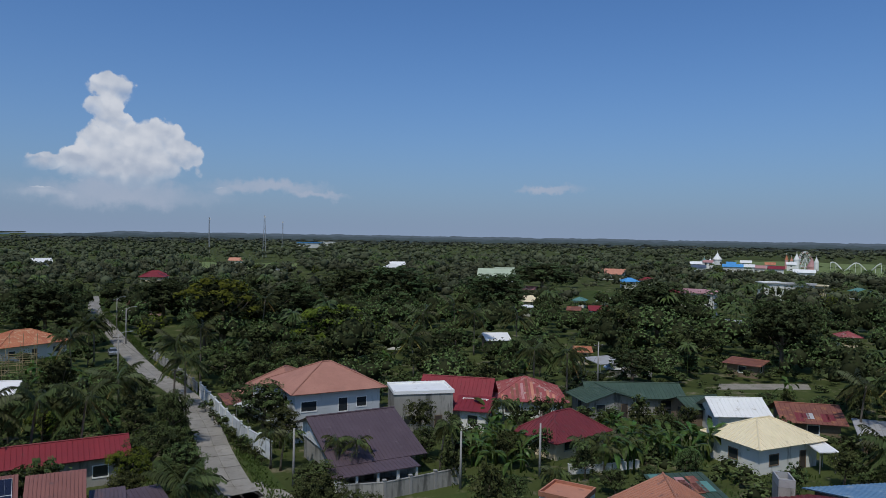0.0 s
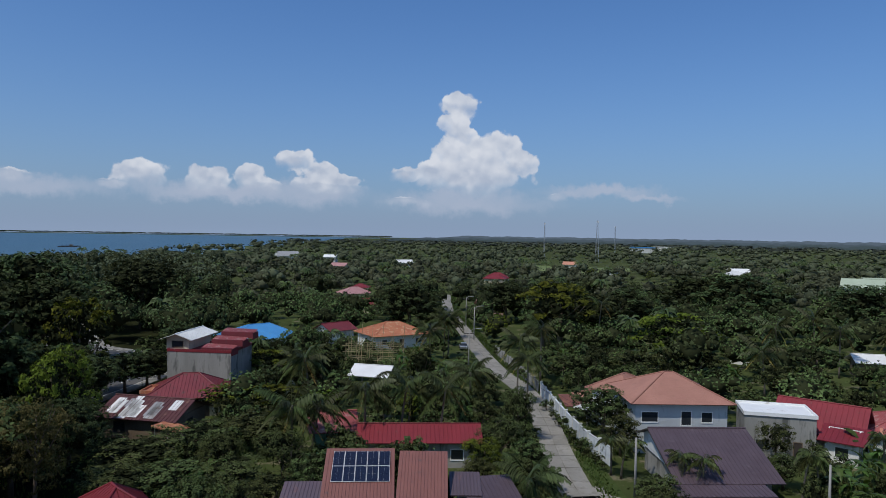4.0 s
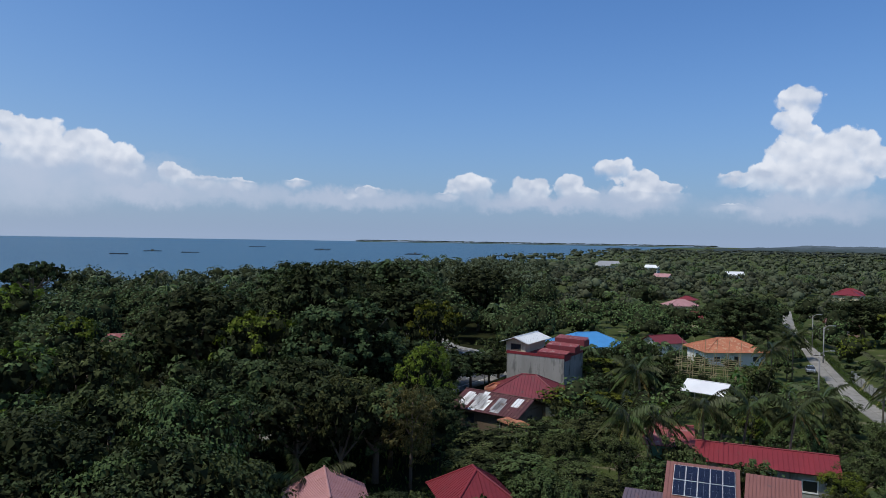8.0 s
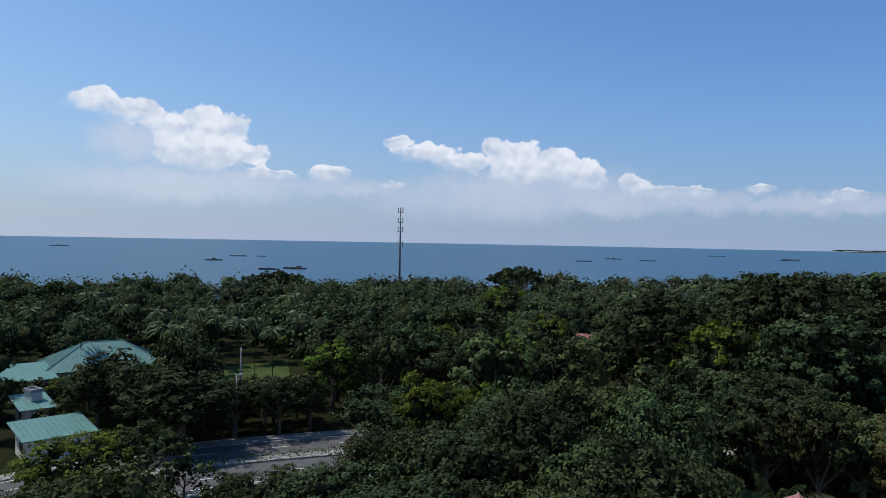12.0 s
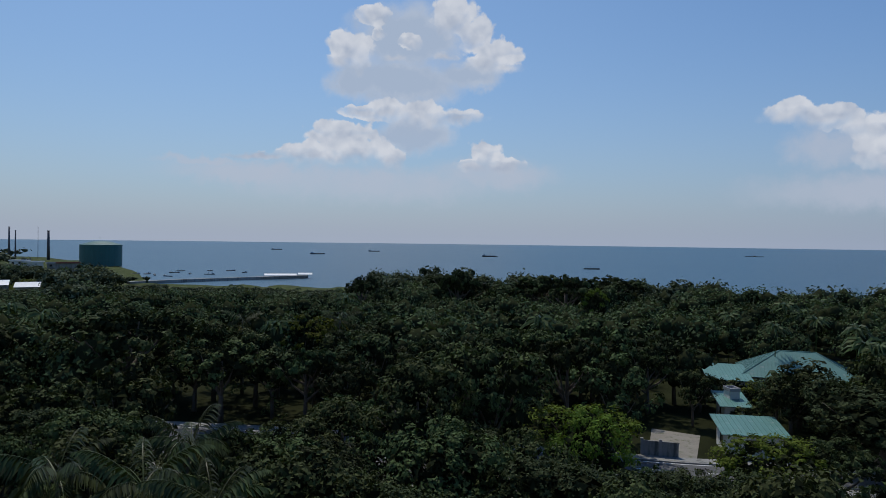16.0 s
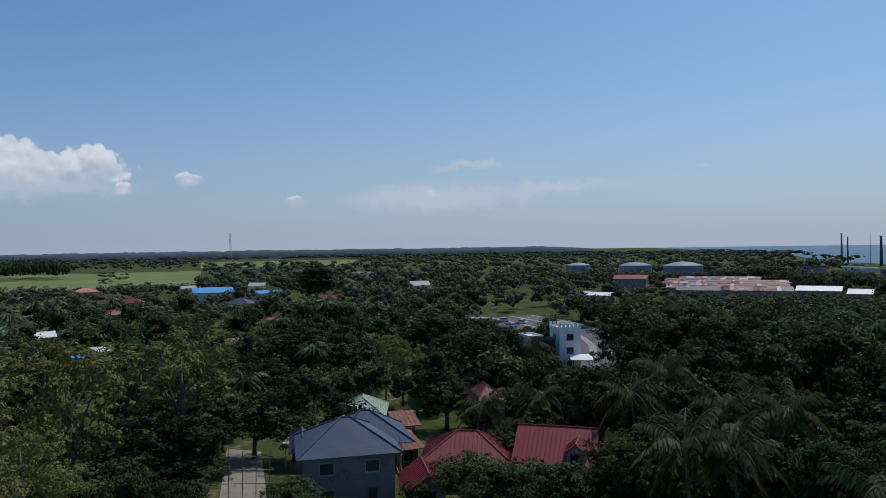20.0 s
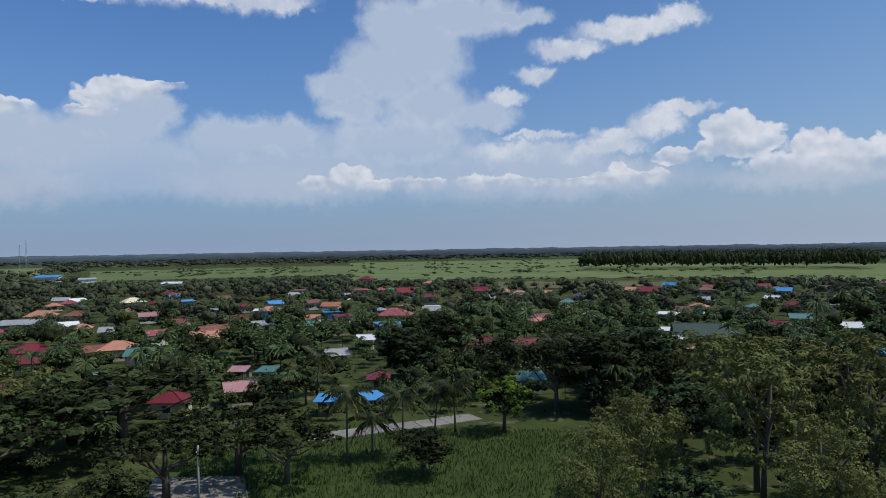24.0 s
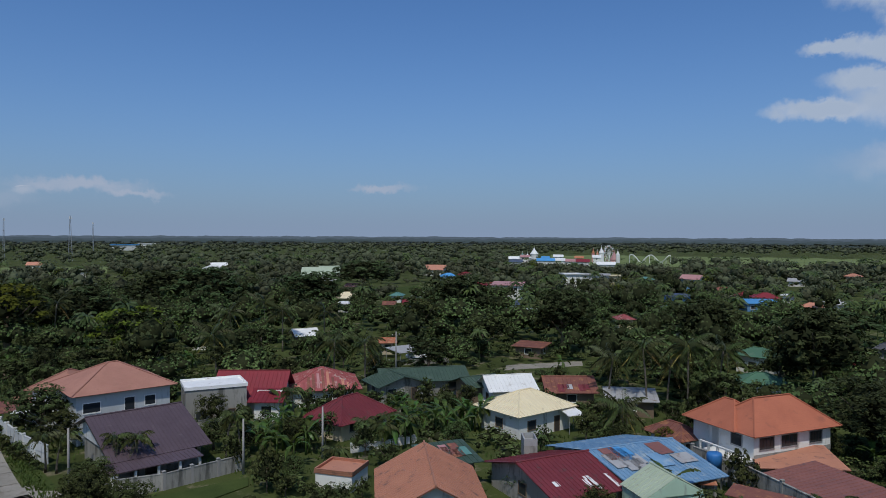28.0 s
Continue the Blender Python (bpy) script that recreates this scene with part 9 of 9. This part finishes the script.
woods("shore_palms", "palm", "coconut palms in a row near the shore", [(x_p, y_p, h_p, 2.8) for x_p, y_p, h_p in ((-137.4, -61.8, 13.0), (-127.3, -51.2, 13.0), (-138.9, -48.0, 12.0), (-129.2, -41.3, 12.0), (-134.1, -35.8, 11.0), (-126.7, -64.5, 12.0), (-138.7, -79.7, 12.0), (-170.3, -34.8, 13.0), (-122.3, -46.3, 11.0), (-150.9, -43.0, 12.0), (-121.6, -30.0, 11.0), (-124.8, -36.7, 12.0), (-137.2, -28.3, 12.0), (-8.5, -153.2, 12.0), (-46.4, -164.8, 12.0), (-90.2, -120.6, 12.0))], palm_clump, True)
woods("bushes", "bush", "low bushes and undergrowth", spots_for(6000, 42, 260, -182, 178, 1.0, 3.0, (0.6, 0.9), 0.4, most=1000), lambda g: clump(g, 2, 70, 0.17))
woods("undergrowth", "bush", "weeds, shrubs and young plants between the houses", spots_for(9000, 62, 190, -64, 46, 0.7, 2.4, (0.6, 1.0), 0.22, most=1900), lambda g: clump(g, 2, 46, 0.2))
woods("lot_shrubs", "bush", "shrubs on the grass lots", spots_for(2500, 66, 190, -130, -64, 0.7, 2.2, (0.6, 1.0), 0.3, most=500), lambda g: clump(g, 2, 46, 0.2))
# shrubs placed to fit the camera's view: they cover the walls facing it
garden_spots = []
for x_h, y_h, w_h, e_h in GARDENS:
    az_h, d_h = polar(x_h, y_h)
    for k in range(3 if 90 < d_h < 480 else 0):
        off = w_h * (k - 1) * 0.45 + wrng.uniform(-0.8, 0.8)
        near = d_h - w_h * 0.55 - wrng.uniform(1.8, 3.2)
        a_h = radians(az_h)
        gx, gy = MID.x - math.sin(a_h) * near + math.cos(a_h) * off, MID.y + math.cos(a_h) * near + math.sin(a_h) * off
        if not near_road(gx, gy, 0.5):
            garden_spots.append((gx, gy, e_h * wrng.uniform(0.8, 1.12), wrng.uniform(1.7, 2.6)))
woods("garden_shrubs", "bush", "dense shrubs and small trees on the camera side of the village houses", garden_spots, lambda g: clump(g, 3, 110, 0.15))
woods("middle_woods", "hazed_leaf", "woods and orchards beyond the village", spots_for(7500, 470, 1700, -182, 178, 7.5, 14.0, (0.65, 1.0), 0.0, 1.4, 4600), lambda g: clump(g, 2, 10, 0.3))
woods("distant_woods", "hazed_woods", "distant woods on the plain, leaf colour greyed for haze", spots_for(3400, 1450, 2140, -182, 178, 8.0, 13.0, (1.5, 3.0), 0.0, 1.2, 3200), lambda g: clump(g, 2, 6, 0.3))
# three rings of treeline whose glow imitates haze
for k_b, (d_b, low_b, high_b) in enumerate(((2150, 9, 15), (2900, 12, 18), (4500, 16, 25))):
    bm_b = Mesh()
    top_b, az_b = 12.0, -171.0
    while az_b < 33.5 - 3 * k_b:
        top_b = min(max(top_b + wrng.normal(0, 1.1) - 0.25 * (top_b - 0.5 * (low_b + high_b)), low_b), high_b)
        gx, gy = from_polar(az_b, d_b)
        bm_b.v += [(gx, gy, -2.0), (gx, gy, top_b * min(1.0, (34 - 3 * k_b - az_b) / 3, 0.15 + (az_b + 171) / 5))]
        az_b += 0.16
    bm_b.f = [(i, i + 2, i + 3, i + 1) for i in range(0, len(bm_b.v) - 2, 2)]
    tagged(bm_b.link("backdrop_%d" % (k_b + 1), "distance_%d" % (k_b + 1)), "line of distant woods on the horizon, glowing blue-grey as haze", "backdrop", kind="structure")
hedge_spots = []
for az_l, d_a, d_b in ((-122, 640, 1300), (-114, 640, 1400), (-106.5, 700, 1400), (-99, 660, 1450), (-93, 640, 1300), (-87, 800, 1200), (-80, 800, 1200), (-134, 580, 980), (-45, 660, 980), (-35, 660, 980)):
    for k in range(26):                     # hedgerows between the fields
        d_l = d_a + (d_b - d_a) * (k + wrng.uniform(0, 0.6)) / 26
        if k % 7 != 3:
            hedge_spots.append((*from_polar(az_l + 0.9 * math.sin(k * 0.7 + az_l), d_l), wrng.uniform(2.0, 6.5), wrng.uniform(2.5, 6.0)))
for d_l, a_a, a_b in ((760, -124, -100), (930, -112, -93), (1120, -124, -96), (900, -90, -75), (1050, -88, -73), (820, -52, -24)):
    for k in range(70):
        if wrng.random() < 0.6:
            az_l = a_a + (a_b - a_a) * (k + wrng.uniform(0, 0.8)) / 70
            hedge_spots.append((*from_polar(az_l, d_l * (1 + 0.01 * math.sin(k * 0.4))), wrng.uniform(1.5, 5.0), wrng.uniform(2.5, 6.0)))
woods("hedgerows", "woods", "hedgerows and lone trees between the cane fields", hedge_spots, lambda g: clump(g, 3, 40, 0.2))
grove = [(*from_polar(az, d), wrng.uniform(17, 24), wrng.uniform(4.0, 6.0)) for az, d in scatter(620, 800, 930, -131, -110.5)]
woods("plantation", "dark", "tall dense plantation grove between the fields", grove, lambda g: clump(g, 3, 40, 0.2))
spit = [(*from_polar(az, d), wrng.uniform(10, 15), wrng.uniform(30, 60)) for az, d in scatter(420, 4380, 4700, 31, 59)]
woods("spit_woods", "hazed_woods", "dark mangrove spit across the bay", spit, lambda g: clump(g, 2, 0, 0.3))


def blades(name, material, label, spots, height, width, lean):
    """Upright grass blades in tufts."""
    p = np.array(spots)
    n = len(p)
    a = wrng.uniform(0, 6.28, n)
    side = np.stack([np.cos(a), np.sin(a), 0 * a], 1) * (width * wrng.uniform(0.6, 1.4, n))[:, None]
    h = height * wrng.uniform(0.5, 1.3, n)
    tip = p + np.stack([wrng.normal(0, lean, n), wrng.normal(0, lean, n), h], 1)
    mid = (p + tip) / 2 + np.stack([0 * h, 0 * h, h * 0.12], 1)
    q = np.stack([p - side * 0.6, p + side * 0.6, mid + side, mid - side], 1)
    q2 = np.stack([mid - side, mid + side, tip + side * 0.15, tip - side * 0.15], 1)
    return tagged(new(name, quads_mesh(name, np.concatenate([q, q2]), material)), label, "grass", kind="stuff")


def grass_spots(n, areas):
    res = []
    for az0, az1, r0, r1 in areas:
        for az, d in scatter(n, r0, r1, az0, az1):
            x, y = from_polar(az, d)
            if not near_road(x, y, 0.4) and not ((AVOID[:, 0] - x) ** 2 + (AVOID[:, 1] - y) ** 2 < (AVOID[:, 2] * 0.8) ** 2).any():
                res.append((x, y, 0.0))
    return res


blades("tall_grass", "grass", "tall green grass on the open lot", grass_spots(9000, [(-98, -80, 62, 114), (-117, -98, 62, 110)]), 0.5, 0.06, 0.18)
blades("verge_grass", "grass", "rough grass and weeds on open ground", grass_spots(2600, [(-60, -20, 55, 110), (36, 62, 55, 110), (-20, 36, 60, 110)]), 0.5, 0.11, 0.18)
blades("street_weeds", "grass", "rough grass and weeds beside the street", [(x_g, y_g, 0.0) for x_g, y_g in ((STREET[k].x + wrng.uniform(2.6, 4.4), STREET[k].y + wrng.uniform(-1, 1)) for k in range(2, len(STREET) - 2) for _ in range(40))], 0.45, 0.08, 0.2)
blades("reeds", "reed", "pale feathery reeds near the shore", grass_spots(1000, [(166.5, 173.5, 390, 470), (88, 96, 120, 150)]), 2.4, 0.35, 0.6)
